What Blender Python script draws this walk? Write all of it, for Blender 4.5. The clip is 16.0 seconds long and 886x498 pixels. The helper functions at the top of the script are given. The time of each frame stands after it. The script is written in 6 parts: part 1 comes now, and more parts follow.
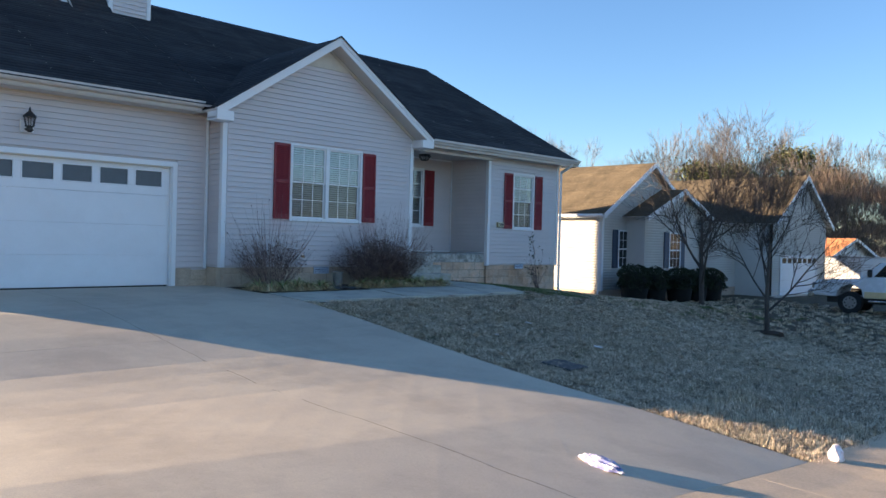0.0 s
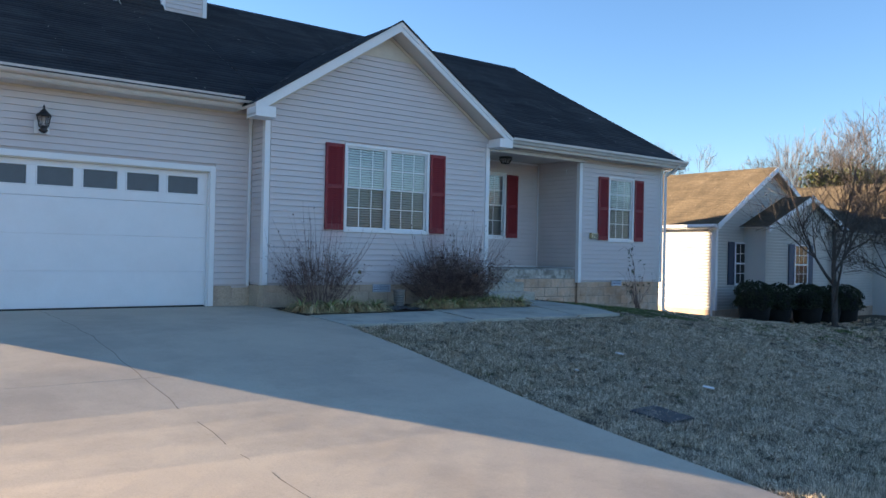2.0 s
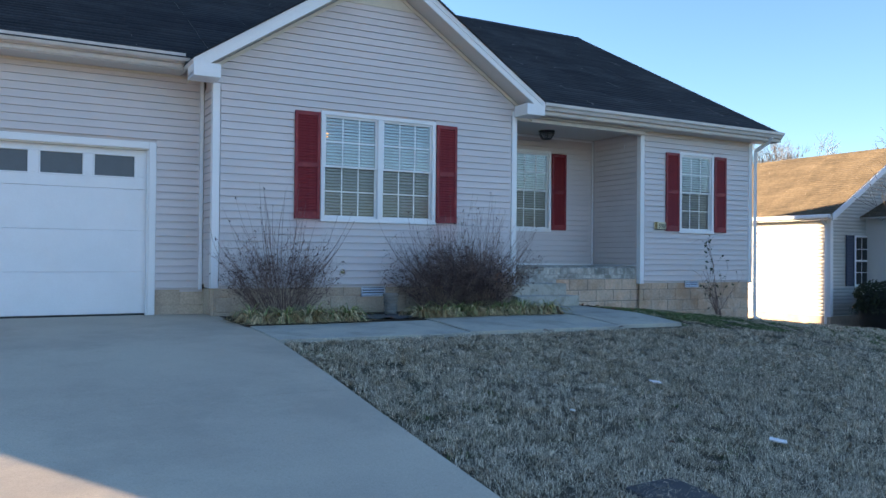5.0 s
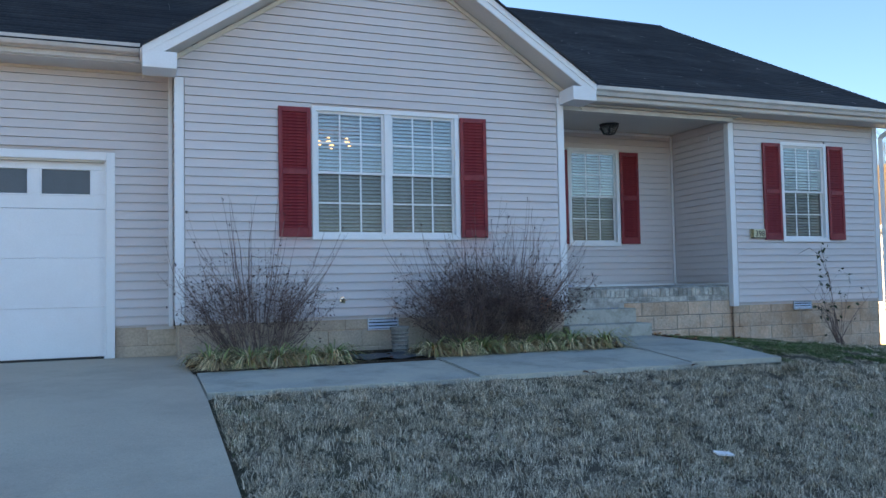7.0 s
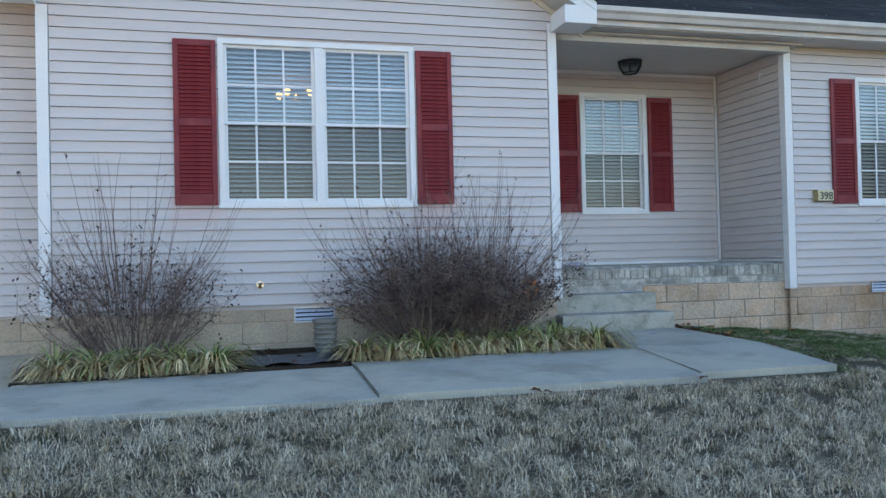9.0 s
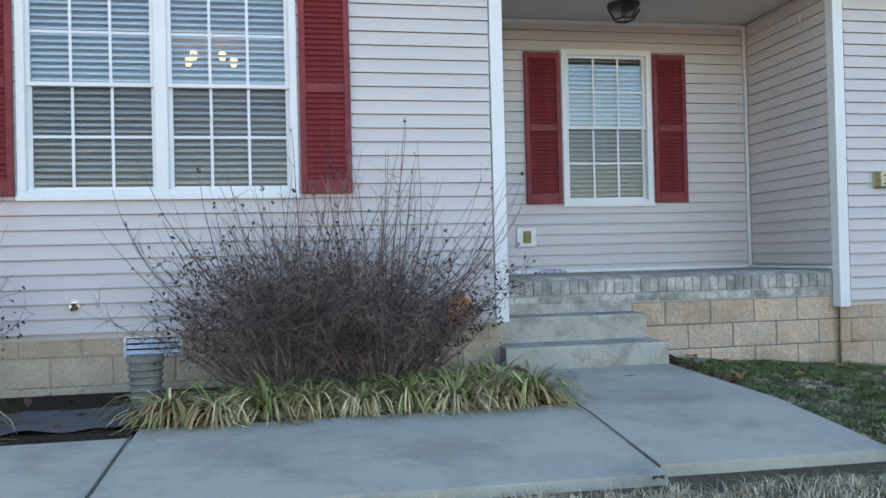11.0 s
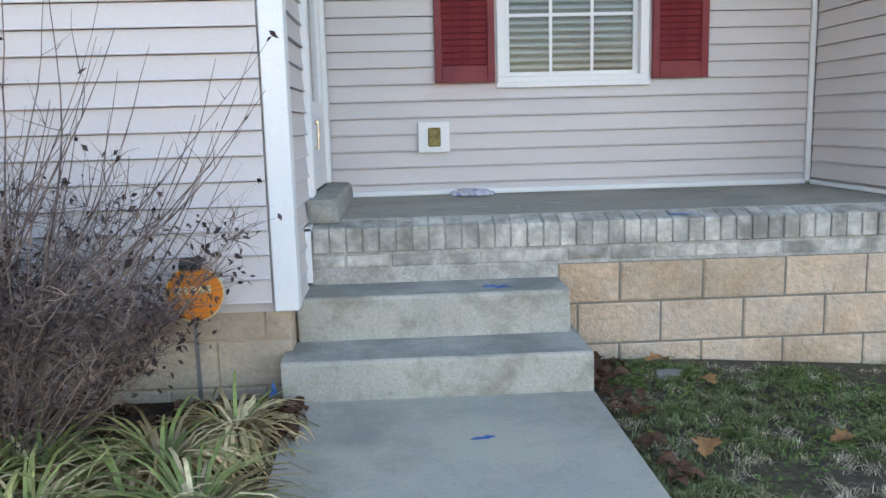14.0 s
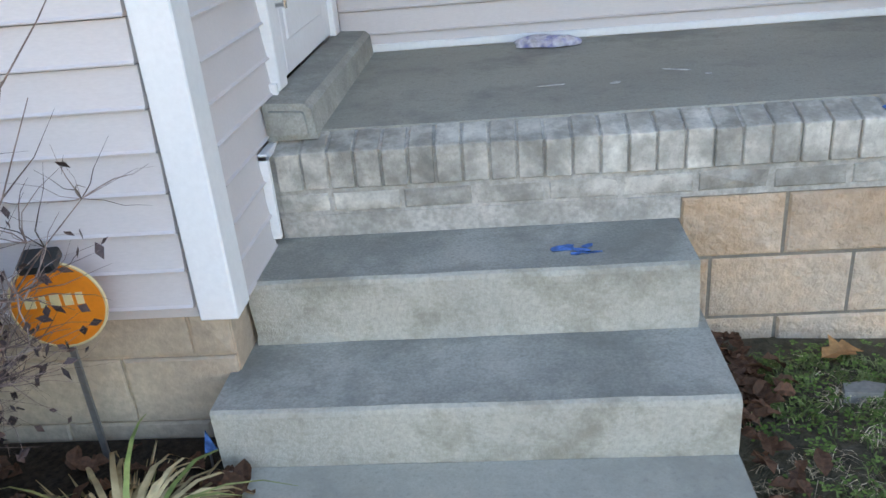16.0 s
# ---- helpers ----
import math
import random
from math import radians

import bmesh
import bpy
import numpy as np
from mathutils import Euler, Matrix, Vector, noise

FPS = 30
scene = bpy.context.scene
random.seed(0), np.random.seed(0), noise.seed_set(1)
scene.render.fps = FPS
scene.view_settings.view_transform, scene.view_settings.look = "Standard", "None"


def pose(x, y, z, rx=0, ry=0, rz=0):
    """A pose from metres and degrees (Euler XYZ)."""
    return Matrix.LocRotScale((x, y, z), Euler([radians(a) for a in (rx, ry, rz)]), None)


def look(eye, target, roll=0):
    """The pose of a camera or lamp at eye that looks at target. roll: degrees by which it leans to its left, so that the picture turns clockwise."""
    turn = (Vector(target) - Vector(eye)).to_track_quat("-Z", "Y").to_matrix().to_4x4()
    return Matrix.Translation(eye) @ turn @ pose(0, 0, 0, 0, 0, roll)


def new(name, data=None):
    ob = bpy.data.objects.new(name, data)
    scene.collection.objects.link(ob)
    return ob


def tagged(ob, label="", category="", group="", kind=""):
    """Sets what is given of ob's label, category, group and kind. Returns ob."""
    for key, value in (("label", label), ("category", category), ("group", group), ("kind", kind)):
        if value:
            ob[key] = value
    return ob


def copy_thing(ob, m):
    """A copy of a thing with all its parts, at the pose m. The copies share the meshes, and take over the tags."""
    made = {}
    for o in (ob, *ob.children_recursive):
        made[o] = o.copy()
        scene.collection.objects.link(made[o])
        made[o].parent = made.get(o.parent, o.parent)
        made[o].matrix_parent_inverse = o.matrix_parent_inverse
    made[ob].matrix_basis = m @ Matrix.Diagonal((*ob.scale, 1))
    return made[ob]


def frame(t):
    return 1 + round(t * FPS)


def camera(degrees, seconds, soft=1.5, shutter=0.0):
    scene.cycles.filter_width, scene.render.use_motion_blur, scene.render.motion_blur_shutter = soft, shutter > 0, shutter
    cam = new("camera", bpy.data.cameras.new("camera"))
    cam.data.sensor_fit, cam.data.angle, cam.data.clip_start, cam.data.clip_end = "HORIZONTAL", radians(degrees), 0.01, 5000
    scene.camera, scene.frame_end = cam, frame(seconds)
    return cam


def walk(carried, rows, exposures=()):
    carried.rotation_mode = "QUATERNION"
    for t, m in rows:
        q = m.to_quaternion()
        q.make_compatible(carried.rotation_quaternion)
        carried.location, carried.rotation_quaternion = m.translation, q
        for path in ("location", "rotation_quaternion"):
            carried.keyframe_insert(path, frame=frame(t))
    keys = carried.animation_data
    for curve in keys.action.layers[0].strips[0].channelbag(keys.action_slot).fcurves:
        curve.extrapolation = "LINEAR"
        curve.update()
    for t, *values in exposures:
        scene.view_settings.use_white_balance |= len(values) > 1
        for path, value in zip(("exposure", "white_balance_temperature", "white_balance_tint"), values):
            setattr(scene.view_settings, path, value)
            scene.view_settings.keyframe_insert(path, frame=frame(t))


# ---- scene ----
cam = camera(58.2, 16.0)
PATH = [
    (0, (-0.257, -0.848, 1.68), (1.157, 0.567, 1.658), 1.5),
    (0.5, (0.262, -0.628, 1.687), (1.568, 0.885, 1.624), 1.4),
    (1, (0.731, -0.284, 1.668), (1.99, 1.27, 1.641), 0.2),
    (1.5, (1.229, 0.071, 1.66), (2.502, 1.613, 1.68), 0.5),
    (2, (1.762, 0.426, 1.64), (2.972, 2.019, 1.652), 1.2),
    (2.5, (2.284, 0.731, 1.62), (3.455, 2.353, 1.591), 1.8),
    (3, (2.758, 0.937, 1.599), (3.852, 2.611, 1.566), 2.6),
    (3.5, (3.287, 1.26, 1.591), (4.327, 2.968, 1.614), 1.5),
    (4, (3.741, 1.457, 1.559), (4.758, 3.179, 1.571), 1.1),
    (4.2, (3.948, 1.564, 1.552), (4.952, 3.293, 1.551), 1.0),
    (6.3, (6.181, 2.822, 1.421), (7.062, 4.616, 1.512), -0.0),
    (6.5, (6.374, 3.006, 1.421), (7.202, 4.825, 1.512), 0.0),
    (7, (6.866, 3.501, 1.434), (7.588, 5.364, 1.526), -1.1),
    (7.5, (7.377, 3.865, 1.433), (8.022, 5.756, 1.515), -0.6),
    (8, (7.845, 4.292, 1.413), (8.417, 6.207, 1.484), -1.2),
    (8.5, (8.301, 4.712, 1.412), (8.865, 6.63, 1.474), -1.5),
    (8.7, (8.521, 4.851, 1.435), (9.071, 6.773, 1.469), -1.4),
    (10.8, (10.419, 6.685, 1.519), (10.774, 8.653, 1.553), -1.7),
    (11, (10.582, 6.88, 1.553), (10.94, 8.848, 1.573), -1.4),
    (11.5, (11.014, 7.304, 1.604), (11.337, 9.277, 1.599), -1.2),
    (12, (11.385, 7.828, 1.63), (11.659, 9.809, 1.614), -2.9),
    (12.5, (11.687, 8.22, 1.675), (11.973, 10.199, 1.65), -3.0),
    (13, (11.992, 8.581, 1.676), (12.26, 10.556, 1.508), -2.9),
    (13.5, (12.251, 8.998, 1.768), (12.463, 10.966, 1.481), -3.2),
    (14, (12.522, 9.36, 1.798), (12.621, 11.333, 1.488), -1.5),
    (14.5, (12.613, 9.762, 1.797), (12.536, 11.722, 1.406), -0.6),
    (15, (12.632, 10.133, 1.928), (12.484, 12.047, 1.365), -2.5),
    (15.5, (12.745, 10.511, 1.959), (12.578, 12.375, 1.252), -4.5),
    (16, (12.767, 10.877, 1.99), (12.592, 12.687, 1.157), -5.2),
]
EXPOSURES = [(0.0, 2.45, 6100, 16), (4.2, 2.79, 6250, 17), (7.0, 3.06, 6700, 19), (7.5, 3.04, 6750, 19), (8.0, 3.44, 7700, 21), (8.5, 3.51, 7850, 21), (11.0, 3.84, 8600, 22), (13.0, 4.13, 9500, 26), (16.0, 4.28, 9850, 29)]
walk(cam, [(t, look(eye, target, roll)) for t, eye, target, roll in PATH], EXPOSURES)

# ---- light ----
SUN_DIR = Vector((0.57, -0.82, 0.0)).normalized()      # the way the light travels over the ground
SUN_EL = 9.5
world = bpy.data.worlds.new("world")
scene.world = world
world.use_nodes = True
_nt = world.node_tree
_sky = _nt.nodes.new("ShaderNodeTexSky")
_sky.sky_type = "NISHITA"
_sky.sun_disc = False
_sky.sun_elevation = radians(SUN_EL)
_sky.sun_rotation = math.atan2(-SUN_DIR.x, -SUN_DIR.y)
_sky.altitude, _sky.air_density, _sky.dust_density, _sky.ozone_density = 150, 1.0, 0.0, 3.3
_nt.links.new(_sky.outputs[0], _nt.nodes["Background"].inputs[0])
_nt.nodes["Background"].inputs[1].default_value = 0.055
_sun = new("sun", bpy.data.lights.new("sun", "SUN"))
_sun.data.energy, _sun.data.angle, _sun.data.color = 4.1, radians(0.6), (1.0, 0.76, 0.47)
_d = Vector((SUN_DIR.x * math.cos(radians(SUN_EL)), SUN_DIR.y * math.cos(radians(SUN_EL)), -math.sin(radians(SUN_EL))))
_sun.matrix_world = look(Vector((0, 0, 30)), Vector((0, 0, 30)) + _d)


# ---- materials ----
def mat(name, color, rough=0.7, metal=0.0, var=0.12, scale=6.0, fine=60.0, bump=0.15, bump_scale=80.0, second=None, stain=0.0,
        stain_color=None, stain_scale=1.5, spec=0.4, per_object=0.0, island=0.0, dist=0.004, stretch=None, rvar=0.08, speck=None):
    """A painted, mineral or organic surface: base colour with two scales of variation, optional stains, and fine relief."""
    m = bpy.data.materials.new(name)
    m.use_nodes = True
    nt = m.node_tree
    n, l = nt.nodes, nt.links
    b = n["Principled BSDF"]
    b.inputs["Metallic"].default_value = metal
    b.inputs["Specular IOR Level"].default_value = spec
    geo = n.new("ShaderNodeTexCoord")
    src = geo.outputs["Object"]
    if stretch:
        mp = n.new("ShaderNodeMapping")
        mp.inputs["Scale"].default_value = stretch
        l.new(src, mp.inputs["Vector"])
        src = mp.outputs["Vector"]

    def noise_tex(sc, detail=5.0, r=0.6):
        t = n.new("ShaderNodeTexNoise")
        t.inputs["Scale"].default_value, t.inputs["Detail"].default_value, t.inputs["Roughness"].default_value = sc, detail, r
        l.new(src, t.inputs["Vector"])
        return t.outputs["Fac"]

    def ramp(fac, lo, hi, a, c):
        r = n.new("ShaderNodeMapRange")
        r.inputs["From Min"].default_value, r.inputs["From Max"].default_value = lo, hi
        r.inputs["To Min"].default_value, r.inputs["To Max"].default_value = a, c
        l.new(fac, r.inputs["Value"])
        return r.outputs["Result"]

    def mix(fac, a, c, mode="MIX"):
        x = n.new("ShaderNodeMix")
        x.data_type, x.blend_type = "RGBA", mode
        for sock, v in ((x.inputs[0], fac), (x.inputs[6], a), (x.inputs[7], c)):
            if isinstance(v, bpy.types.NodeSocket):
                l.new(v, sock)
            else:
                sock.default_value = v
        return x.outputs[2]

    def rgba(c):
        return (c[0], c[1], c[2], 1.0)

    def times(a, v):
        h = n.new("ShaderNodeHueSaturation")
        l.new(v, h.inputs["Value"])
        l.new(a, h.inputs["Color"]) if isinstance(a, bpy.types.NodeSocket) else None
        if not isinstance(a, bpy.types.NodeSocket):
            h.inputs["Color"].default_value = a
        return h.outputs["Color"]

    big, small = noise_tex(scale), noise_tex(fine, 3.0)
    col = rgba(color)
    if second:
        col = mix(ramp(big, 0.42, 0.58, 0.0, 1.0), col, rgba(second))
    col = times(col, ramp(big, 0.34, 0.66, 1 - var, 1 + var))
    col = times(col, ramp(small, 0.34, 0.66, 1 - var * 0.9, 1 + var * 0.9))
    if stain:
        st = noise_tex(stain_scale, 6.0, 0.7)
        col = mix(ramp(st, 0.47, 0.63, 0.0, stain), col, rgba(stain_color or tuple(c * 0.5 for c in color)))
    if speck:
        sk = noise_tex(speck[1], 3.0, 0.75)
        col = mix(ramp(sk, 0.56, 0.68, 0.0, speck[0]), col, rgba(speck[2]))
    if per_object:
        oi = n.new("ShaderNodeObjectInfo")
        col = times(col, ramp(oi.outputs["Random"], 0, 1, 1 - per_object, 1 + per_object))
    if island:
        gi = n.new("ShaderNodeNewGeometry")
        col = times(col, ramp(gi.outputs["Random Per Island"], 0, 1, 1 - island, 1 + island))
    l.new(col, b.inputs["Base Color"])
    l.new(ramp(big, 0.3, 0.7, max(rough - rvar, 0.02), min(rough + rvar, 1.0)), b.inputs["Roughness"])
    if bump:
        bp = n.new("ShaderNodeBump")
        bp.inputs["Strength"].default_value, bp.inputs["Distance"].default_value = bump, dist
        l.new(noise_tex(bump_scale, 4.0, 0.65), bp.inputs["Height"])
        l.new(bp.outputs["Normal"], b.inputs["Normal"])
    return m


def glass_mat(name, tint, gloss=0.35, rough=0.02):
    m = bpy.data.materials.new(name)
    m.use_nodes = True
    n, l = m.node_tree.nodes, m.node_tree.links
    n.remove(n["Principled BSDF"])
    tr, gl, mx, fr = (n.new("ShaderNodeBsdfTransparent"), n.new("ShaderNodeBsdfGlossy"), n.new("ShaderNodeMixShader"), n.new("ShaderNodeLayerWeight"))
    tr.inputs["Color"].default_value = (*tint, 1)
    gl.inputs["Roughness"].default_value = rough
    pw = n.new("ShaderNodeMath")
    pw.operation = "POWER"
    pw.inputs[1].default_value = 4.0
    l.new(fr.outputs["Facing"], pw.inputs[0])
    ad = n.new("ShaderNodeMath")
    ad.operation, ad.use_clamp = "ADD", True
    ad.inputs[1].default_value = gloss
    l.new(pw.outputs[0], ad.inputs[0])
    l.new(ad.outputs[0], mx.inputs[0])
    l.new(tr.outputs[0], mx.inputs[1])
    l.new(gl.outputs[0], mx.inputs[2])
    l.new(mx.outputs[0], n["Material Output"].inputs[0])
    return m


def glow_mat(name, color, strength):
    m = bpy.data.materials.new(name)
    m.use_nodes = True
    b = m.node_tree.nodes["Principled BSDF"]
    b.inputs["Base Color"].default_value = (*color, 1)
    b.inputs["Emission Color"].default_value = (*color, 1)
    b.inputs["Emission Strength"].default_value = strength
    return m


M_SIDING = mat("siding_vinyl", (0.635, 0.582, 0.57), 0.5, var=0.035, scale=1.2, fine=220, bump=0.10, bump_scale=160, stretch=(0.25, 1, 1), stain=0.10, stain_color=(0.50, 0.44, 0.42), per_object=0.02)


def dye_stains(m, spots):
    """Faded red dye washed from the shutters down the vinyl: (x0, x1, z top, z bottom) for each run."""
    n, l = m.node_tree.nodes, m.node_tree.links
    b = n["Principled BSDF"]
    co = n.new("ShaderNodeSeparateXYZ")
    l.new(n.new("ShaderNodeTexCoord").outputs["Object"], co.inputs[0])
    streak = n.new("ShaderNodeTexNoise")
    streak.inputs["Scale"].default_value = 9.0
    total = None

    def band(sock, a0, a1, b1, b0):
        out = []
        for p, q in ((a0, a1), (b0, b1)):
            r = n.new("ShaderNodeMapRange")
            r.inputs["From Min"].default_value, r.inputs["From Max"].default_value = p, q
            l.new(sock, r.inputs["Value"])
            out.append(r.outputs["Result"])
        return calc("MULTIPLY", *out)

    def calc(op, a, c):
        k = n.new("ShaderNodeMath")
        k.operation = op
        for i, v in enumerate((a, c)):
            if isinstance(v, bpy.types.NodeSocket):
                l.new(v, k.inputs[i])
            else:
                k.inputs[i].default_value = v
        return k.outputs[0]

    for x0, x1, zt, zb in spots:
        v = calc("MULTIPLY", band(co.outputs["X"], x0 - 0.10, x0 + 0.03, x1 - 0.03, x1 + 0.10), band(co.outputs["Z"], zb, zt, zt + 0.05, zt + 0.1))
        total = v if total is None else calc("MAXIMUM", total, v)
    fac = calc("MULTIPLY", total, calc("MULTIPLY", streak.outputs["Fac"], 0.75))
    mx = n.new("ShaderNodeMix")
    mx.data_type = "RGBA"
    l.new(fac, mx.inputs[0])
    l.new(b.inputs["Base Color"].links[0].from_socket, mx.inputs[6])
    mx.inputs[7].default_value = (0.62, 0.30, 0.27, 1)
    l.new(mx.outputs[2], b.inputs["Base Color"])


dye_stains(M_SIDING, [(8.385, 8.755, 2.03, 1.72), (10.615, 10.97, 2.03, 1.62), (12.745, 13.105, 2.05, 1.9)])
M_WHITE = mat("white_vinyl_trim", (0.82, 0.82, 0.82), 0.4, var=0.03, scale=3, bump=0.04, stain=0.12, stain_color=(0.6, 0.58, 0.54))
M_GUTTER = mat("gutter_aluminium", (0.62, 0.58, 0.54), 0.4, var=0.05, scale=2, bump=0.03, stain=0.3, stain_color=(0.42, 0.38, 0.33), stain_scale=3)
M_CREAM = mat("cream_board", (0.66, 0.60, 0.50), 0.6, var=0.05, bump=0.05)
M_SOFFIT = mat("soffit_vinyl", (0.60, 0.57, 0.54), 0.55, var=0.05, scale=2, bump=0.05)
M_SHINGLE = mat("asphalt_shingle_dark", (0.030, 0.033, 0.038), 0.85, var=0.28, scale=1.1, fine=26, bump=0.6, bump_scale=300, second=(0.020, 0.022, 0.026), spec=0.3, island=0.22, stain=0.35, stain_color=(0.075, 0.076, 0.08), stain_scale=0.5)
M_SHINGLE_TAN = mat("asphalt_shingle_brown", (0.108, 0.086, 0.058), 0.92, var=0.22, scale=1.5, fine=14, bump=0.6, bump_scale=200, spec=0.2, island=0.10)
M_SHUTTER = mat("burgundy_vinyl", (0.225, 0.020, 0.030), 0.5, var=0.10, scale=4, bump=0.08, bump_scale=200, second=(0.26, 0.034, 0.038), spec=0.35)
M_NAVY = mat("navy_vinyl", (0.035, 0.05, 0.085), 0.5, var=0.1, scale=4, bump=0.05)
M_DOOR = mat("white_steel_door", (0.80, 0.80, 0.81), 0.38, var=0.025, scale=2.0, bump=0.05, bump_scale=140, stain=0.1, stain_color=(0.66, 0.65, 0.62))
M_CONC = mat("driveway_concrete", (0.58, 0.50, 0.385), 0.85, var=0.10, scale=0.55, fine=110, bump=0.35, bump_scale=170, second=(0.48, 0.41, 0.32), stain=0.5, stain_color=(0.37, 0.315, 0.25), stain_scale=0.7, spec=0.25, per_object=0.02, speck=(0.4, 55, (0.30, 0.25, 0.19)))
M_CONC2 = mat("street_concrete_warm", (0.55, 0.43, 0.30), 0.85, var=0.1, scale=0.6, fine=40, bump=0.35, bump_scale=170, stain=0.3, spec=0.25)
M_WALK = mat("walk_concrete", (0.52, 0.495, 0.405), 0.82, var=0.08, scale=1.2, fine=140, bump=0.35, bump_scale=260, second=(0.41, 0.40, 0.345), stain=0.65, stain_color=(0.28, 0.265, 0.225), stain_scale=1.4, spec=0.3, speck=(0.45, 70, (0.25, 0.24, 0.21)))
M_STEP = mat("step_concrete", (0.51, 0.49, 0.42), 0.85, var=0.11, scale=2.2, fine=90, bump=0.6, bump_scale=150, second=(0.40, 0.385, 0.335), stain=0.7, stain_color=(0.24, 0.22, 0.17), stain_scale=5.5, spec=0.25, dist=0.006, speck=(0.25, 75, (0.22, 0.205, 0.17)))
M_TREAD = mat("tread_concrete", (0.335, 0.335, 0.30), 0.85, var=0.15, scale=2.5, fine=130, bump=0.7, bump_scale=260, second=(0.40, 0.395, 0.35), stain=0.55, stain_color=(0.21, 0.205, 0.18), stain_scale=4.5, spec=0.3, speck=(0.3, 60, (0.19, 0.185, 0.165)))
M_PORCH = mat("porch_floor_concrete", (0.37, 0.355, 0.30), 0.8, var=0.10, scale=1.6, fine=120, bump=0.3, bump_scale=200, stain=0.6, stain_color=(0.21, 0.2, 0.18), stain_scale=2, spec=0.3, speck=(0.4, 45, (0.2, 0.19, 0.17)))
M_BLOCK = mat("split_face_block", (0.65, 0.505, 0.39), 0.92, var=0.12, scale=4, fine=26, bump=1.0, bump_scale=34, second=(0.63, 0.455, 0.33), stain=0.55, stain_color=(0.42, 0.23, 0.12), stain_scale=1.6, per_object=0.10, speck=(0.25, 34, (0.40, 0.30, 0.21)), dist=0.02, spec=0.2)
M_PARGE = mat("painted_foundation", (0.54, 0.42, 0.32), 0.9, var=0.12, scale=2.5, fine=40, bump=0.5, bump_scale=60, second=(0.54, 0.43, 0.32), stain=0.45, stain_color=(0.36, 0.29, 0.225), stain_scale=2, per_object=0.05, dist=0.008, spec=0.2)
M_MORTAR = mat("mortar", (0.25, 0.215, 0.175), 0.95, var=0.15, scale=8, bump=0.6, bump_scale=120, stain=0.5, stain_color=(0.2, 0.175, 0.15), stain_scale=5)
M_MORTAR_L = mat("pale_mortar", (0.44, 0.42, 0.38), 0.95, var=0.2, scale=9, bump=0.6, bump_scale=120, stain=0.6, stain_color=(0.25, 0.235, 0.2), stain_scale=6)
M_BRICK = mat("grey_brick", (0.38, 0.36, 0.315), 0.92, var=0.12, scale=9, fine=40, bump=0.8, bump_scale=120, second=(0.54, 0.515, 0.46), stain=0.5, stain_color=(0.17, 0.16, 0.14), stain_scale=3, per_object=0.2, spec=0.2, speck=(0.25, 60, (0.2, 0.185, 0.16)))
M_CRACK = mat("dirt_in_crack", (0.11, 0.09, 0.07), 0.95, var=0.3, scale=20, bump=0)
M_SOIL = mat("lawn_soil", (0.13, 0.105, 0.075), 0.95, var=0.3, scale=1.4, fine=22, bump=0.8, bump_scale=60, second=(0.105, 0.085, 0.06), stain=0.5, stain_color=(0.06, 0.07, 0.035), stain_scale=0.7, spec=0.1, dist=0.02)
M_DIRT = mat("damp_dirt", (0.15, 0.112, 0.076), 0.95, var=0.35, scale=5, fine=50, bump=1.0, bump_scale=60, second=(0.07, 0.055, 0.038), spec=0.1, dist=0.02)
M_MULCH = mat("bed_mulch", (0.07, 0.05, 0.036), 0.95, var=0.35, scale=9, fine=60, bump=1.0, bump_scale=70, second=(0.045, 0.034, 0.026), spec=0.1, dist=0.02)
M_FABRIC = mat("landscape_fabric", (0.075, 0.08, 0.085), 0.6, var=0.3, scale=6, bump=0.7, bump_scale=20, dist=0.02)
M_STRAW = mat("dormant_grass", (0.67, 0.555, 0.405), 0.85, var=0.2, scale=0.9, fine=9, bump=0, second=(0.50, 0.41, 0.29), island=0.8, spec=0.15)
M_CLOVER = mat("clover_leaf", (0.09, 0.19, 0.035), 0.65, var=0.25, scale=6, fine=40, bump=0, second=(0.12, 0.20, 0.05), island=0.4, spec=0.3)
M_GREEN = mat("winter_green_grass", (0.13, 0.185, 0.06), 0.75, var=0.25, scale=2, fine=15, bump=0, second=(0.16, 0.18, 0.08), island=0.45, spec=0.2)
M_LIR = mat("liriope_green", (0.19, 0.26, 0.08), 0.55, var=0.25, scale=3, fine=30, bump=0, second=(0.34, 0.32, 0.12), island=0.45, spec=0.35)
M_LIR_DRY = mat("liriope_straw", (0.76, 0.59, 0.33), 0.7, var=0.2, scale=3, fine=30, bump=0, second=(0.36, 0.23, 0.11), island=0.6, spec=0.25)
M_TWIG = mat("shrub_twig", (0.17, 0.115, 0.105), 0.85, var=0.3, scale=6, fine=50, bump=0, second=(0.23, 0.165, 0.14), island=0.5, spec=0.2)
M_DEADLEAF = mat("shrub_dead_leaf", (0.085, 0.052, 0.048), 0.8, var=0.3, scale=5, bump=0, second=(0.05, 0.035, 0.035), island=0.5, spec=0.2)
M_LEAF = mat("fallen_leaf", (0.19, 0.085, 0.05), 0.75, var=0.3, scale=9, fine=70, bump=0.2, second=(0.12, 0.06, 0.035), island=0.45, per_object=0.3, spec=0.25)
M_OAKLEAF = mat("oak_leaf_orange", (0.36, 0.17, 0.07), 0.7, var=0.2, scale=20, bump=0.2, per_object=0.25, spec=0.25)
M_BARK = mat("grey_bark", (0.10, 0.085, 0.075), 0.9, var=0.25, scale=3, fine=30, bump=0.6, bump_scale=40, stretch=(1, 1, 0.3), spec=0.15)
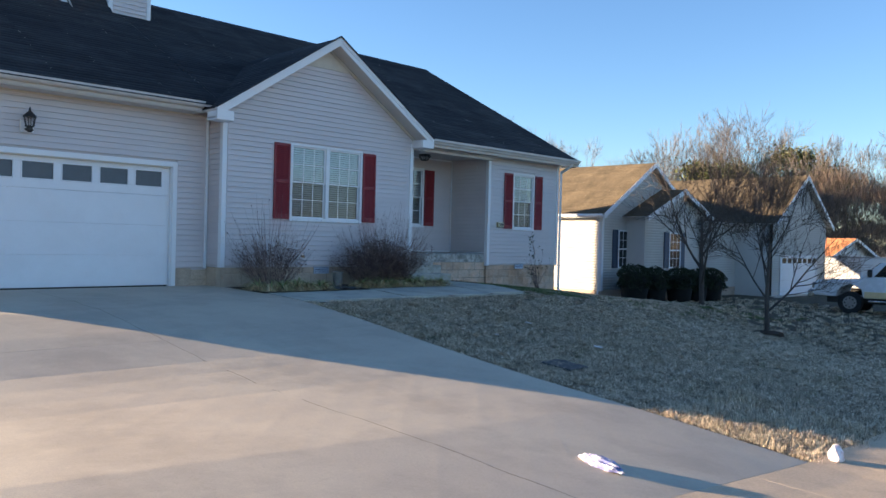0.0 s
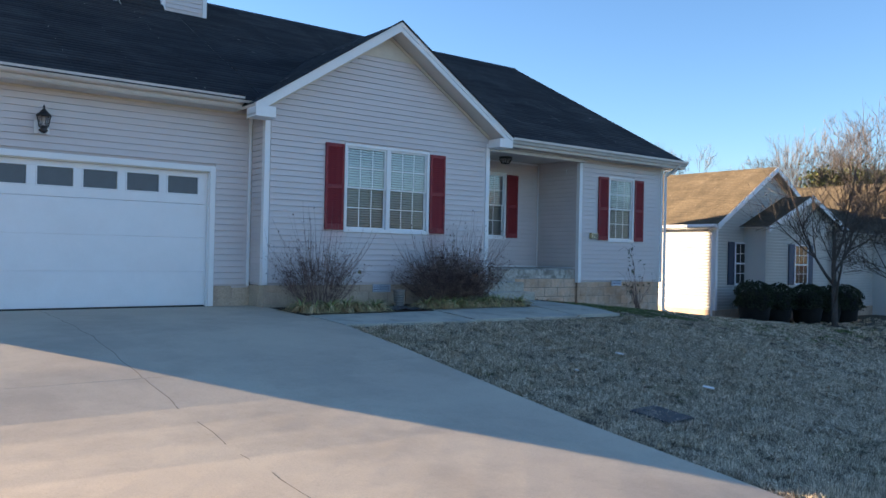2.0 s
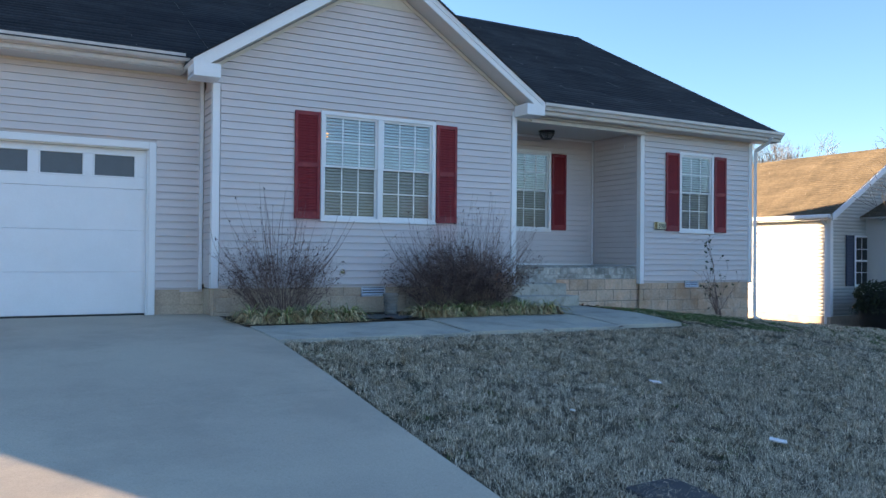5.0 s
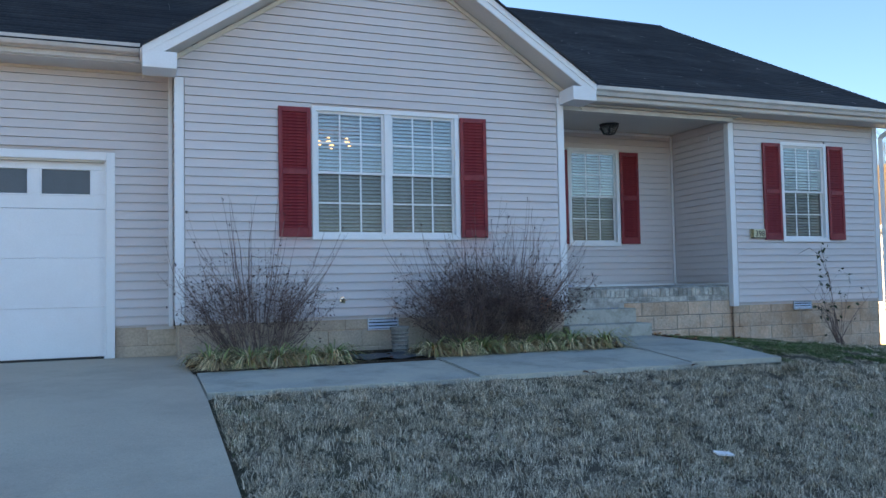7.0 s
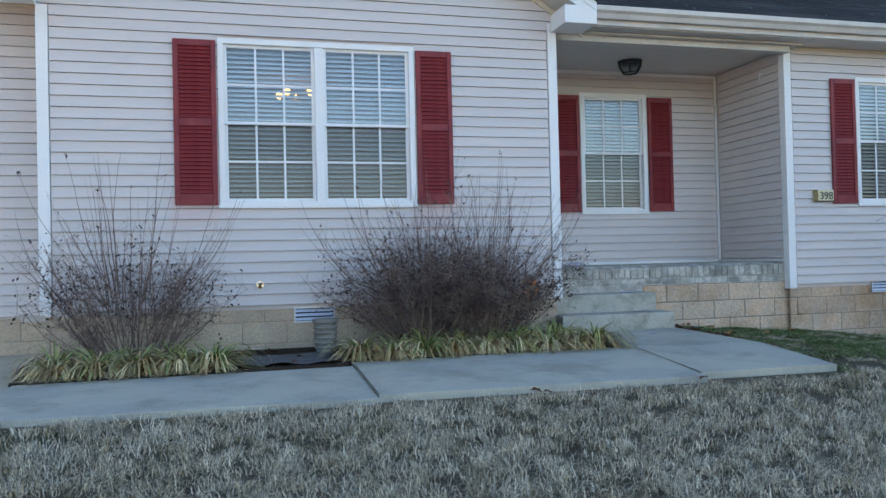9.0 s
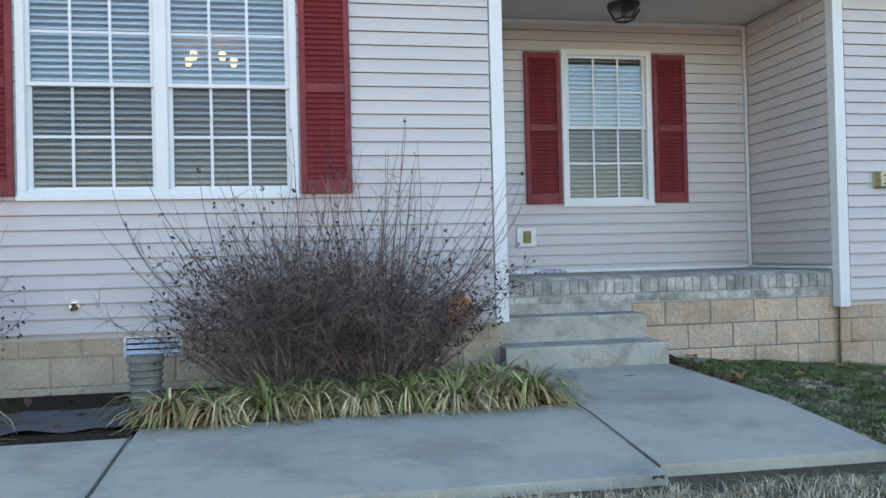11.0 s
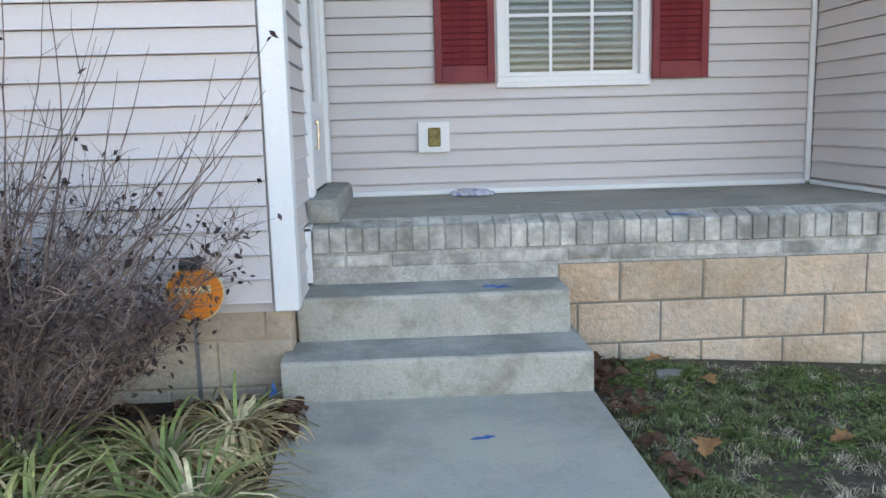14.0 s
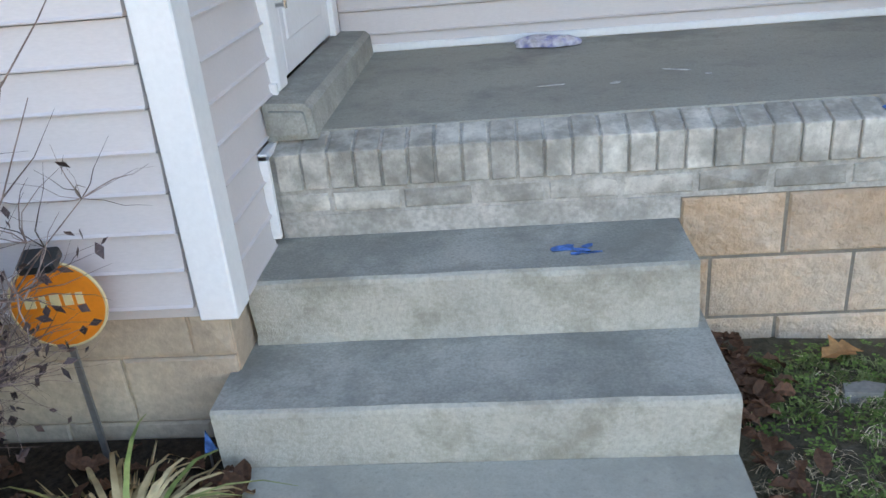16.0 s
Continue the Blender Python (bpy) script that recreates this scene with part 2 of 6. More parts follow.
M_BARK_FAR = mat("pale_bark", (0.17, 0.145, 0.125), 0.9, var=0.25, scale=0.6, fine=5, bump=0, spec=0.1, island=0.2)
M_PINE = mat("evergreen_foliage", (0.07, 0.085, 0.03), 0.8, var=0.3, scale=0.4, fine=3, bump=0, island=0.5, second=(0.10, 0.10, 0.04), spec=0.15)
M_BROWNLEAF = mat("brown_thicket_twig", (0.20, 0.155, 0.12), 0.85, var=0.3, scale=0.3, fine=2, bump=0, island=0.4, second=(0.15, 0.115, 0.095), spec=0.1)
M_HEDGE = mat("dark_boxwood", (0.028, 0.038, 0.020), 0.7, var=0.3, scale=4, fine=30, bump=0, island=0.5, spec=0.25)
M_ROSE = mat("rose_leaf", (0.045, 0.065, 0.035), 0.6, var=0.3, scale=8, bump=0, island=0.4, spec=0.3)
M_BLACK = mat("black_metal", (0.02, 0.02, 0.021), 0.45, var=0.2, scale=10, bump=0.1, spec=0.5)
M_BLIND = mat("white_blind", (0.80, 0.81, 0.80), 0.6, var=0.04, bump=0.03)
M_ROOM = mat("room_paint", (0.50, 0.45, 0.36), 0.8, var=0.05, bump=0.05)
M_NSIDING = mat("neighbour_siding", (0.62, 0.61, 0.58), 0.55, var=0.05, scale=0.8, fine=40, bump=0.06)
M_ORANGE = mat("orange_plastic", (0.85, 0.22, 0.02), 0.4, var=0.05, bump=0.03)
M_BEIGE = mat("sign_rim", (0.72, 0.55, 0.30), 0.45, var=0.05, bump=0.02)
M_STEEL = mat("grey_steel", (0.28, 0.28, 0.28), 0.4, metal=0.7, var=0.1, bump=0.1)
M_CHROME = mat("bright_metal", (0.7, 0.7, 0.7), 0.2, metal=1.0, var=0.05, bump=0.02)
M_PLATE = mat("cream_number_plate", (0.62, 0.55, 0.36), 0.5, var=0.06, bump=0.04)
M_BRASS = mat("weathered_brass", (0.20, 0.155, 0.065), 0.45, metal=0.5, var=0.3, scale=30, bump=0.15)
M_BLUE = mat("blue_chalk", (0.035, 0.17, 0.44), 0.85, var=0.3, scale=30, bump=0.2)
M_SCUFF = mat("pale_scuff", (0.55, 0.54, 0.51), 0.9, var=0.3, scale=40, bump=0.1)
M_BAG = mat("plastic_bag_print", (0.62, 0.60, 0.66), 0.25, var=0.2, scale=16, fine=40, bump=0.5, bump_scale=30, second=(0.16, 0.17, 0.36), dist=0.01)
M_PAPER = mat("white_litter", (0.8, 0.78, 0.77), 0.6, var=0.1, scale=20, bump=0.2)
M_PINK = mat("pink_white_plastic", (0.80, 0.66, 0.66), 0.45, var=0.15, scale=14, bump=0.4, bump_scale=30, second=(0.82, 0.80, 0.80), dist=0.01)
M_LID = mat("meter_lid_plastic", (0.045, 0.045, 0.047), 0.6, var=0.15, bump=0.4, bump_scale=90)
M_POT = mat("ribbed_grey_pot", (0.22, 0.21, 0.19), 0.8, var=0.15, bump=0.3)
M_VENT = mat("vent_aluminium", (0.55, 0.60, 0.66), 0.35, metal=0.4, var=0.08, bump=0.05)
M_CAR = mat("white_car_paint", (0.72, 0.73, 0.75), 0.25, var=0.02, bump=0.0, spec=0.6)
M_TYRE = mat("tyre_rubber", (0.02, 0.02, 0.02), 0.85, var=0.2, bump=0.3)
M_CARGLASS = mat("dark_car_glass", (0.015, 0.018, 0.02), 0.08, var=0.02, bump=0.0, spec=0.7)
M_TRAILER = mat("trailer_panel", (0.5, 0.52, 0.55), 0.5, var=0.06, bump=0.03)
M_ORANGE_ROOF = mat("rust_orange_roof", (0.50, 0.21, 0.09), 0.85, var=0.15, scale=1.0, fine=8, bump=0.2)
# Near-black for seams and backings; paints shade in hedges and below the trailer.
M_NAVYDARK = mat("dark_gap_and_shade", (0.015, 0.015, 0.015), 0.9, var=0.1, bump=0.0)
G_WINDOW = glass_mat("window_glass", (0.86, 0.90, 0.92), 0.07)
G_SCREEN = glass_mat("screened_glass", (0.74, 0.75, 0.75), 0.03, 0.08)
M_GPANE = mat("slate_acrylic_pane", (0.10, 0.115, 0.13), 0.35, var=0.05, bump=0.0, spec=0.35)
G_LAMP = glass_mat("lamp_glass", (0.8, 0.8, 0.8), 0.1, 0.1)
E_BULB = glow_mat("warm_bulb", (1.0, 0.48, 0.12), 0.55)


# ---- helpers of this scene ----
def gz(x, y):
    """Height of the ground: it climbs from the street to the house and falls towards the neighbour."""
    x, y = np.asarray(x, float), np.asarray(y, float)
    p = np.interp(y, (1.2, 1.9, 2.64, 3.94, 4.7, 5.6, 6.5, 7.6, 8.5, 9.9, 11.0, 12.4, 60.0), (-0.33, -0.29, -0.205, -0.07, 0.0, 0.09, 0.2, 0.34, 0.46, 0.615, 0.67, 0.70, 0.70))
    c = np.interp(y, (1.5, 3.75, 6.0, 7.0), (0.088, 0.06, 0.015, 0.0))
    left = np.clip(7.3 - x, 0, 9.5) * c
    r = np.interp(y, (4.0, 8.5, 11.0), (0.03, 0.022, 0.0))
    right = np.clip(x - 7.3, 0, 12) * r + np.clip(x - 13.6, 0, 14.1) * np.interp(x, (13.6, 18), (0.06, 0.088))
    z = p + left - right
    return np.where((x > 14) & (y > 3.5), np.maximum(z, -0.57 + 0.01 * np.clip(z + 0.57, -1, 0)), z)


def g(x, y):
    return float(gz(x, y))


def empty(name, label, category, group="", at=(0, 0, 0)):
    ob = tagged(new(name), label, category, group)
    ob.empty_display_size = 0.2
    ob.location = at
    return ob


def part(name, bm, material, parent=None, label="", smooth=False):
    me = bpy.data.meshes.new(name)
    bm.to_mesh(me)
    bm.free()
    if smooth:
        me.polygons.foreach_set("use_smooth", [True] * len(me.polygons))
    return part_mesh(name, me, material, parent, label)


def part_mesh(name, me, material, parent=None, label=""):
    if material and not me.materials:
        me.materials.append(material)
    ob = new(name, me)
    if parent:
        ob.parent = parent
        ob.matrix_parent_inverse = parent.matrix_basis.inverted() if not parent.parent else (parent.parent.matrix_basis @ parent.matrix_parent_inverse @ parent.matrix_basis).inverted()
    if label:
        tagged(ob, label)
    return ob


def thing(name, bm, material, label, category, group="", kind="", smooth=False):
    return tagged(part(name, bm, material, None, "", smooth), label, category, group, kind)


def add_box(bm, x0, x1, y0, y1, z0, z1, bevel=0.0):
    m = Matrix.LocRotScale(((x0 + x1) / 2, (y0 + y1) / 2, (z0 + z1) / 2), None, (abs(x1 - x0), abs(y1 - y0), abs(z1 - z0)))
    r = bmesh.ops.create_cube(bm, size=1, matrix=m)
    if bevel:
        edges = list({e for v in r["verts"] for e in v.link_edges})
        bmesh.ops.bevel(bm, geom=edges, offset=bevel, segments=1, affect="EDGES", clamp_overlap=True)
    return bm


def box(x0, x1, y0, y1, z0, z1, bevel=0.0):
    return add_box(bmesh.new(), x0, x1, y0, y1, z0, z1, bevel)


def add_prism(bm, pts, axis, a, b):
    """A polygon drawn in the two other axes, drawn out along axis from a to b."""
    def place(p, v):
        return {"x": (v, p[0], p[1]), "y": (p[0], v, p[1]), "z": (p[0], p[1], v)}[axis]
    lo, hi = [bm.verts.new(place(p, a)) for p in pts], [bm.verts.new(place(p, b)) for p in pts]
    n = len(pts)
    bm.faces.new(lo)
    bm.faces.new(hi[::-1])
    for i in range(n):
        bm.faces.new((lo[i], hi[i], hi[(i + 1) % n], lo[(i + 1) % n]))
    return bm


def prism(pts, axis, a, b):
    bm = add_prism(bmesh.new(), pts, axis, a, b)
    bmesh.ops.recalc_face_normals(bm, faces=bm.faces)
    return bm


def add_cyl(bm, p0, p1, r0, r1=None, n=10, caps=True):
    p0, p1 = Vector(p0), Vector(p1)
    d = p1 - p0
    m = Matrix.Translation((p0 + p1) / 2) @ d.to_track_quat("Z", "Y").to_matrix().to_4x4()
    bmesh.ops.create_cone(bm, cap_ends=caps, segments=n, radius1=r0, radius2=r0 if r1 is None else r1, depth=d.length, matrix=m)
    return bm


def cyl(p0, p1, r0, r1=None, n=10):
    return add_cyl(bmesh.new(), p0, p1, r0, r1, n)


def lathe(profile, at, n=16):
    """A turned body: (radius, height) pairs from bottom to top, about a vertical axis."""
    bm = bmesh.new()
    rings = [[bm.verts.new((at[0] + r * math.cos(2 * math.pi * k / n), at[1] + r * math.sin(2 * math.pi * k / n), at[2] + h)) for k in range(n)] for r, h in profile]
    for a, b in zip(rings, rings[1:]):
        for k in range(n):
            bm.faces.new((a[k], a[(k + 1) % n], b[(k + 1) % n], b[k]))
    bm.faces.new(rings[0][::-1])
    bm.faces.new(rings[-1])
    return bm


def raw_mesh(name, verts, faces):
    """A mesh out of arrays; faces all have the same number of corners."""
    verts, faces = np.asarray(verts, np.float32), np.asarray(faces, np.int32)
    k = faces.shape[1]
    me = bpy.data.meshes.new(name)
    me.vertices.add(len(verts))
    me.vertices.foreach_set("co", verts.ravel())
    me.loops.add(faces.size)
    me.loops.foreach_set("vertex_index", faces.ravel())
    me.polygons.add(len(faces))
    me.polygons.foreach_set("loop_start", np.arange(0, faces.size, k, dtype=np.int32))
    me.update(calc_edges=True)
    return me


def tubes(lines, sides=3):
    """Tapered tubes along polylines: each line is a list of (point, radius)."""
    vs, fs = [], []
    ring = [(math.cos(2 * math.pi * k / sides), math.sin(2 * math.pi * k / sides)) for k in range(sides)]
    for line in lines:
        base = len(vs)
        for i, (p, r) in enumerate(line):
            a, b = line[max(i - 1, 0)][0], line[min(i + 1, len(line) - 1)][0]
            d = (b - a).normalized() if (b - a).length > 1e-6 else Vector((0, 0, 1))
            u = d.cross(Vector((0.31, 0.17, 0.93)) if abs(d.z) < 0.9 else Vector((1, 0, 0))).normalized()
            w = d.cross(u)
            for c, s in ring:
                vs.append(p + r * (c * u + s * w))
        for i in range(len(line) - 1):
            for k in range(sides):
                q = base + i * sides
                fs.append((q + k, q + (k + 1) % sides, q + sides + (k + 1) % sides, q + sides + k))
    return vs, fs


# ---- ground ----
def ground_sheet():
    xs = np.concatenate([np.array((-2500, -600, -150, -60, -30, -16)), np.linspace(-8, 34, 85), np.array((40, 50, 70, 110, 200, 600, 2500))])
    ys = np.concatenate([np.array((-2500, -600, -150, -60, -25, -12)), np.linspace(-6, 34, 81), np.array((45, 60, 90, 150, 300, 700, 2500))])
    X, Y = np.meshgrid(xs, ys)
    Z = gz(X, Y) - 0.03
    pave = (X > 0.6) & (X < 7.3) & (Y < 13.2) | (Y < 1.9)
    Z = np.where(pave, Z - 0.08, Z)
    rise = np.clip((Y - 34) / 60, 0, 1) * 3.0 + np.clip((X - 45) / 60, 0, 1) * 1.5
    Z = Z + np.where((X > -30) & (Y > -20), rise, 0)
    nx, ny = len(xs), len(ys)
    idx = np.arange(nx * ny).reshape(ny, nx)
    f = np.stack([idx[:-1, :-1], idx[:-1, 1:], idx[1:, 1:], idx[1:, :-1]], -1).reshape(-1, 4)
    me = raw_mesh("ground", np.stack([X, Y, Z], -1).reshape(-1, 3), f)
    me.polygons.foreach_set("use_smooth", [True] * len(me.polygons))
    tagged(part_mesh("ground", me, M_SOIL), "dormant brown lawn soil sloping from the house", "ground", kind="structure")


ground_sheet()


def slab(name, x0, x1, y0, y1, material, parent, thick=0.10, lift=0.0, skew=(0, 0, 0, 0), step=0.5):
    """A cast slab that follows the ground; skew moves the corners' x (front left, front right, back right, back left)."""
    nx, ny = max(2, int((x1 - x0) / step) + 1), max(2, int((y1 - y0) / step) + 1)
    bm = bmesh.new()
    grid = []
    for j in range(ny + 1):
        v = j / ny
        row = []
        for i in range(nx + 1):
            u = i / nx
            x = (x0 + skew[0] * (1 - v) + skew[3] * v) * (1 - u) + (x1 + skew[1] * (1 - v) + skew[2] * v) * u
            y = y0 + (y1 - y0) * v
            row.append(bm.verts.new((x, y, g(x, y) + lift)))
        grid.append(row)
    for j in range(ny):
        for i in range(nx):
            bm.faces.new((grid[j][i], grid[j][i + 1], grid[j + 1][i + 1], grid[j + 1][i]))
    rim = [e for e in bm.edges if e.is_boundary]
    ext = bmesh.ops.extrude_edge_only(bm, edges=rim)
    for v in ext["geom"]:
        if isinstance(v, bmesh.types.BMVert):
            v.co.z -= thick
    bmesh.ops.recalc_face_normals(bm, faces=bm.faces)
    top = [e for e in rim if e.is_valid]
    bmesh.ops.bevel(bm, geom=top, offset=0.003, segments=1, affect="EDGES", clamp_overlap=True)
    return part(name, bm, material, parent)


driveway = tagged(new("driveway"), "pale concrete driveway with sawn joints, half in sunlight", "driveway", kind="structure")
GAP = 0.0016
for xa, xb in ((0.55, 7.38),):
    for ya, yb in ((1.93, 8.1), (8.1, 13.12)):
        slab("slab", xa + GAP / 2, xb - GAP / 2, ya + GAP / 2, yb - GAP / 2, M_CONC, driveway)
random.seed(3)
for y0c, y1c, xc in ((2.0, 8.08, 4.09), (8.12, 13.0, 4.07)):
    n_c = 40
    pts_c = [(xc + 0.012 * math.sin(k * 0.9) + random.uniform(-0.007, 0.007), y0c + (y1c - y0c) * k / n_c) for k in range(n_c + 1)]
    v_c = [(x + s * 0.0028, y, g(x, y) + 0.0012) for x, y in pts_c for s in (-1, 1)]
    part_mesh("crack", raw_mesh("crack", v_c, [(2 * k, 2 * k + 1, 2 * k + 3, 2 * k + 2) for k in range(n_c)]), M_CRACK, driveway)
sidewalk = tagged(new("pavement"), "warm-toned concrete pavement along the street", "pavement", kind="structure")
for k in range(-4, 14):
    slab("slab", -4 + k * 1.55 + 5.55 - 1.55, -4 + k * 1.55 + 5.55 - GAP, 0.55, 1.93 - GAP / 2, M_CONC2, sidewalk, lift=0.0)


def road_sheet():
    xs, ys = np.linspace(-60, 60, 121), np.linspace(-9.0, 0.54, 12)
    X, Y = np.meshgrid(xs, ys)
    Z = gz(X, Y) - 0.012
    idx = np.arange(X.size).reshape(X.shape)
    f = np.stack([idx[:-1, :-1], idx[:-1, 1:], idx[1:, 1:], idx[1:, :-1]], -1).reshape(-1, 4)
    tagged(part_mesh("road", raw_mesh("road", np.stack([X, Y, Z], -1).reshape(-1, 3), f), M_CONC2), "light concrete street in low sun", "road", kind="structure")


road_sheet()

walkway = tagged(new("walkway"), "grey concrete front walk leading to the porch steps", "walkway", kind="structure")
slab("slab", 7.39, 9.735, 10.02, 11.10, M_WALK, walkway, lift=0.012)
slab("slab", 9.745, 12.115, 10.07, 11.25, M_WALK, walkway, lift=0.02, skew=(0, 0, 0, 0))
slab("slab", 12.125, 13.29, 10.16, 12.40, M_WALK, walkway, lift=0.024, skew=(0, 0, -0.02, -0.07))
for xj, ya, yb in ((9.74, 10.07, 11.1), (12.118, 10.16, 11.24)):
    v_j = [(xj + sx * 0.006, ya + (yb - ya) * k / 10, g(xj, ya + (yb - ya) * k / 10) + 0.0262) for k in range(11) for sx in (-1, 1)]
    part_mesh("joint", raw_mesh("joint", v_j, [(2 * k, 2 * k + 1, 2 * k + 3, 2 * k + 2) for k in range(10)]), M_CRACK, walkway, "dark open joint")
bed = tagged(part("garden_bed", prism([(7.36, 11.13), (9.72, 11.13), (9.72, 11.28), (12.08, 11.28), (12.04, 12.56), (7.32, 12.56)], "z", 0.5, 0.695), M_MULCH), "dark mulch bed with leaf litter below the window", "garden bed", kind="structure")

# ---- our house ----
EXPO = 0.099
house = empty("house", "single-storey house with greige vinyl siding and dark shingle roof", "house", at=(9.6, 15, 0.7))
GY, AY, BY, RY = 12.55, 13.09, 14.24, 12.90      # fronts of the gable, the garage, the porch's back wall and the wing
WX0, WX1, PX, HX = 7.28, 12.08, 15.08, 18.05     # gable's corners, porch's side wall, house's corner
SILL = 1.10                                       # underside of the siding
EAVE, RIDGE_Y, RIDGE_Z = 4.05, 18.9, 7.45
ROOF_Y0 = 12.55
SLOPE = (RIDGE_Z - EAVE) / (RIDGE_Y - ROOF_Y0)
APEX_X, APEX_Z, GS = 9.66, 5.74, 0.655


def course_bm(u0, u1, z, place, cut0=0.0, cut1=0.0, h=EXPO):
    """One lap of siding: a slightly hollow face that leans out to a rounded butt edge over a recessed nail hem. place(u, out, z) gives the world place."""
    bm = bmesh.new()
    prof = [(-0.017, h + 0.013), (-0.017, h + 0.0102), (0.002, h + 0.0090), (0.0062, h * 0.58), (0.0105, h * 0.22), (0.0168, 0.0165), (0.0160, 0.0130), (0.010, 0.0140), (-0.017, 0.0145)]
    a = [bm.verts.new(place(u0 + cut0 * zz / h, o, z + zz)) for o, zz in prof]
    b = [bm.verts.new(place(u1 - cut1 * zz / h, o, z + zz)) for o, zz in prof]
    for i in range(len(prof) - 1):
        bm.faces.new((a[i], b[i], b[i + 1], a[i + 1]))
    bm.faces.new(a)
    bm.faces.new(b[::-1])
    return bm


def siding(parent, place, u0, u1, z0, z1, openings=(), flip=False, material=None, span=None):
    """Laps from z0 to z1 between u0 and u1, left out at the openings (u0, u1, z0, z1). span(z) narrows a gable."""
    z = z0
    while z < z1 - 0.01:
        h = min(EXPO, z1 - z)
        a, b = (u0, u1) if span is None else span(z)
        c0 = c1 = 0.0
        if span is not None:
            a2, b2 = span(z + h)
            c0, c1 = max(a2 - a, 0), max(b - b2, 0)
        runs = [(a, b, c0, c1)]
        for o0, o1, oz0, oz1 in openings:
            if z + h * 0.5 > oz0 and z + h * 0.5 < oz1:
                nxt = []
                for p, q, s0, s1 in runs:
                    if o1 <= p or o0 >= q:
                        nxt.append((p, q, s0, s1))
                    else:
                        if o0 > p:
                            nxt.append((p, o0, s0, 0))
                        if o1 < q:
                            nxt.append((o1, q, 0, s1))
                runs = nxt
        for p, q, s0, s1 in runs:
            if q - p > 0.02 + s0 + s1:
                bm = course_bm(p, q, z, place, s0, s1, h)
                bmesh.ops.recalc_face_normals(bm, faces=bm.faces)
                part("siding_board", bm, material or M_SIDING, parent)
        z += EXPO


def wall_with_openings(name, x0, x1, y0, y1, z0, z1, openings, label):
    """A wall along x with thickness, with openings cut through it; pieces are butted."""
    bm = bmesh.new()
    cuts = sorted({x0, x1, *[c for o in openings for c in o[:2]]})
    for a, b in zip(cuts, cuts[1:]):
        mid = (a + b) / 2
        spans, lo = [], z0
        for o in sorted([o for o in openings if o[0] <= mid <= o[1]], key=lambda o: o[2]):
            spans.append((lo, o[2]))
            lo = o[3]
        spans.append((lo, z1))
        for p, q in spans:
            if q - p > 0.005:
                add_box(bm, a, b, y0 + 0.02, y1, p, q)
    return part(name, bm, M_SIDING, house, label)


# openings: x0, x1, z0, z1
GW = (8.77, 10.60, 2.0, 3.545)
PW = (13.12, 14.045, 2.015, 3.54)
RW = (16.05, 16.96, 2.01, 3.53)
GD = (1.69, 6.57, 0.60, 2.90)


def inset(o, d):
    return (o[0] + d, o[1] - d, o[2] + d, o[3] - d)


def along_x(y):
    return lambda u, o, z: (u, y - o, z)


gable = wall_with_openings("gable_wall", WX0, WX1, GY, GY + 0.15, 1.06, 3.9, [inset(GW, 0.05)], "front gable wall clad in greige vinyl laps")
gtop = prism([(WX0, 3.9), (WX1, 3.9), (APEX_X, 3.9 + (WX1 - APEX_X) * GS)], "y", GY + 0.02, GY + 0.15)
part("gable_peak", gtop, M_SIDING, house)


def gable_span(z):
    if z < 3.72:
        return (WX0 + 0.095, WX1 - 0.095)
    d = max((APEX_Z - 0.20 - z) / GS, 0)
    return (max(APEX_X - d, WX0 + 0.0), min(APEX_X + d, WX1 - 0.0))


siding(gable, along_x(GY), WX0, WX1, 1.0875, 5.14, [GW], span=gable_span)
part("frieze", prism([(APEX_X - 0.57, 5.14), (APEX_X + 0.57, 5.14), (APEX_X, 5.50)], "y", GY - 0.02, GY + 0.0), M_CREAM, house, "cream panel in the gable's peak")
garage_wall = wall_with_openings("garage_wall", 0.9, WX0, AY, AY + 0.15, 1.0, 4.1, [(GD[0], GD[1], 0.5, GD[3])], "garage wall clad in greige vinyl laps")
siding(garage_wall, along_x(AY), 0.99, WX0 - 0.05, 1.04, 3.92, [(GD[0] - 0.09, GD[1] + 0.09, 0.5, GD[3] + 0.09)])
porch_wall = wall_with_openings("porch_wall", WX1 - 0.1, PX + 0.15, BY, BY + 0.15, 1.2, 3.95, [inset(PW, 0.05)], "porch back wall clad in greige vinyl laps")
siding(porch_wall, along_x(BY), WX1 + 0.02, PX - 0.04, 1.3305, 3.80, [PW])
wing_wall = wall_with_openings("wing_wall", PX, HX, RY, RY + 0.15, 1.06, 4.0, [inset(RW, 0.05)], "bedroom wing wall clad in greige vinyl laps")
siding(wing_wall, along_x(RY), PX + 0.095, HX - 0.09, 1.0875, 3.86, [RW])
# side walls seen edge on
side_l = part("gable_side_wall", box(WX0 + 0.02, WX0 + 0.14, GY + 0.15, AY, 1.06, 4.05), M_SIDING, house)
siding(side_l, lambda u, o, z: (WX0 - o, u, z), GY + 0.09, AY - 0.05, SILL, 3.75)
DOOR_Y0, DOOR_Y1 = 13.24, 14.10
bm_side = bmesh.new()
add_box(bm_side, WX1 - 0.14, WX1 - 0.025, GY + 0.15, DOOR_Y0, 1.06, 3.95)
add_box(bm_side, WX1 - 0.14, WX1 - 0.025, DOOR_Y1, BY, 1.06, 3.95)
add_box(bm_side, WX1 - 0.14, WX1 - 0.025, DOOR_Y0, DOOR_Y1, 3.58, 3.95)
side_r = part("entry_wall", bm_side, M_SIDING, house, "short entry wall beside the front door")
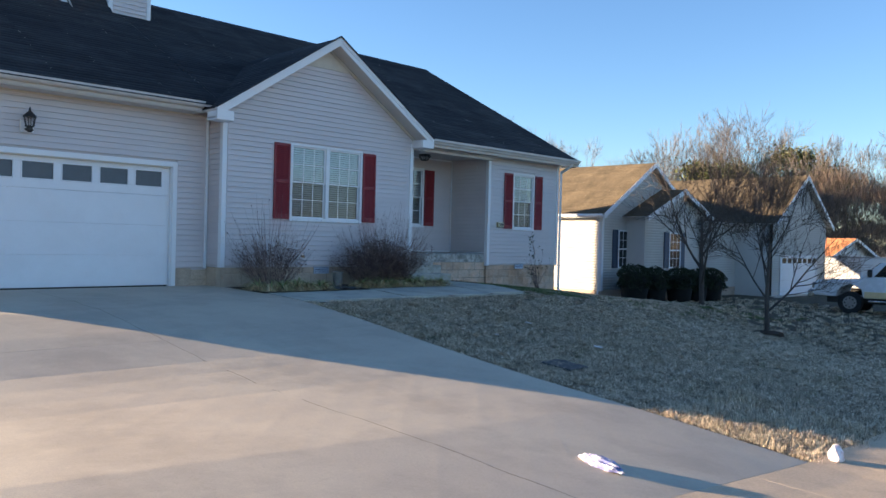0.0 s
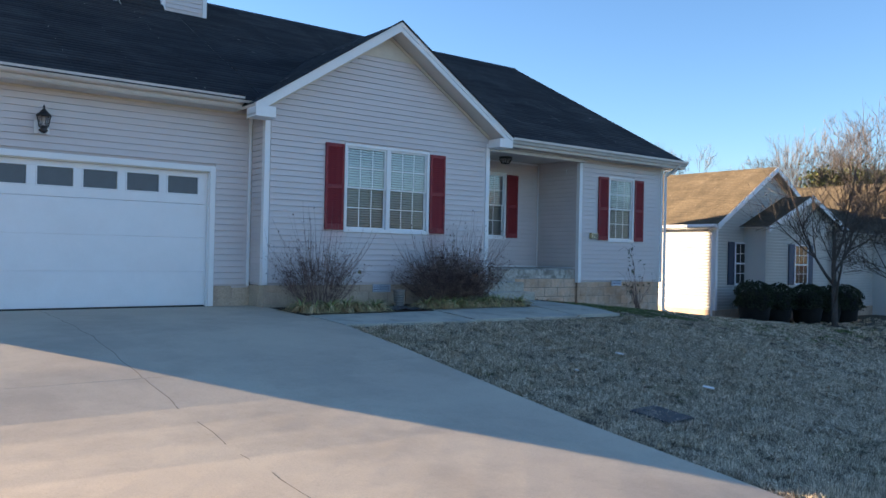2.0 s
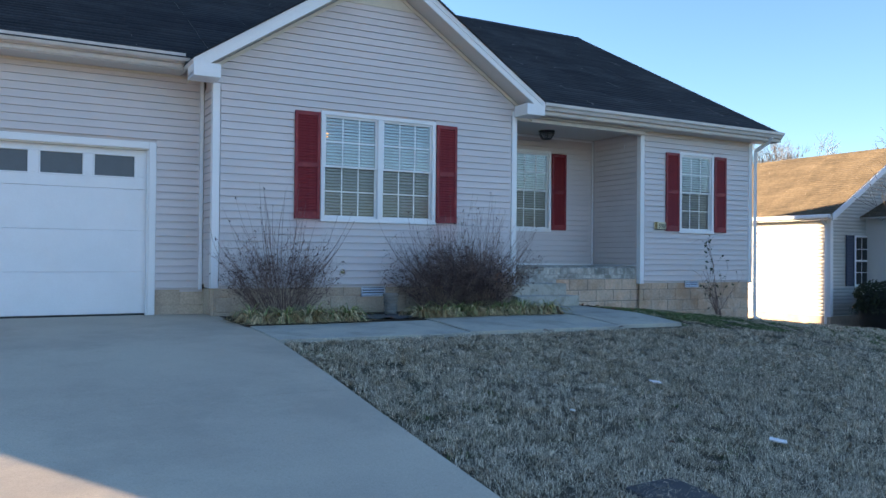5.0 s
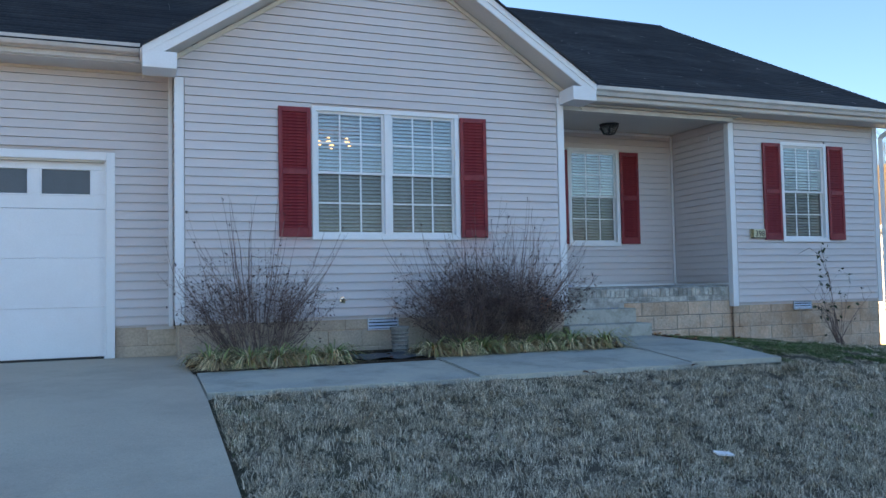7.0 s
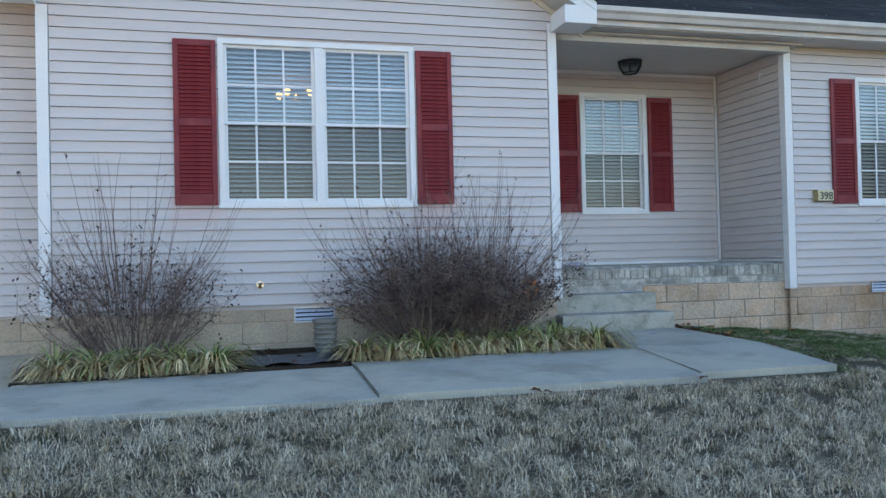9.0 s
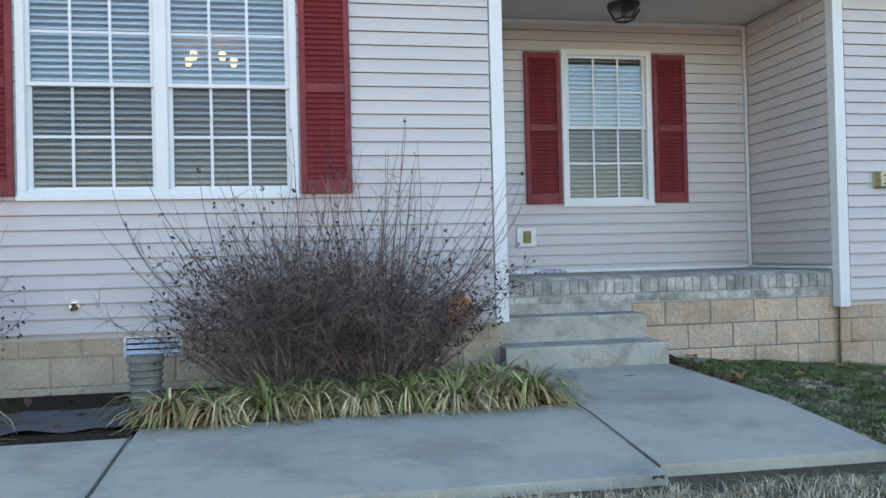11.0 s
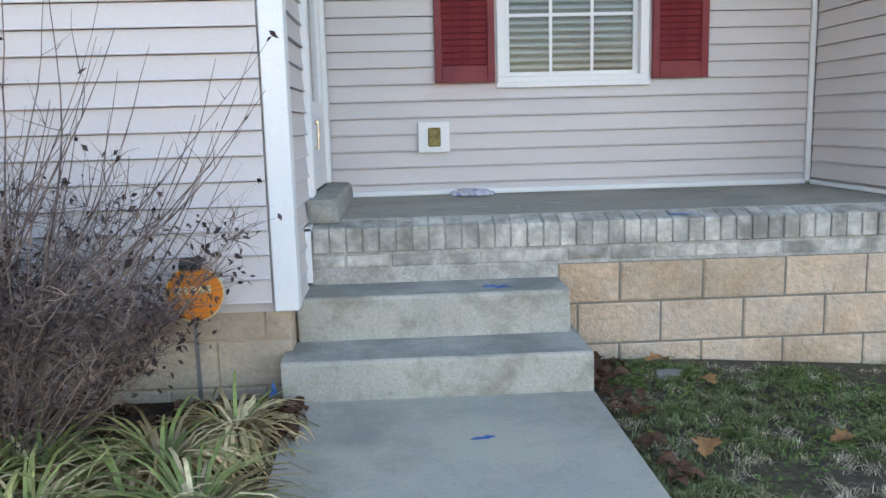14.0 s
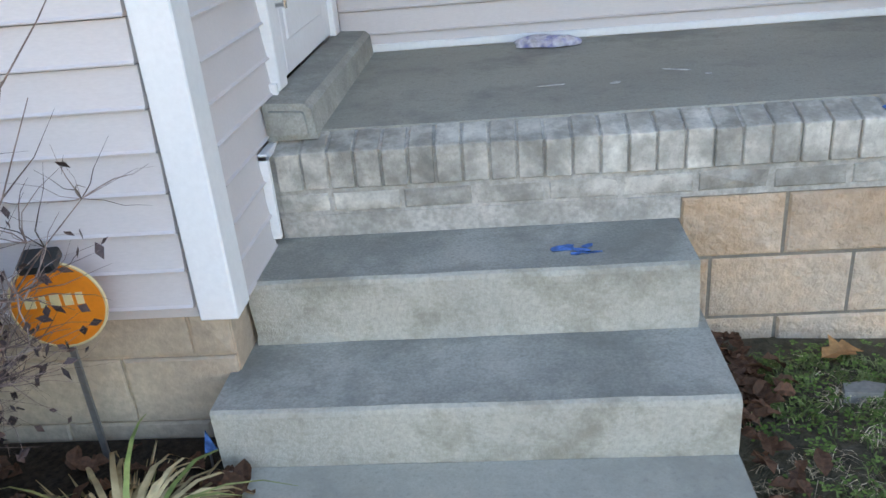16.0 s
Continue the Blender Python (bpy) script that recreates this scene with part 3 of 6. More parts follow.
siding(side_r, lambda u, o, z: (WX1 - 0.005 + o, u, z), GY + 0.09, DOOR_Y0 - 0.07, 1.06, 3.80, ((12.945, 20, 0, 1.345),))
siding(side_r, lambda u, o, z: (WX1 - 0.005 + o, u, z), DOOR_Y1 + 0.07, BY - 0.03, 1.5, 3.80)
side_p = part("porch_side_wall", box(PX + 0.02, PX + 0.14, RY + 0.15, BY, 1.06, 3.95), M_SIDING, house)
siding(side_p, lambda u, o, z: (PX - o, u, z), RY + 0.09, BY - 0.04, 1.40, 3.80)
side_e = part("end_wall", box(HX - 0.15, HX, RY + 0.15, 25.0, -0.4, 4.0), M_SIDING, house)
part("end_gable", prism([(RY, 4.0), (25.0, 4.0), (RIDGE_Y, RIDGE_Z - 0.2)], "x", HX - 0.15, HX), M_SIDING, house)
part("left_end_wall", box(0.9, 1.05, AY + 0.15, 25.0, 0.3, 4.1), M_SIDING, house)
part("left_end_gable", prism([(AY, 4.1), (25.0, 4.1), (RIDGE_Y, RIDGE_Z - 0.2)], "x", 0.9, 1.05), M_SIDING, house)
# Unseen wing added behind, sized to shade the neighbour's front corner and yard.
part("rear_wing", box(12.2, 18.0, 25.15, 30.4, -0.6, 5.4), M_SIDING, house)
part("rear_wing_peak", prism([(12.2, 5.4), (18.0, 5.4), (15.1, 8.0)], "y", 25.15, 30.4), M_SIDING, house)
for xe in (11.8, 18.4):
    part("rear_wing_roof", prism([(xe, 5.25), (15.1, 8.1), (15.1, 8.2), (xe, 5.38)], "y", 25.2, 30.75), M_SHINGLE, house)
part("back_wall", box(0.9, HX, 25.0, 25.15, -0.4, 4.05), M_SIDING, house)
# corner posts and inside corners
for x0, x1, y0, y1, z0, z1 in ((WX0 - 0.012, WX0 + 0.085, GY - 0.016, GY + 0.085, 1.065, 3.765), (WX1 - 0.085, WX1 + 0.012, GY - 0.016, GY + 0.085, 1.065, 3.85),
                               (PX - 0.012, PX + 0.085, RY - 0.016, RY + 0.085, 1.05, 3.86), (HX - 0.085, HX + 0.012, RY - 0.016, RY + 0.085, 1.05, 3.86),
                               (WX0 - 0.055, WX0 - 0.012, AY - 0.05, AY - 0.002, 1.03, 3.9), (PX - 0.04, PX - 0.012, BY - 0.04, BY - 0.012, 1.39, 3.8),
                               (0.888, 0.985, AY - 0.016, AY + 0.085, 1.0, 3.9)):
    part("corner_post", box(x0, x1, y0, y1, z0, z1, 0.004), M_WHITE, house, "white vinyl corner post")
for x0, x1, y0, y1, z0, z1 in ((WX1 + 0.02, PX - 0.03, BY - 0.02, BY, 1.372, 1.402), (PX - 0.02, PX, RY + 0.08, BY - 0.04, 1.372, 1.398), (WX1 + 0.02, PX - 0.03, BY - 0.022, BY - 0.002, 3.78, 3.82)):
    part("trim", box(x0, x1, y0, y1, z0, z1, 0.003), M_WHITE, house)
# stepped edge trim along the entry wall
for y0, y1, z0, z1 in ((12.935, 12.955, 1.10, 1.35), (12.935, 13.16, 1.335, 1.355), (13.142, 13.162, 1.345, 1.5)):
    part("trim", box(WX1 + 0.0, WX1 + 0.026, y0, y1, z0, z1, 0.002), M_WHITE, house)


# foundations
def block_run(parent, place, u0, u1, zs, w, material, shift=0.0, joint=0.010, proud=0.010, name="block"):
    """Courses of blocks between the heights zs; alternate courses are shifted by half a block."""
    for k, (z0, z1) in enumerate(zip(zs, zs[1:])):
        u = u0 - ((w / 2 if k % 2 else 0) + shift) % w
        while u < u1:
            a, b = max(u, u0) + joint / 2, min(u + w, u1) - joint / 2
            if b - a > 0.02:
                bm = bmesh.new()
                o = [random.uniform(-0.003, 0.004) for _ in range(4)]
                bev = 0.006
                ring0 = [bm.verts.new(place(p, -0.01, q)) for p, q in ((a, z0 + joint / 2), (b, z0 + joint / 2), (b, z1 - joint / 2), (a, z1 - joint / 2))]
                ring1 = [bm.verts.new(place(p, proud - 0.004, q)) for p, q in ((a, z0 + joint / 2), (b, z0 + joint / 2), (b, z1 - joint / 2), (a, z1 - joint / 2))]
                ring2 = [bm.verts.new(place(p, proud + d, q)) for (p, q), d in zip(((a + bev, z0 + joint / 2 + bev), (b - bev, z0 + joint / 2 + bev), (b - bev, z1 - joint / 2 - bev), (a + bev, z1 - joint / 2 - bev)), o)]
                for r, s in ((ring0, ring1), (ring1, ring2)):
                    for i in range(4):
                        bm.faces.new((r[i], r[(i + 1) % 4], s[(i + 1) % 4], s[i]))
                mid = bm.verts.new(place((a + b) / 2 + random.uniform(-0.03, 0.03), proud + random.uniform(0.0, 0.007), (z0 + z1) / 2))
                for i in range(4):
                    bm.faces.new((ring2[i], ring2[(i + 1) % 4], mid))
                bmesh.ops.recalc_face_normals(bm, faces=bm.faces)
                part(name, bm, material, parent)
            u += w


f1 = part("foundation", box(WX0 + 0.03, WX1 - 0.03, GY + 0.035, GY + 0.2, 0.4, 1.06), M_PARGE, house, "painted block foundation")
block_run(f1, along_x(GY + 0.035), WX0 + 0.03, WX1 - 0.03, (0.54, 0.74, 0.94, 1.075), 0.40, M_PARGE, 0.17, joint=0.008)
part("foundation", box(WX1 - 0.16, WX1 - 0.002, GY + 0.2, 12.98, 0.4, 1.058), M_PARGE, house)
f2 = part("foundation", box(GD[1] + 0.09, WX0 + 0.03, AY + 0.03, AY + 0.2, 0.4, 1.03), M_PARGE, house)
block_run(f2, along_x(AY + 0.03), GD[1] + 0.09, WX0 + 0.03, (0.60, 0.82, 1.035), 0.66, M_PARGE, joint=0.003)
part("foundation", box(WX0 + 0.02, WX0 + 0.1, GY + 0.2, AY + 0.03, 0.4, 1.05), M_PARGE, house)
part("foundation", box(0.92, GD[0] - 0.09, AY + 0.03, AY + 0.2, 0.4, 1.03), M_PARGE, house)
f3 = part("foundation", box(PX + 0.2, HX - 0.03, RY + 0.04, RY + 0.2, -0.6, 1.06), M_MORTAR, house)
block_run(f3, along_x(RY + 0.04), PX + 0.02, HX - 0.03, (-0.06, 0.145, 0.345, 0.545, 0.745, 0.945, 1.085), 0.40, M_BLOCK, 0.3, joint=0.006, proud=0.006)
part("foundation", box(HX - 0.1, HX - 0.02, RY + 0.2, 25.0, -0.8, 1.06), M_BLOCK, house)

# porch: blocks, bricks and floor
PY = 12.985
porch = empty("porch", "raised concrete porch edged with grey brick on split-face blocks", "porch", at=(13.6, 13.4, 0.7))
part("core", box(WX1 + 0.004, PX + 0.14, PY + 0.012, BY - 0.002, 0.4, 1.140), M_MORTAR, porch)
part("brick_bed", box(WX1 + 0.004, PX - 0.002, PY + 0.006, BY - 0.002, 1.140, 1.332), M_MORTAR_L, porch)
part("brick_bed", prism([(PY + 0.004, 1.330), (PY + 0.109, 1.330), (PY + 0.109, 1.362), (PY + 0.004, 1.333)], "x", WX1 + 0.004, PX - 0.002), M_MORTAR_L, porch)
part("floor", box(WX1 + 0.004, PX - 0.002, PY + 0.11, BY - 0.002, 1.345, 1.368, 0.004), M_PORCH, porch, "stained grey concrete porch floor")
block_run(porch, along_x(PY + 0.02), 13.24, PX + 0.12, (0.345, 0.545, 0.745, 0.945, 1.14), 0.40, M_BLOCK, 0.306, joint=0.011, proud=0.014)
block_run(porch, along_x(PY + 0.012), WX1 + 0.02, PX + 0.0, (1.148, 1.218), 0.205, M_BRICK, 0.05, joint=0.010, proud=0.008, name="brick")
RB = 0.076
xb = WX1 + 0.03
while xb < PX - 0.03:
    w = min(RB, PX - 0.01 - xb) - 0.007
    jz = random.uniform(-0.003, 0.003)
    bm = bmesh.new()
    add_box(bm, xb, xb + w, PY - 0.005 + random.uniform(-0.003, 0.003), PY + 0.108, 1.226, 1.337 + jz, 0.0035)
    for v in bm.verts:
        if v.co.z > 1.3 and v.co.y > PY + 0.05:
            v.co.z += 0.028
    part("brick", bm, M_BRICK, porch)
    xb += RB
part("brick_bed", box(WX1 + 0.02, 13.24, PY + 0.002, PY + 0.02, 1.079, 1.146), M_MORTAR_L, porch)
# concrete door sill along the entry
bm = prism([(WX1 + 0.004, 1.36), (WX1 + 0.150, 1.36), (WX1 + 0.142, 1.445), (WX1 + 0.125, 1.463), (WX1 + 0.004, 1.47)], "y", 13.02, 14.215)
bmesh.ops.bevel(bm, geom=[e for e in bm.edges if max(v.co.y for v in e.verts) < 13.05], offset=0.02, segments=2, affect="EDGES", clamp_overlap=True)
part("door_sill", bm, M_TREAD, porch, "rounded grey concrete sill below the door")

# steps
steps = empty("porch_steps", "two worn grey concrete porch steps with stained risers", "steps", at=(12.64, 12.6, 0.7))


def step_block(x0, x1, y0, y1, z0, z1, seed):
    bm = bmesh.new()
    n = 22
    prof = [(y1, z1), (y0 + 0.014, z1), (y0 + 0.004, z1 - 0.006), (y0, z1 - 0.018), (y0 + 0.006, z0 + 0.03), (y0 + 0.002, z0)]
    rows = []
    for i in range(n + 1):
        x = x0 + (x1 - x0) * i / n
        rows.append([bm.verts.new((x + (0.004 * math.sin(seed + z * 31) if i in (0, n) else 0), y + 0.0015 * math.sin(seed + i * 0.8) + random.uniform(-0.0008, 0.0008), z + random.uniform(-0.0005, 0.0005))) for y, z in prof])
    for a, b in zip(rows, rows[1:]):
        for k in range(len(prof) - 1):
            f = bm.faces.new((a[k], b[k], b[k + 1], a[k + 1]))
            f.material_index = 1 if k == 0 else 0
    for r in (rows[0], rows[-1]):
        back = bm.verts.new((r[0].co.x, y1, z0))
        bm.faces.new(r + [back])
    bmesh.ops.recalc_face_normals(bm, faces=bm.faces)
    ob = part("step", bm, M_STEP, steps)
    ob.data.materials.append(M_TREAD)
    return ob


step_block(12.025, 13.265, 12.395, PY + 0.01, 0.6, 0.888, 1.0)
step_block(12.062, 13.235, 12.70, PY + 0.01, 0.889, 1.078, 4.0)

# porch ceiling and beam
part("porch_ceiling", box(WX1 - 0.1, PX + 0.1, 12.70, BY, 3.825, 3.845), M_SOFFIT, house, "pale vinyl porch ceiling")
part("porch_beam", box(WX1 + 0.0, PX + 0.0, 12.78, 12.93, 3.76, 3.825, 0.004), M_GUTTER, house)


# roofs
def roof_slope(name, p_eave0, p_eave1, p_top0, p_top1, material, thick=0.05, expo=0.142, parent=None, label="", wave=0.0):
    """Shingle courses laid over one slope, each a thin wedge lying over the one below, cut into lengths of slightly uneven height."""
    e0, e1, t0, t1 = map(Vector, (p_eave0, p_eave1, p_top0, p_top1))
    length = ((t0 - e0).length + (t1 - e1).length) / 2
    n = int(length / expo)
    nor = (e1 - e0).cross(t0 - e0).normalized()
    if nor.z < 0:
        nor = -nor
    vs, fs = [], []
    for k in range(n):
        a, b = k / n, min((k + 1.12) / n, 1.0)
        w = max(1, int((e1 - e0).length / 0.9))
        for i in range(w):
            u, v = i / w, (i + 1) / w
            lift = 0.006 + random.uniform(0, 0.003)
            q = []
            for s, tt, up in ((u, a, lift), (v, a, lift), (v, b, 0.0), (u, b, 0.0)):
                lo, hi = e0.lerp(e1, s), t0.lerp(t1, s)
                q.append(lo.lerp(hi, tt) + nor * (thick + up))
            base = len(vs)
            vs += q + [q[0] - nor * 0.012, q[1] - nor * 0.012]
            fs += [(base, base + 1, base + 2, base + 3), (base + 4, base + 5, base + 1, base)]
    ob = tagged(part_mesh(name, raw_mesh(name, vs, fs), material, parent or house, label), kind="stuff")
    deck = bmesh.new()
    c = [e0, e1, t1, t0]
    lo, hi = [deck.verts.new(p) for p in c], [deck.verts.new(p + nor * (thick - 0.004)) for p in c]
    deck.faces.new(lo)
    deck.faces.new(hi[::-1])
    for i in range(4):
        deck.faces.new((lo[i], lo[(i + 1) % 4], hi[(i + 1) % 4], hi[i]))
    bmesh.ops.recalc_face_normals(deck, faces=deck.faces)
    part("roof_deck", deck, M_GUTTER, parent or house)
    return ob


LX, RX = 0.55, 18.45
for xa, xb, ya in ((LX, 7.32, ROOF_Y0), (7.32, 12.04, ROOF_Y0 + 0.3), (12.04, RX, ROOF_Y0)):
    za = EAVE - 0.05 + (ya - ROOF_Y0) * SLOPE
    roof_slope("main_roof_front", (xa, ya, za), (xb, ya, za), (xa, RIDGE_Y, RIDGE_Z - 0.05), (xb, RIDGE_Y, RIDGE_Z - 0.05), M_SHINGLE, label="weathered dark shingle roof slope", expo=0.142)
roof_slope("main_roof_back", (LX, 25.25, EAVE - 0.05), (RX, 25.25, EAVE - 0.05), (LX, RIDGE_Y, RIDGE_Z - 0.05), (RX, RIDGE_Y, RIDGE_Z - 0.05), M_SHINGLE)
part("ridge_cap", prism([(RIDGE_Y - 0.16, RIDGE_Z - 0.07), (RIDGE_Y, RIDGE_Z + 0.03), (RIDGE_Y + 0.16, RIDGE_Z - 0.07)], "x", LX, RX), M_SHINGLE, house)
GX0, GX1, GF = 6.94, 12.37, 12.19
ez = APEX_Z - (APEX_X - GX0) * GS
roof_slope("gable_roof_left", (GX0, GF, ez - 0.05), (GX0, 15.75, ez - 0.05), (APEX_X, GF, APEX_Z - 0.05), (APEX_X, 15.75, APEX_Z - 0.05), M_SHINGLE)
roof_slope("gable_roof_right", (GX1, GF, ez - 0.05), (GX1, 15.75, ez - 0.05), (APEX_X, GF, APEX_Z - 0.05), (APEX_X, 15.75, APEX_Z - 0.05), M_SHINGLE)
# rake boards, soffits, returns
for sgn, xe in ((-1, GX0), (1, GX1)):
    def rake(y0, y1, top, bot, name, m):
        pts = [(APEX_X, APEX_Z - top), (xe, ez - top), (xe, ez - bot), (APEX_X, APEX_Z - bot)]
        bm = prism(pts, "y", y0, y1)
        part(name, bm, m, house, "white rake board" if m is M_WHITE else "")
    rake(GF - 0.055, GF + 0.02, -0.034, -0.010, "shingle_edge", M_SHINGLE)
    rake(GF - 0.028, GF, -0.009, 0.075, "rake_board", M_WHITE)
    rake(GF - 0.016, GF, 0.075, 0.165, "rake_board", M_WHITE)
    rake(GF, GY - 0.02, 0.15, 0.17, "rake_soffit", M_SOFFIT)
    rake(GY - 0.035, GY - 0.005, 0.18, 0.235, "rake_trim", M_CREAM)
    x_in = xe - sgn * 0.34
    part("eave_return", box(min(xe, x_in), max(xe, x_in), GF - 0.022, GY - 0.018, ez - 0.205, ez - 0.03, 0.004), M_WHITE, house)


def gutter(x0, x1, y, z, end_left=True):
    """K-style gutter with its front lip, fascia behind and soffit below."""
    prof = [(y, z - 0.105), (y - 0.055, z - 0.105), (y - 0.075, z - 0.06), (y - 0.105, z - 0.035), (y - 0.108, z + 0.012), (y - 0.095, z + 0.014), (y - 0.093, z - 0.01), (y - 0.012, z - 0.01), (y - 0.004, z + 0.02), (y, z + 0.02)]
    part("gutter", prism(prof, "x", x0, x1), M_GUTTER, house, "weathered white aluminium gutter")
    part("fascia", box(x0, x1, y + 0.002, y + 0.022, z - 0.16, z + 0.01), M_GUTTER, house)


gutter(0.55, GX0 - 0.02, 12.66, 4.09)
part("soffit", box(0.6, GX0 - 0.01, 12.69, AY - 0.002, 3.915, 3.93), M_SOFFIT, house)
part("trim", box(0.95, WX0 - 0.06, AY - 0.03, AY - 0.001, 3.885, 3.915), M_CREAM, house)
gutter(GX1 + 0.03, RX - 0.03, 12.52, 4.02)
part("soffit", box(GX1 + 0.02, RX, 12.55, 12.80, 3.85, 3.866), M_SOFFIT, house)
part("soffit", box(PX + 0.1, RX, 12.78, RY - 0.002, 3.852, 3.866), M_SOFFIT, house)
part("trim", box(PX + 0.09, HX - 0.09, RY - 0.03, RY - 0.001, 3.825, 3.852), M_CREAM, house)
for xa, xb in ((LX - 0.02, LX), (RX, RX + 0.02)):
    for y0, y1 in ((ROOF_Y0 - 0.02, RIDGE_Y), (25.25, RIDGE_Y)):
        part("rake_board", prism([(y0, EAVE - 0.2), (y1, RIDGE_Z - 0.2), (y1, RIDGE_Z + 0.0), (y0, EAVE + 0.0)], "x", xa, xb), M_WHITE, house)
# downspout at the house's corner and at the inside corner
def downspout(pts):
    bm = bmesh.new()
    for a, b in zip(pts, pts[1:]):
        add_cyl(bm, a, b, 0.042, n=4)
    part("downspout", bm, M_WHITE, house, "white metal downspout")


downspout([(18.12, 12.47, 3.93), (18.12, 12.55, 3.84), (18.09, 12.84, 3.68), (18.09, 12.84, 0.36), (18.12, 12.62, 0.26)])
# chimney chase with a small cricket roof
chim = part("chimney", box(7.08, 8.03, 17.4, 18.5, 6.2, 8.9), M_SIDING, house, "siding-clad chimney chase on the roof")
siding(chim, along_x(17.4), 7.16, 7.95, 6.72, 8.85)
for x in (7.065, 7.955):
    part("corner_post", box(x, x + 0.09, 17.385, 17.45, 6.6, 8.9), M_WHITE, house)
part("cricket", prism([(17.2, 6.45), (18.5, 7.75), (19.6, 6.45)], "x", 6.05, 6.19), M_WHITE, house, "sunlit white gable end behind the ridge")
roof_slope("cricket_roof", (6.2, 17.15, 6.45), (7.1, 17.15, 6.45), (6.2, 18.5, 7.8), (7.1, 18.5, 7.8), M_SHINGLE)


# windows
def window(o, y, units=1, name="window"):
    """A double-hung vinyl window, with two lights if units is 2: frame, sashes, grilles, panes, blind and a dark room behind it."""
    x0, x1, z0, z1 = o
    w = part(name, box(x0, x1, y - 0.028, y + 0.012, z0, z0 + 0.055, 0.004), M_WHITE, house, "white vinyl double-hung window with grilles")
    T = 0.055
    part("frame", box(x0, x1, y - 0.022, y + 0.012, z1 - T, z1, 0.004), M_WHITE, w)
    part("sill", box(x0 - 0.008, x1 + 0.008, y - 0.034, y - 0.02, z0 - 0.012, z0 + 0.02, 0.003), M_WHITE, w)
    for xa in (x0, x1 - T):
        part("frame", box(xa, xa + T, y - 0.022, y + 0.012, z0 + T, z1 - T, 0.004), M_WHITE, w)
    for xa, xb in ((x0, x0 + T), (x1 - T, x1)):
        part("jamb", box(xa, xb, y + 0.012, y + 0.11, z0 + T, z1 - T), M_WHITE, w)
    part("jamb", box(x0, x1, y + 0.012, y + 0.11, z1 - T, z1), M_WHITE, w)
    part("jamb", box(x0, x1, y + 0.012, y + 0.11, z0, z0 + T), M_WHITE, w)
    span = (x1 - x0 - 2 * T)
    mull = 0.085
    lights = [(x0 + T, x1 - T)] if units == 1 else [(x0 + T, x0 + T + (span - mull) / 2), (x1 - T - (span - mull) / 2, x1 - T)]
    if units == 2:
        c = (x0 + x1) / 2
        part("mullion", box(c - mull / 2, c + mull / 2, y - 0.020, y + 0.1, z0 + T, z1 - T, 0.004), M_WHITE, w)
    zm = (z0 + z1) / 2
    for a, b in lights:
        for lo, hi, yy in ((zm - 0.012, z1 - T, y + 0.022), (z0 + T, zm + 0.018, y + 0.052)):
            s = 0.028
            sash = bmesh.new()
            add_box(sash, a, a + s, yy - 0.012, yy + 0.012, lo, hi, 0.002)
            add_box(sash, b - s, b, yy - 0.012, yy + 0.012, lo, hi, 0.002)
            add_box(sash, a + s, b - s, yy - 0.012, yy + 0.012, lo, lo + s, 0.002)
            add_box(sash, a + s, b - s, yy - 0.012, yy + 0.012, hi - s, hi, 0.002)
            part("sash", sash, M_WHITE, w)
            pane = part("pane", box(a + s, b - s, yy - 0.003, yy + 0.003, lo + s, hi - s), G_WINDOW if yy < y + 0.03 else G_SCREEN, w)
            pane.visible_shadow = False
            gq = 0.0
            for k in (1, 2):
                xm = a + s + (b - a - 2 * s) * k / 3
                part("grille", box(xm - 0.0095, xm + 0.0095, yy - 0.010 + gq, yy - 0.005 + gq, lo + s, hi - s), M_WHITE, w)
            zc = (lo + hi) / 2
            part("grille", box(a + s, b - s, yy - 0.0105 + gq, yy - 0.005 + gq, zc - 0.0095, zc + 0.0095), M_WHITE, w)
        # blind
        vs, fs = [], []
        z = z0 + T + 0.025
        while z < z1 - T - 0.02:
            zj = z + random.uniform(-0.001, 0.001)
            k = len(vs)
            vs += [(a + 0.012, y + 0.085, zj - 0.015), (b - 0.012, y + 0.085, zj - 0.015), (b - 0.012, y + 0.112, zj + 0.015), (a + 0.012, y + 0.112, zj + 0.015)]
            vs += [(p[0], p[1], p[2] - 0.003) for p in vs[k:k + 4]]
            fs += [(k, k + 1, k + 2, k + 3), (k + 7, k + 6, k + 5, k + 4), (k, k + 4, k + 5, k + 1), (k + 2, k + 6, k + 7, k + 3)]
            z += 0.044
        part_mesh("blind", raw_mesh("blind", vs, fs), M_BLIND, w, "white horizontal slat blind, half open")
    return w


window(GW, GY, 2)
window(PW, BY)
window(RW, RY)
# rooms behind the windows
for x0, x1, y0, y1 in ((7.45, 11.9, GY + 0.16, 16.8), (12.3, 14.9, BY + 0.16, 17.5), (15.3, 17.85, RY + 0.16, 16.5)):
    bm = bmesh.new()
    add_box(bm, x0, x1, y0, y1, 1.38, 3.82)
    bmesh.ops.delete(bm, geom=[f for f in bm.faces if f.normal.y < -0.9], context="FACES")
    bmesh.ops.reverse_faces(bm, faces=bm.faces)
    part("room", bm, M_ROOM, house, "plain painted room behind the blind")


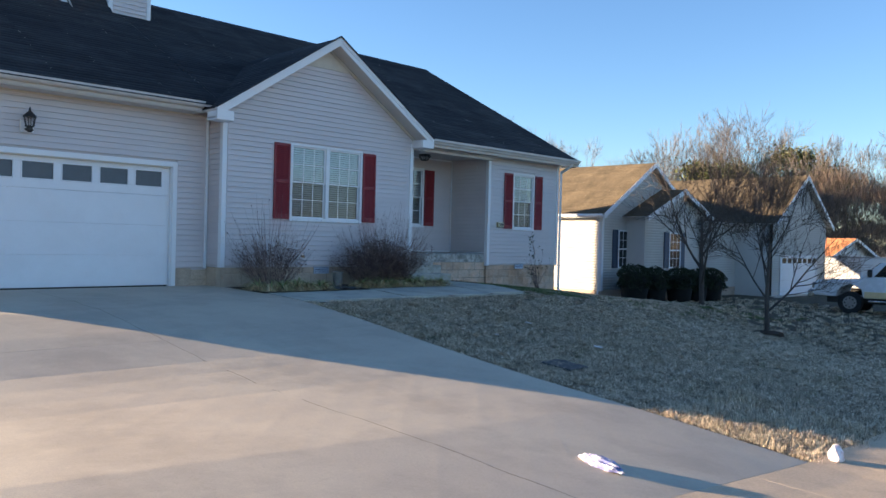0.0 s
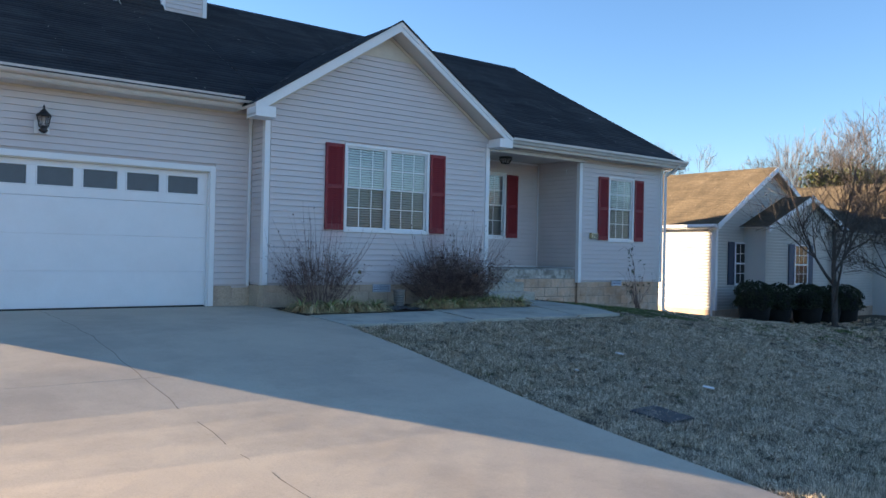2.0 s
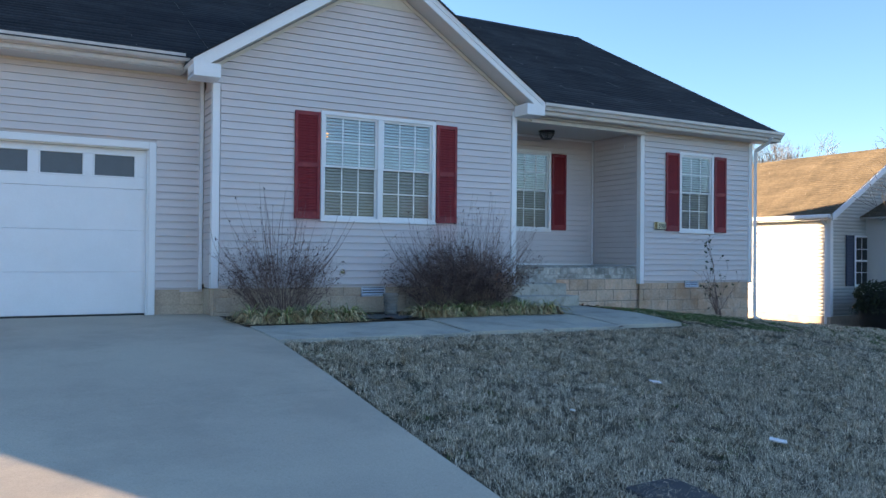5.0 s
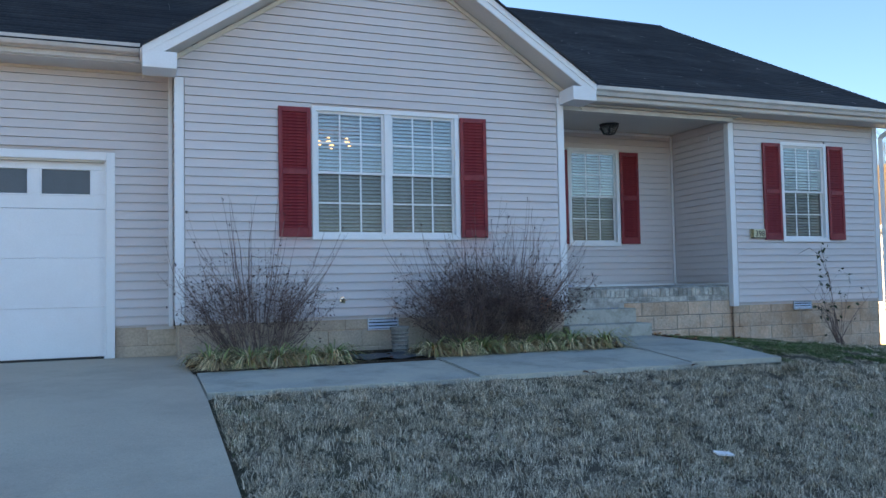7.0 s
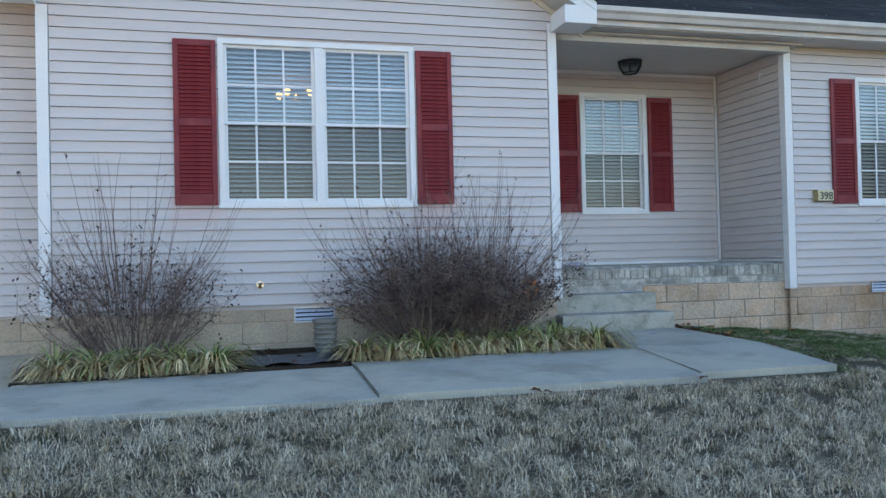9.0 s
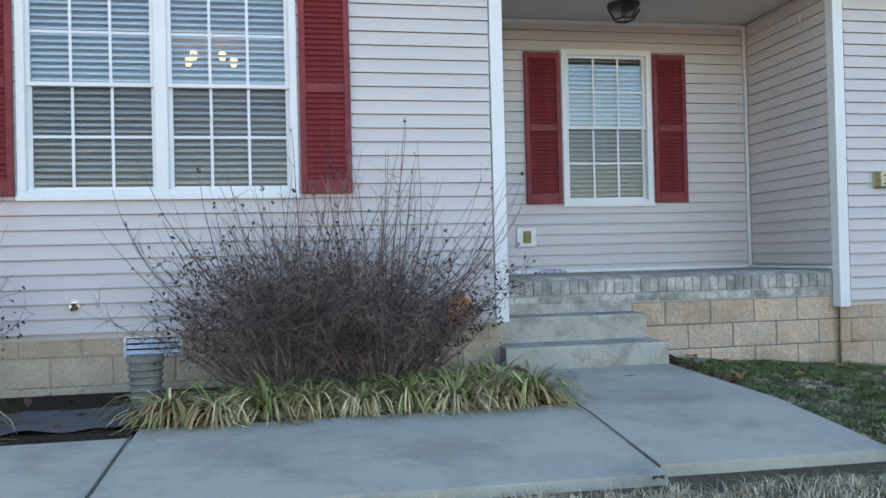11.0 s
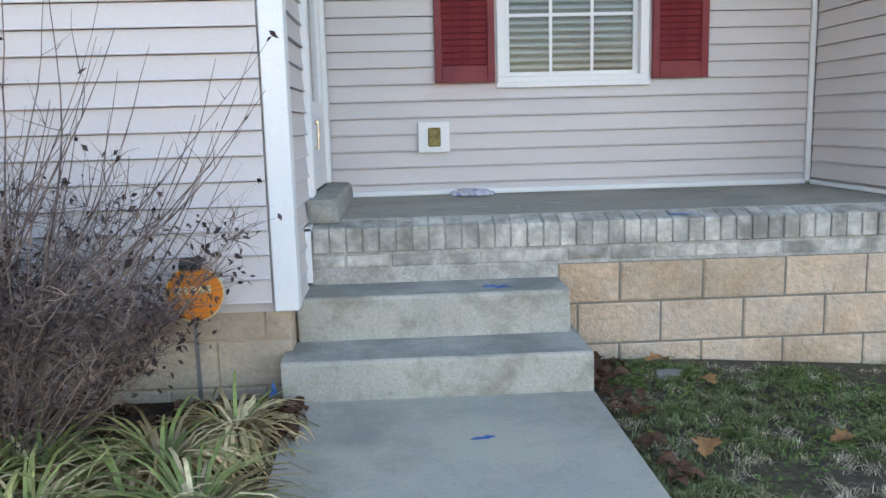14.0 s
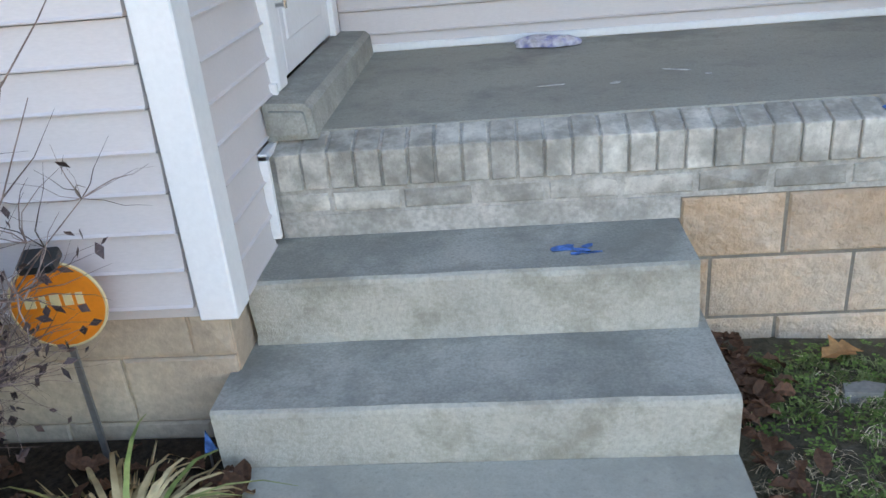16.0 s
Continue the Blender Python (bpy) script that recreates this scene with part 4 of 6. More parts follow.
def shutter(x0, x1, z0, z1, y, name="shutter"):
    t, s = 0.026, 0.045
    sh = part(name, box(x0, x0 + s, y - t, y, z0, z1, 0.004), M_SHUTTER, house, "burgundy louvred vinyl shutter")
    part("stile", box(x1 - s, x1, y - t, y, z0, z1, 0.004), M_SHUTTER, sh)
    mid = z0 + (z1 - z0) * 0.50
    rails = ((z0, z0 + 0.10), (mid - 0.035, mid + 0.035), (z1 - 0.06, z1))
    for a, b in rails:
        part("rail", box(x0 + s, x1 - s, y - t, y, a, b, 0.003), M_SHUTTER, sh)
    part("backing", box(x0 + s, x1 - s, y - 0.006, y, z0 + 0.05, z1 - 0.05), M_SHUTTER, sh)
    me = None
    for a, b in ((rails[0][1], rails[1][0]), (rails[1][1], rails[2][0])):
        n = int((b - a) / 0.036)
        for k in range(n):
            z = a + (k + 0.5) * (b - a) / n
            if me is None:
                bm = prism([(-0.006, 0.016), (-0.003, 0.018), (-0.022, -0.014), (-0.025, -0.012)], "x", 0, x1 - x0 - 2 * s)
                lv = part("louvre", bm, M_SHUTTER, sh)
                me = lv.data
            else:
                lv = part_mesh("louvre", me, M_SHUTTER, sh)
            lv.location = (x0 + s, y, z)
    return sh


shutter(8.385, 8.755, 2.02, 3.515, GY - 0.012)
shutter(10.615, 10.97, 2.02, 3.505, GY - 0.012)
shutter(12.745, 13.105, 2.04, 3.50, BY - 0.012)
shutter(14.06, 14.405, 2.04, 3.50, BY - 0.012)
shutter(15.69, 16.035, 2.03, 3.50, RY - 0.012)
shutter(16.975, 17.30, 2.03, 3.50, RY - 0.012)

# garage door
gd = part("garage_door", box(GD[0] + 0.0, GD[1] - 0.0, AY + 0.125, AY + 0.16, 0.62, 0.74), M_DOOR, house, "white sectional garage door with a row of windows")
sec = (0.722, 1.27, 1.815, 2.36, 2.90)
for k, (a, b) in enumerate(zip(sec, sec[1:])):
    bm = bmesh.new()
    if k < 3:
        add_box(bm, GD[0], GD[1], AY + 0.075, AY + 0.12, a + 0.001, b - 0.001, 0.003)
        add_box(bm, GD[0] + 0.01, GD[1] - 0.01, AY + 0.0705, AY + 0.076, a + 0.262, a + 0.272)
        part("panel", bm, M_DOOR, gd)
    else:
        cuts, wz0, wz1 = [], 2.525, 2.795
        n, pitch, ww, first = 8, 0.628, 0.485, 6.40
        add_box(bm, GD[0], GD[1], AY + 0.075, AY + 0.12, a + 0.003, wz0, 0.003)
        add_box(bm, GD[0], GD[1], AY + 0.075, AY + 0.12, wz1, b, 0.003)
        right = GD[1]
        for q in range(n):
            xr, xl = first - q * pitch, first - q * pitch - ww
            if xl < GD[0]:
                break
            add_box(bm, xr, right, AY + 0.075, AY + 0.12, wz0, wz1, 0.003)
            right = xl
            cuts.append((xl, xr))
        add_box(bm, GD[0], right, AY + 0.075, AY + 0.12, wz0, wz1, 0.003)
        part("panel", bm, M_DOOR, gd)
        for xl, xr in cuts:
            part("pane", box(xl, xr, AY + 0.094, AY + 0.100, wz0, wz1), M_GPANE, gd)
            bm = bmesh.new()
            for q in ((xl - 0.02, xr + 0.02, wz1, wz1 + 0.018), (xl - 0.02, xr + 0.02, wz0 - 0.018, wz0), (xl - 0.02, xl, wz0, wz1), (xr, xr + 0.02, wz0, wz1)):
                add_box(bm, q[0], q[1], AY + 0.066, AY + 0.0752, q[2], q[3], 0.003)
            part("pane_frame", bm, M_DOOR, gd)
part("bottom_seal", box(GD[0], GD[1], AY + 0.08, AY + 0.115, 0.69, 0.722), M_BLACK, gd)
for x0, x1, z0, z1 in ((GD[1], GD[1] + 0.09, 0.70, 2.99), (GD[0] - 0.09, GD[0], 0.70, 2.99), (GD[0], GD[1], 2.90, 2.99)):
    part("door_trim", box(x0, x1, AY - 0.024, AY + 0.0, z0, z1, 0.004), M_WHITE, house, "white garage door casing")
for x in (GD[0], GD[1]):
    part("door_jamb", box(x - 0.02 if x > 3 else x, x + (0.0 if x > 3 else 0.02), AY + 0.0, AY + 0.16, 0.70, 2.9), M_WHITE, house)
part("door_jamb", box(GD[0], GD[1], AY, AY + 0.125, 2.88, 2.9), M_CREAM, house)
bm = bmesh.new()
add_box(bm, 1.1, 7.1, AY + 0.17, 20, 0.6, 3.8)
bmesh.ops.delete(bm, geom=[f for f in bm.faces if f.normal.y < -0.9], context="FACES")
bmesh.ops.reverse_faces(bm, faces=bm.faces)
part("garage_inside", bm, M_ROOM, house)

# front door in the entry wall
dx = WX1
fd = part("front_door", box(dx - 0.10, dx - 0.055, DOOR_Y0 + 0.05, DOOR_Y1 - 0.05, 1.475, 3.53, 0.003), M_DOOR, house, "white panelled front door behind a storm door")
for y0, y1, z0, z1 in ((DOOR_Y0 - 0.07, DOOR_Y0 + 0.02, 1.472, 3.60), (DOOR_Y1 - 0.02, DOOR_Y1 + 0.07, 1.472, 3.60), (DOOR_Y0 + 0.02, DOOR_Y1 - 0.02, 3.53, 3.60)):
    part("casing", box(dx - 0.02, dx + 0.03, y0, y1, z0, z1, 0.004), M_WHITE, fd)
for y0, y1, z0, z1 in ((DOOR_Y0 + 0.02, DOOR_Y0 + 0.12, 1.48, 3.53), (DOOR_Y1 - 0.12, DOOR_Y1 - 0.02, 1.48, 3.53), (DOOR_Y0 + 0.12, DOOR_Y1 - 0.12, 1.48, 1.93), (DOOR_Y0 + 0.12, DOOR_Y1 - 0.12, 3.42, 3.53)):
    part("storm_door", box(dx - 0.03, dx + 0.008, y0, y1, z0, z1, 0.004), M_DOOR, fd)
part("pane", box(dx - 0.014, dx - 0.008, DOOR_Y0 + 0.12, DOOR_Y1 - 0.12, 1.93, 3.42), G_WINDOW, fd)
part("kick_panel", box(dx + 0.002, dx + 0.014, DOOR_Y0 + 0.17, DOOR_Y1 - 0.17, 1.58, 1.87, 0.005), M_DOOR, fd)
bm = bmesh.new()
add_cyl(bm, (dx + 0.012, DOOR_Y0 + 0.07, 1.70), (dx + 0.045, DOOR_Y0 + 0.07, 1.70), 0.007)
add_cyl(bm, (dx + 0.012, DOOR_Y0 + 0.07, 1.82), (dx + 0.045, DOOR_Y0 + 0.07, 1.82), 0.007)
add_cyl(bm, (dx + 0.045, DOOR_Y0 + 0.07, 1.69), (dx + 0.045, DOOR_Y0 + 0.07, 1.83), 0.007)
part("handle", bm, M_CHROME, fd, "slim bright metal pull handle")


def foundation_vent(x0, x1, z0, z1, y):
    v = part("foundation_vent", box(x0, x1, y - 0.02, y, z0, z0 + 0.015), M_VENT, house, "louvred metal foundation vent")
    part("vent_frame", box(x0, x1, y - 0.02, y, z1 - 0.015, z1), M_VENT, v)
    for x in (x0, x1 - 0.015):
        part("vent_frame", box(x, x + 0.015, y - 0.02, y, z0 + 0.015, z1 - 0.015), M_VENT, v)
    n = 3
    for k in range(n):
        z = z0 + 0.015 + (z1 - z0 - 0.03) * (k + 0.5) / n
        part("slat", prism([(y - 0.019, z - 0.013), (y - 0.006, z + 0.012), (y - 0.004, z + 0.012), (y - 0.017, z - 0.013)], "x", x0 + 0.015, x1 - 0.015), M_VENT, v)
    part("backing", box(x0 + 0.01, x1 - 0.01, y - 0.002, y, z0 + 0.01, z1 - 0.01), M_NAVYDARK, v)


foundation_vent(9.41, 9.79, 0.925, 1.07, GY + 0.018)
foundation_vent(16.22, 16.58, 0.97, 1.11, RY + 0.02)

# ---- fixtures on the house ----
lan = empty("wall_lantern", "black coach lantern with clear glass on the garage wall", "wall lamp", at=(4.06, 13.07, 3.3))
part("mount_block", box(3.96, 4.16, AY - 0.035, AY - 0.012, 3.25, 3.44, 0.004), M_WHITE, lan, "white siding mount block")
part("canopy", lathe([(0.0, -0.01), (0.05, 0.0), (0.055, 0.02)], (4.06, 13.0, 3.28), 12), M_BLACK, lan)
part("arm", cyl((4.06, AY - 0.04, 3.31), (4.06, 12.93, 3.30), 0.022), M_BLACK, lan)
part("base", lathe([(0.02, 0.0), (0.06, 0.035), (0.045, 0.06), (0.05, 0.08), (0.08, 0.10)], (4.06, 12.93, 3.24), 12), M_BLACK, lan, smooth=True)
part("glass", lathe([(0.06, 0.10), (0.085, 0.24)], (4.06, 12.93, 3.24), 8), G_LAMP, lan)
bm = bmesh.new()
for k in range(6):
    a = 2 * math.pi * k / 6
    add_cyl(bm, (4.06 + 0.064 * math.cos(a), 12.93 + 0.064 * math.sin(a), 3.34), (4.06 + 0.09 * math.cos(a), 12.93 + 0.09 * math.sin(a), 3.48), 0.006, n=5)
part("cage", bm, M_BLACK, lan)
part("cap", lathe([(0.105, 0.24), (0.10, 0.26), (0.06, 0.30), (0.03, 0.335), (0.012, 0.35), (0.018, 0.37), (0.004, 0.41)], (4.06, 12.93, 3.24), 12), M_BLACK, lan, smooth=True)

cl = empty("ceiling_lantern", "black flush ceiling lantern under the porch roof", "ceiling lamp", at=(13.56, 13.72, 3.82))
part("ceiling_plate", lathe([(0.13, -0.035), (0.15, -0.01), (0.15, 0.0)], (13.56, 13.72, 3.824), 18), M_BLACK, cl, smooth=True)
part("shade", lathe([(0.085, -0.14), (0.15, -0.045), (0.15, -0.035)], (13.56, 13.72, 3.824), 6), G_LAMP, cl, "frosted glass shade")
bm = bmesh.new()
for k in range(6):
    a = 2 * math.pi * k / 6
    add_cyl(bm, (13.56 + 0.088 * math.cos(a), 13.72 + 0.088 * math.sin(a), 3.68), (13.56 + 0.155 * math.cos(a), 13.72 + 0.155 * math.sin(a), 3.785), 0.009, n=5)
    b2 = a + math.pi / 3
    add_cyl(bm, (13.56 + 0.088 * math.cos(a), 13.72 + 0.088 * math.sin(a), 3.68), (13.56 + 0.088 * math.cos(b2), 13.72 + 0.088 * math.sin(b2), 3.68), 0.009, n=5)
part("cage", bm, M_BLACK, cl)

ou = empty("outdoor_outlet", "brass weatherproof outlet cover on a white mount block", "outlet", at=(12.72, 14.23, 1.62))
part("mount_block", box(12.632, 12.825, BY - 0.04, BY - 0.011, 1.628, 1.812, 0.005), M_WHITE, ou)
part("cover", box(12.693, 12.768, BY - 0.056, BY - 0.040, 1.665, 1.778, 0.006), M_BRASS, ou, "tarnished brass cover plate")
for z in (1.698, 1.742):
    part("flap", cyl((12.73, BY - 0.055, z), (12.73, BY - 0.064, z), 0.018, n=12), M_BRASS, ou)

plate = empty("house_number", "cream house number plate with dark digits by the shutter", "number plate", at=(15.55, 12.87, 2.06))
part("plate", box(15.41, 15.70, RY - 0.034, RY - 0.014, 2.055, 2.19, 0.005), M_PLATE, plate)
part("plate_rim", box(15.41, 15.47, RY - 0.037, RY - 0.034, 2.055, 2.19, 0.001), M_BRASS, plate)
part("plate_rim", box(15.41, 15.70, RY - 0.040, RY - 0.034, 2.05, 2.064, 0.002), M_BLACK, plate)
fc = bpy.data.curves.new("digits", "FONT")
fc.body, fc.size, fc.extrude, fc.align_x = "398", 0.125, 0.002, "CENTER"
fo = bpy.data.objects.new("digits", fc)
scene.collection.objects.link(fo)
dg = bpy.context.evaluated_depsgraph_get()
dm = bpy.data.meshes.new_from_object(fo.evaluated_get(dg))
bpy.data.objects.remove(fo)
dm.transform(Matrix.Translation((15.585, RY - 0.036, 2.079)) @ Euler((radians(90), 0, 0)).to_matrix().to_4x4())
dm.materials.clear()
part_mesh("digits", dm, M_BLACK, plate, "dark digits 398")

fau = empty("hose_tap", "small brass hose tap on the siding", "tap", at=(9.11, 12.5, 1.28))
part("flange", cyl((9.11, GY - 0.012, 1.29), (9.11, GY - 0.02, 1.29), 0.035, n=14), M_CHROME, fau)
part("spout", cyl((9.11, GY - 0.02, 1.29), (9.11, GY - 0.075, 1.265), 0.014), M_BRASS, fau)
part("handwheel", lathe([(0.022, 0.0), (0.026, 0.008), (0.022, 0.014)], (9.11, GY - 0.05, 1.295), 10), M_CHROME, fau)
hk = thing("wall_hook", add_cyl(add_cyl(bmesh.new(), (PX - 0.012, 13.26, 3.62), (PX - 0.05, 13.26, 3.62), 0.006), (PX - 0.05, 13.26, 3.63), (PX - 0.05, 13.28, 3.53), 0.012, 0.004), M_WHITE, "small white hanging clip on the porch side wall", "hook")
ch = empty("chandelier", "brass chandelier with warm lit bulbs behind the window", "chandelier", at=(9.73, 15.4, 3.8))
part("stem", cyl((9.73, 15.4, 3.82), (9.73, 15.4, 3.58), 0.012), M_BRASS, ch)
for k in range(5):
    a = 2 * math.pi * k / 5 + 0.3
    p = (9.73 + 0.24 * math.cos(a), 15.4 + 0.24 * math.sin(a), 3.60)
    part("arm", add_cyl(cyl((9.73, 15.4, 3.60), (p[0], p[1], 3.56), 0.008, n=6), (p[0], p[1], 3.56), p, 0.012, n=6), M_BRASS, ch)
    part("bulb", lathe([(0.015, 0), (0.035, 0.03), (0.04, 0.06), (0.02, 0.10)], p, 10), E_BULB, ch, "warm glowing bulb", smooth=True)


# ---- plants and litter by the house ----
def rnd(a, b):
    return random.uniform(a, b)


def twig_line(p, d, length, r, segs=5, droop=0.0, wander=0.18, up=0.0):
    line, q, v = [(p.copy(), r)], p.copy(), d.normalized()
    for i in range(segs):
        v = (v + Vector((rnd(-wander, wander), rnd(-wander, wander), rnd(-wander, wander) + up - droop * i / segs))).normalized()
        q = q + v * (length / segs)
        line.append((q.copy(), r * (1 - 0.8 * (i + 1) / segs)))
    return line


def leaf_quads(points, size, vs, fs):
    for p in points:
        u = Vector((rnd(-1, 1), rnd(-1, 1), rnd(-1, 1))).normalized()
        w = u.cross(Vector((rnd(-1, 1), rnd(-1, 1), rnd(-1, 1)))).normalized()
        s = size * rnd(0.6, 1.3)
        k = len(vs)
        vs += [p - u * s, p + w * s * 0.5, p + u * s, p - w * s * 0.5 + Vector((0, 0, s * 0.2))]
        fs.append((k, k + 1, k + 2, k + 3))


def shrub(name, stems, spread, height, tall, base, label, leaves, fine, seed):
    """A bare twiggy shrub: canes that leave the ground in a vase shape and fork into a dense haze of fine twigs, with long arching shoots above and clinging dead leaves."""
    random.seed(seed)
    th = empty(name, label, "shrub", at=base)
    o = Vector(base)
    canes, hair, spots = [], [], []
    for i in range(stems):
        a = rnd(0, 2 * math.pi)
        rr = math.sqrt(rnd(0, 1))
        p = o + Vector((math.cos(a) * rr * spread[0] * 0.5, math.sin(a) * rr * spread[1] * 0.5, 0))
        lean = Vector((math.cos(a) * rr * 1.05 + rnd(-0.2, 0.2), math.sin(a) * rr * 0.75 + rnd(-0.15, 0.15), 1.0))
        ln = twig_line(p, lean, height * rnd(0.6, 1.12), rnd(0.0035, 0.0075), 7, wander=0.19, up=0.05)
        canes.append(ln)
        top = random.random() < leaves
        for k in range(fine):
            j = random.choice((2, 3, 4, 4, 5, 5, 6, 6, 7))
            q, v = ln[j][0], Vector((rnd(-1, 1), rnd(-1, 1), rnd(-0.5, 0.9)))
            t = twig_line(q, v, height * rnd(0.07, 0.26), rnd(0.0010, 0.0023), 4, wander=0.4)
            hair.append(t)
            if top and j > 3 and random.random() < 0.6:
                spots += [t[random.randint(2, 4)][0], t[-1][0]]
    for i in range(tall):
        a = rnd(0, 2 * math.pi)
        rr = math.sqrt(rnd(0.0, 1))
        p = o + Vector((math.cos(a) * rr * spread[0] * 0.8, math.sin(a) * rr * spread[1] * 0.6, height * rnd(0.3, 0.6)))
        edge = rr > 0.6
        v = Vector((math.cos(a) * rr * (1.9 if edge else 0.5), math.sin(a) * 0.4 * rr - 0.05, 1.0 if not edge else rnd(0.35, 1.0)))
        ln = twig_line(p, v, height * rnd(0.6, 1.25), rnd(0.0034, 0.0058), 9, wander=0.085, up=rnd(0.08, 0.17) if edge else 0.0)
        canes.append(ln)
        if random.random() < 0.22:
            spots += [ln[-1][0] + Vector((rnd(-0.012, 0.012), rnd(-0.012, 0.012), rnd(-0.02, 0.01))) for _ in range(random.randint(2, 5))]
        for k in range(3):
            t = twig_line(ln[random.randint(2, 7)][0], Vector((rnd(-1, 1), rnd(-1, 1), rnd(0.2, 1))), height * rnd(0.06, 0.24), 0.0019, 4, wander=0.22, up=0.1)
            hair.append(t)
            if random.random() < 0.08:
                spots.append(t[-1][0])
    for ln in canes:
        vs, fs = tubes([ln], 4)
        part_mesh("cane", raw_mesh("cane", vs, fs), M_TWIG, th)
    vs, fs = tubes(hair, 3)
    tagged(part_mesh("twig_haze", raw_mesh("twig_haze", vs, fs), M_TWIG, th), kind="stuff")
    vs, fs = [], []
    leaf_quads(spots, 0.015, vs, fs)
    tagged(part_mesh("dead_foliage", raw_mesh("dead_foliage", vs, fs), M_DEADLEAF, th, "dark shrivelled leaves"), kind="stuff")
    return th


shrub("twiggy_shrub", 80, (0.56, 0.38), 1.0, 44, (8.05, 12.02, 0.70), "bare twiggy shrub with sparse dead leaves by the corner", 0.35, 28, 11)
shrub("dense_shrub", 110, (0.54, 0.36), 1.0, 60, (10.52, 12.0, 0.70), "broad dense leafless shrub with purple-brown twigs", 0.6, 46, 12)
shrub("dense_shrub", 110, (0.48, 0.36), 1.0, 90, (11.07, 12.0, 0.70), "dense leafless shrub with purple-brown twigs beside the steps", 0.6, 46, 13)


def liriope(seed, n, dry, size):
    """One clump of strap leaves that rise and arch over."""
    random.seed(seed)
    out = []
    for part_dry in (False, True):
        vs, fs = [], []
        m = int(n * (dry if part_dry else 1 - dry))
        for i in range(m):
            a = rnd(0, 2 * math.pi)
            r0 = rnd(0, 0.05)
            p = Vector((math.cos(a) * r0, math.sin(a) * r0, 0))
            ln = size * rnd(0.65, 1.25)
            el = rnd(0.6, 1.4) if not part_dry else rnd(0.3, 1.15)
            w = rnd(0.0042, 0.0085)
            side = Vector((-math.sin(a), math.cos(a), 0))
            q, e = p, el
            k0 = len(vs)
            S = 6
            for s in range(S + 1):
                ww = w * (1 - (s / S) ** 2.2) + 0.0006
                vs += [q - side * ww, q + side * ww]
                q = q + Vector((math.cos(a) * math.cos(e), math.sin(a) * math.cos(e), math.sin(e))) * (ln / S)
                e -= rnd(0.20, 0.52) if not part_dry else rnd(0.26, 0.62)
                if q.z < 0.006:
                    q.z = 0.006
                    e = max(e, -0.05)
            for s in range(S):
                b = k0 + 2 * s
                fs.append((b, b + 1, b + 3, b + 2))
        out.append((vs, fs))
    th = tagged(new("liriope_clump"), "arching green and straw-coloured border grass clump", "border grass", "border grass along the walk")
    for (vs, fs), nm, m in zip(out, ("green_foliage", "dry_foliage"), (M_LIR, M_LIR_DRY)):
        tagged(part_mesh(nm, raw_mesh(nm, vs, fs), m, th), kind="stuff")
    return th


kinds = [liriope(21, 270, 0.80, 0.41), liriope(22, 270, 0.93, 0.38), liriope(23, 260, 0.62, 0.43)]
random.seed(5)
spots = [(x, 11.30 + rnd(-0.04, 0.10) + (0.16 if x > 9.7 else 0.0) * (1 if x > 9.9 else 0)) for x in (7.62, 7.90, 8.18, 8.46, 8.72)]
spots += [(x, 11.48 + rnd(-0.05, 0.06)) for x in (9.86, 10.12, 10.40, 10.66, 10.93, 11.20, 11.47, 11.74, 11.92)]
spots += [(7.55, 11.66), (8.0, 11.62), (8.4, 11.66), (10.3, 11.78), (10.85, 11.76), (11.35, 11.80), (11.72, 11.84), (11.90, 12.12)]
first = [True, True, True]
for i, (x, y) in enumerate(spots):
    k = (i * 7 + 1) % 3
    m = pose(x, y, 0.695, 0, 0, rnd(0, 360))
    if first[k]:
        kinds[k].matrix_basis = m
        first[k] = False
    else:
        copy_thing(kinds[k], m)

# bare shrub with a few dark leaves by the house's corner
random.seed(31)
rs = empty("rose_bush", "leggy rose bush with a few dark leaves by the corner", "shrub", at=(16.6, 12.45, g(16.6, 12.45)))
lines, spots2 = [], []
for i in range(16):
    a = rnd(0, 2 * math.pi)
    ln = twig_line(Vector((16.6 + rnd(-0.08, 0.08), 12.42 + rnd(-0.06, 0.06), g(16.6, 12.45) - 0.02)), Vector((math.cos(a) * 0.45 - 0.02, math.sin(a) * 0.2, 1)), rnd(0.6, 1.0), rnd(0.006, 0.010), 6, wander=0.10)
    lines.append(ln)
    for k in range(4):
        t = twig_line(ln[random.randint(2, 6)][0], Vector((rnd(-1, 1), rnd(-0.5, 0.5), rnd(0, 1))), rnd(0.1, 0.35), 0.003, 4, wander=0.25)
        lines.append(t)
        if random.random() < 0.35:
            spots2 += [t[-1][0] + Vector((rnd(-0.02, 0.02), 0, rnd(-0.02, 0.02))) for _ in range(2)]
tall = [(Vector((16.55, 12.42, 0.4)), 0.009), (Vector((16.48, 12.4, 1.0)), 0.008), (Vector((16.38, 12.38, 1.45)), 0.006), (Vector((16.20, 12.36, 1.78)), 0.005), (Vector((15.98, 12.33, 1.88)), 0.004), (Vector((15.74, 12.3, 1.79)), 0.002)]
lines.append(tall)
lines.append([(Vector((16.42, 12.38, 1.35)), 0.006), (Vector((16.30, 12.36, 1.65)), 0.005), (Vector((16.22, 12.35, 1.92)), 0.003)])
for zc in (1.5, 1.6, 1.68, 1.74, 1.8, 1.86, 1.9):
    spots2 += [Vector((16.26 + rnd(-0.09, 0.09), 12.36 + rnd(-0.05, 0.05), zc + rnd(-0.05, 0.05))) for _ in range(4)]
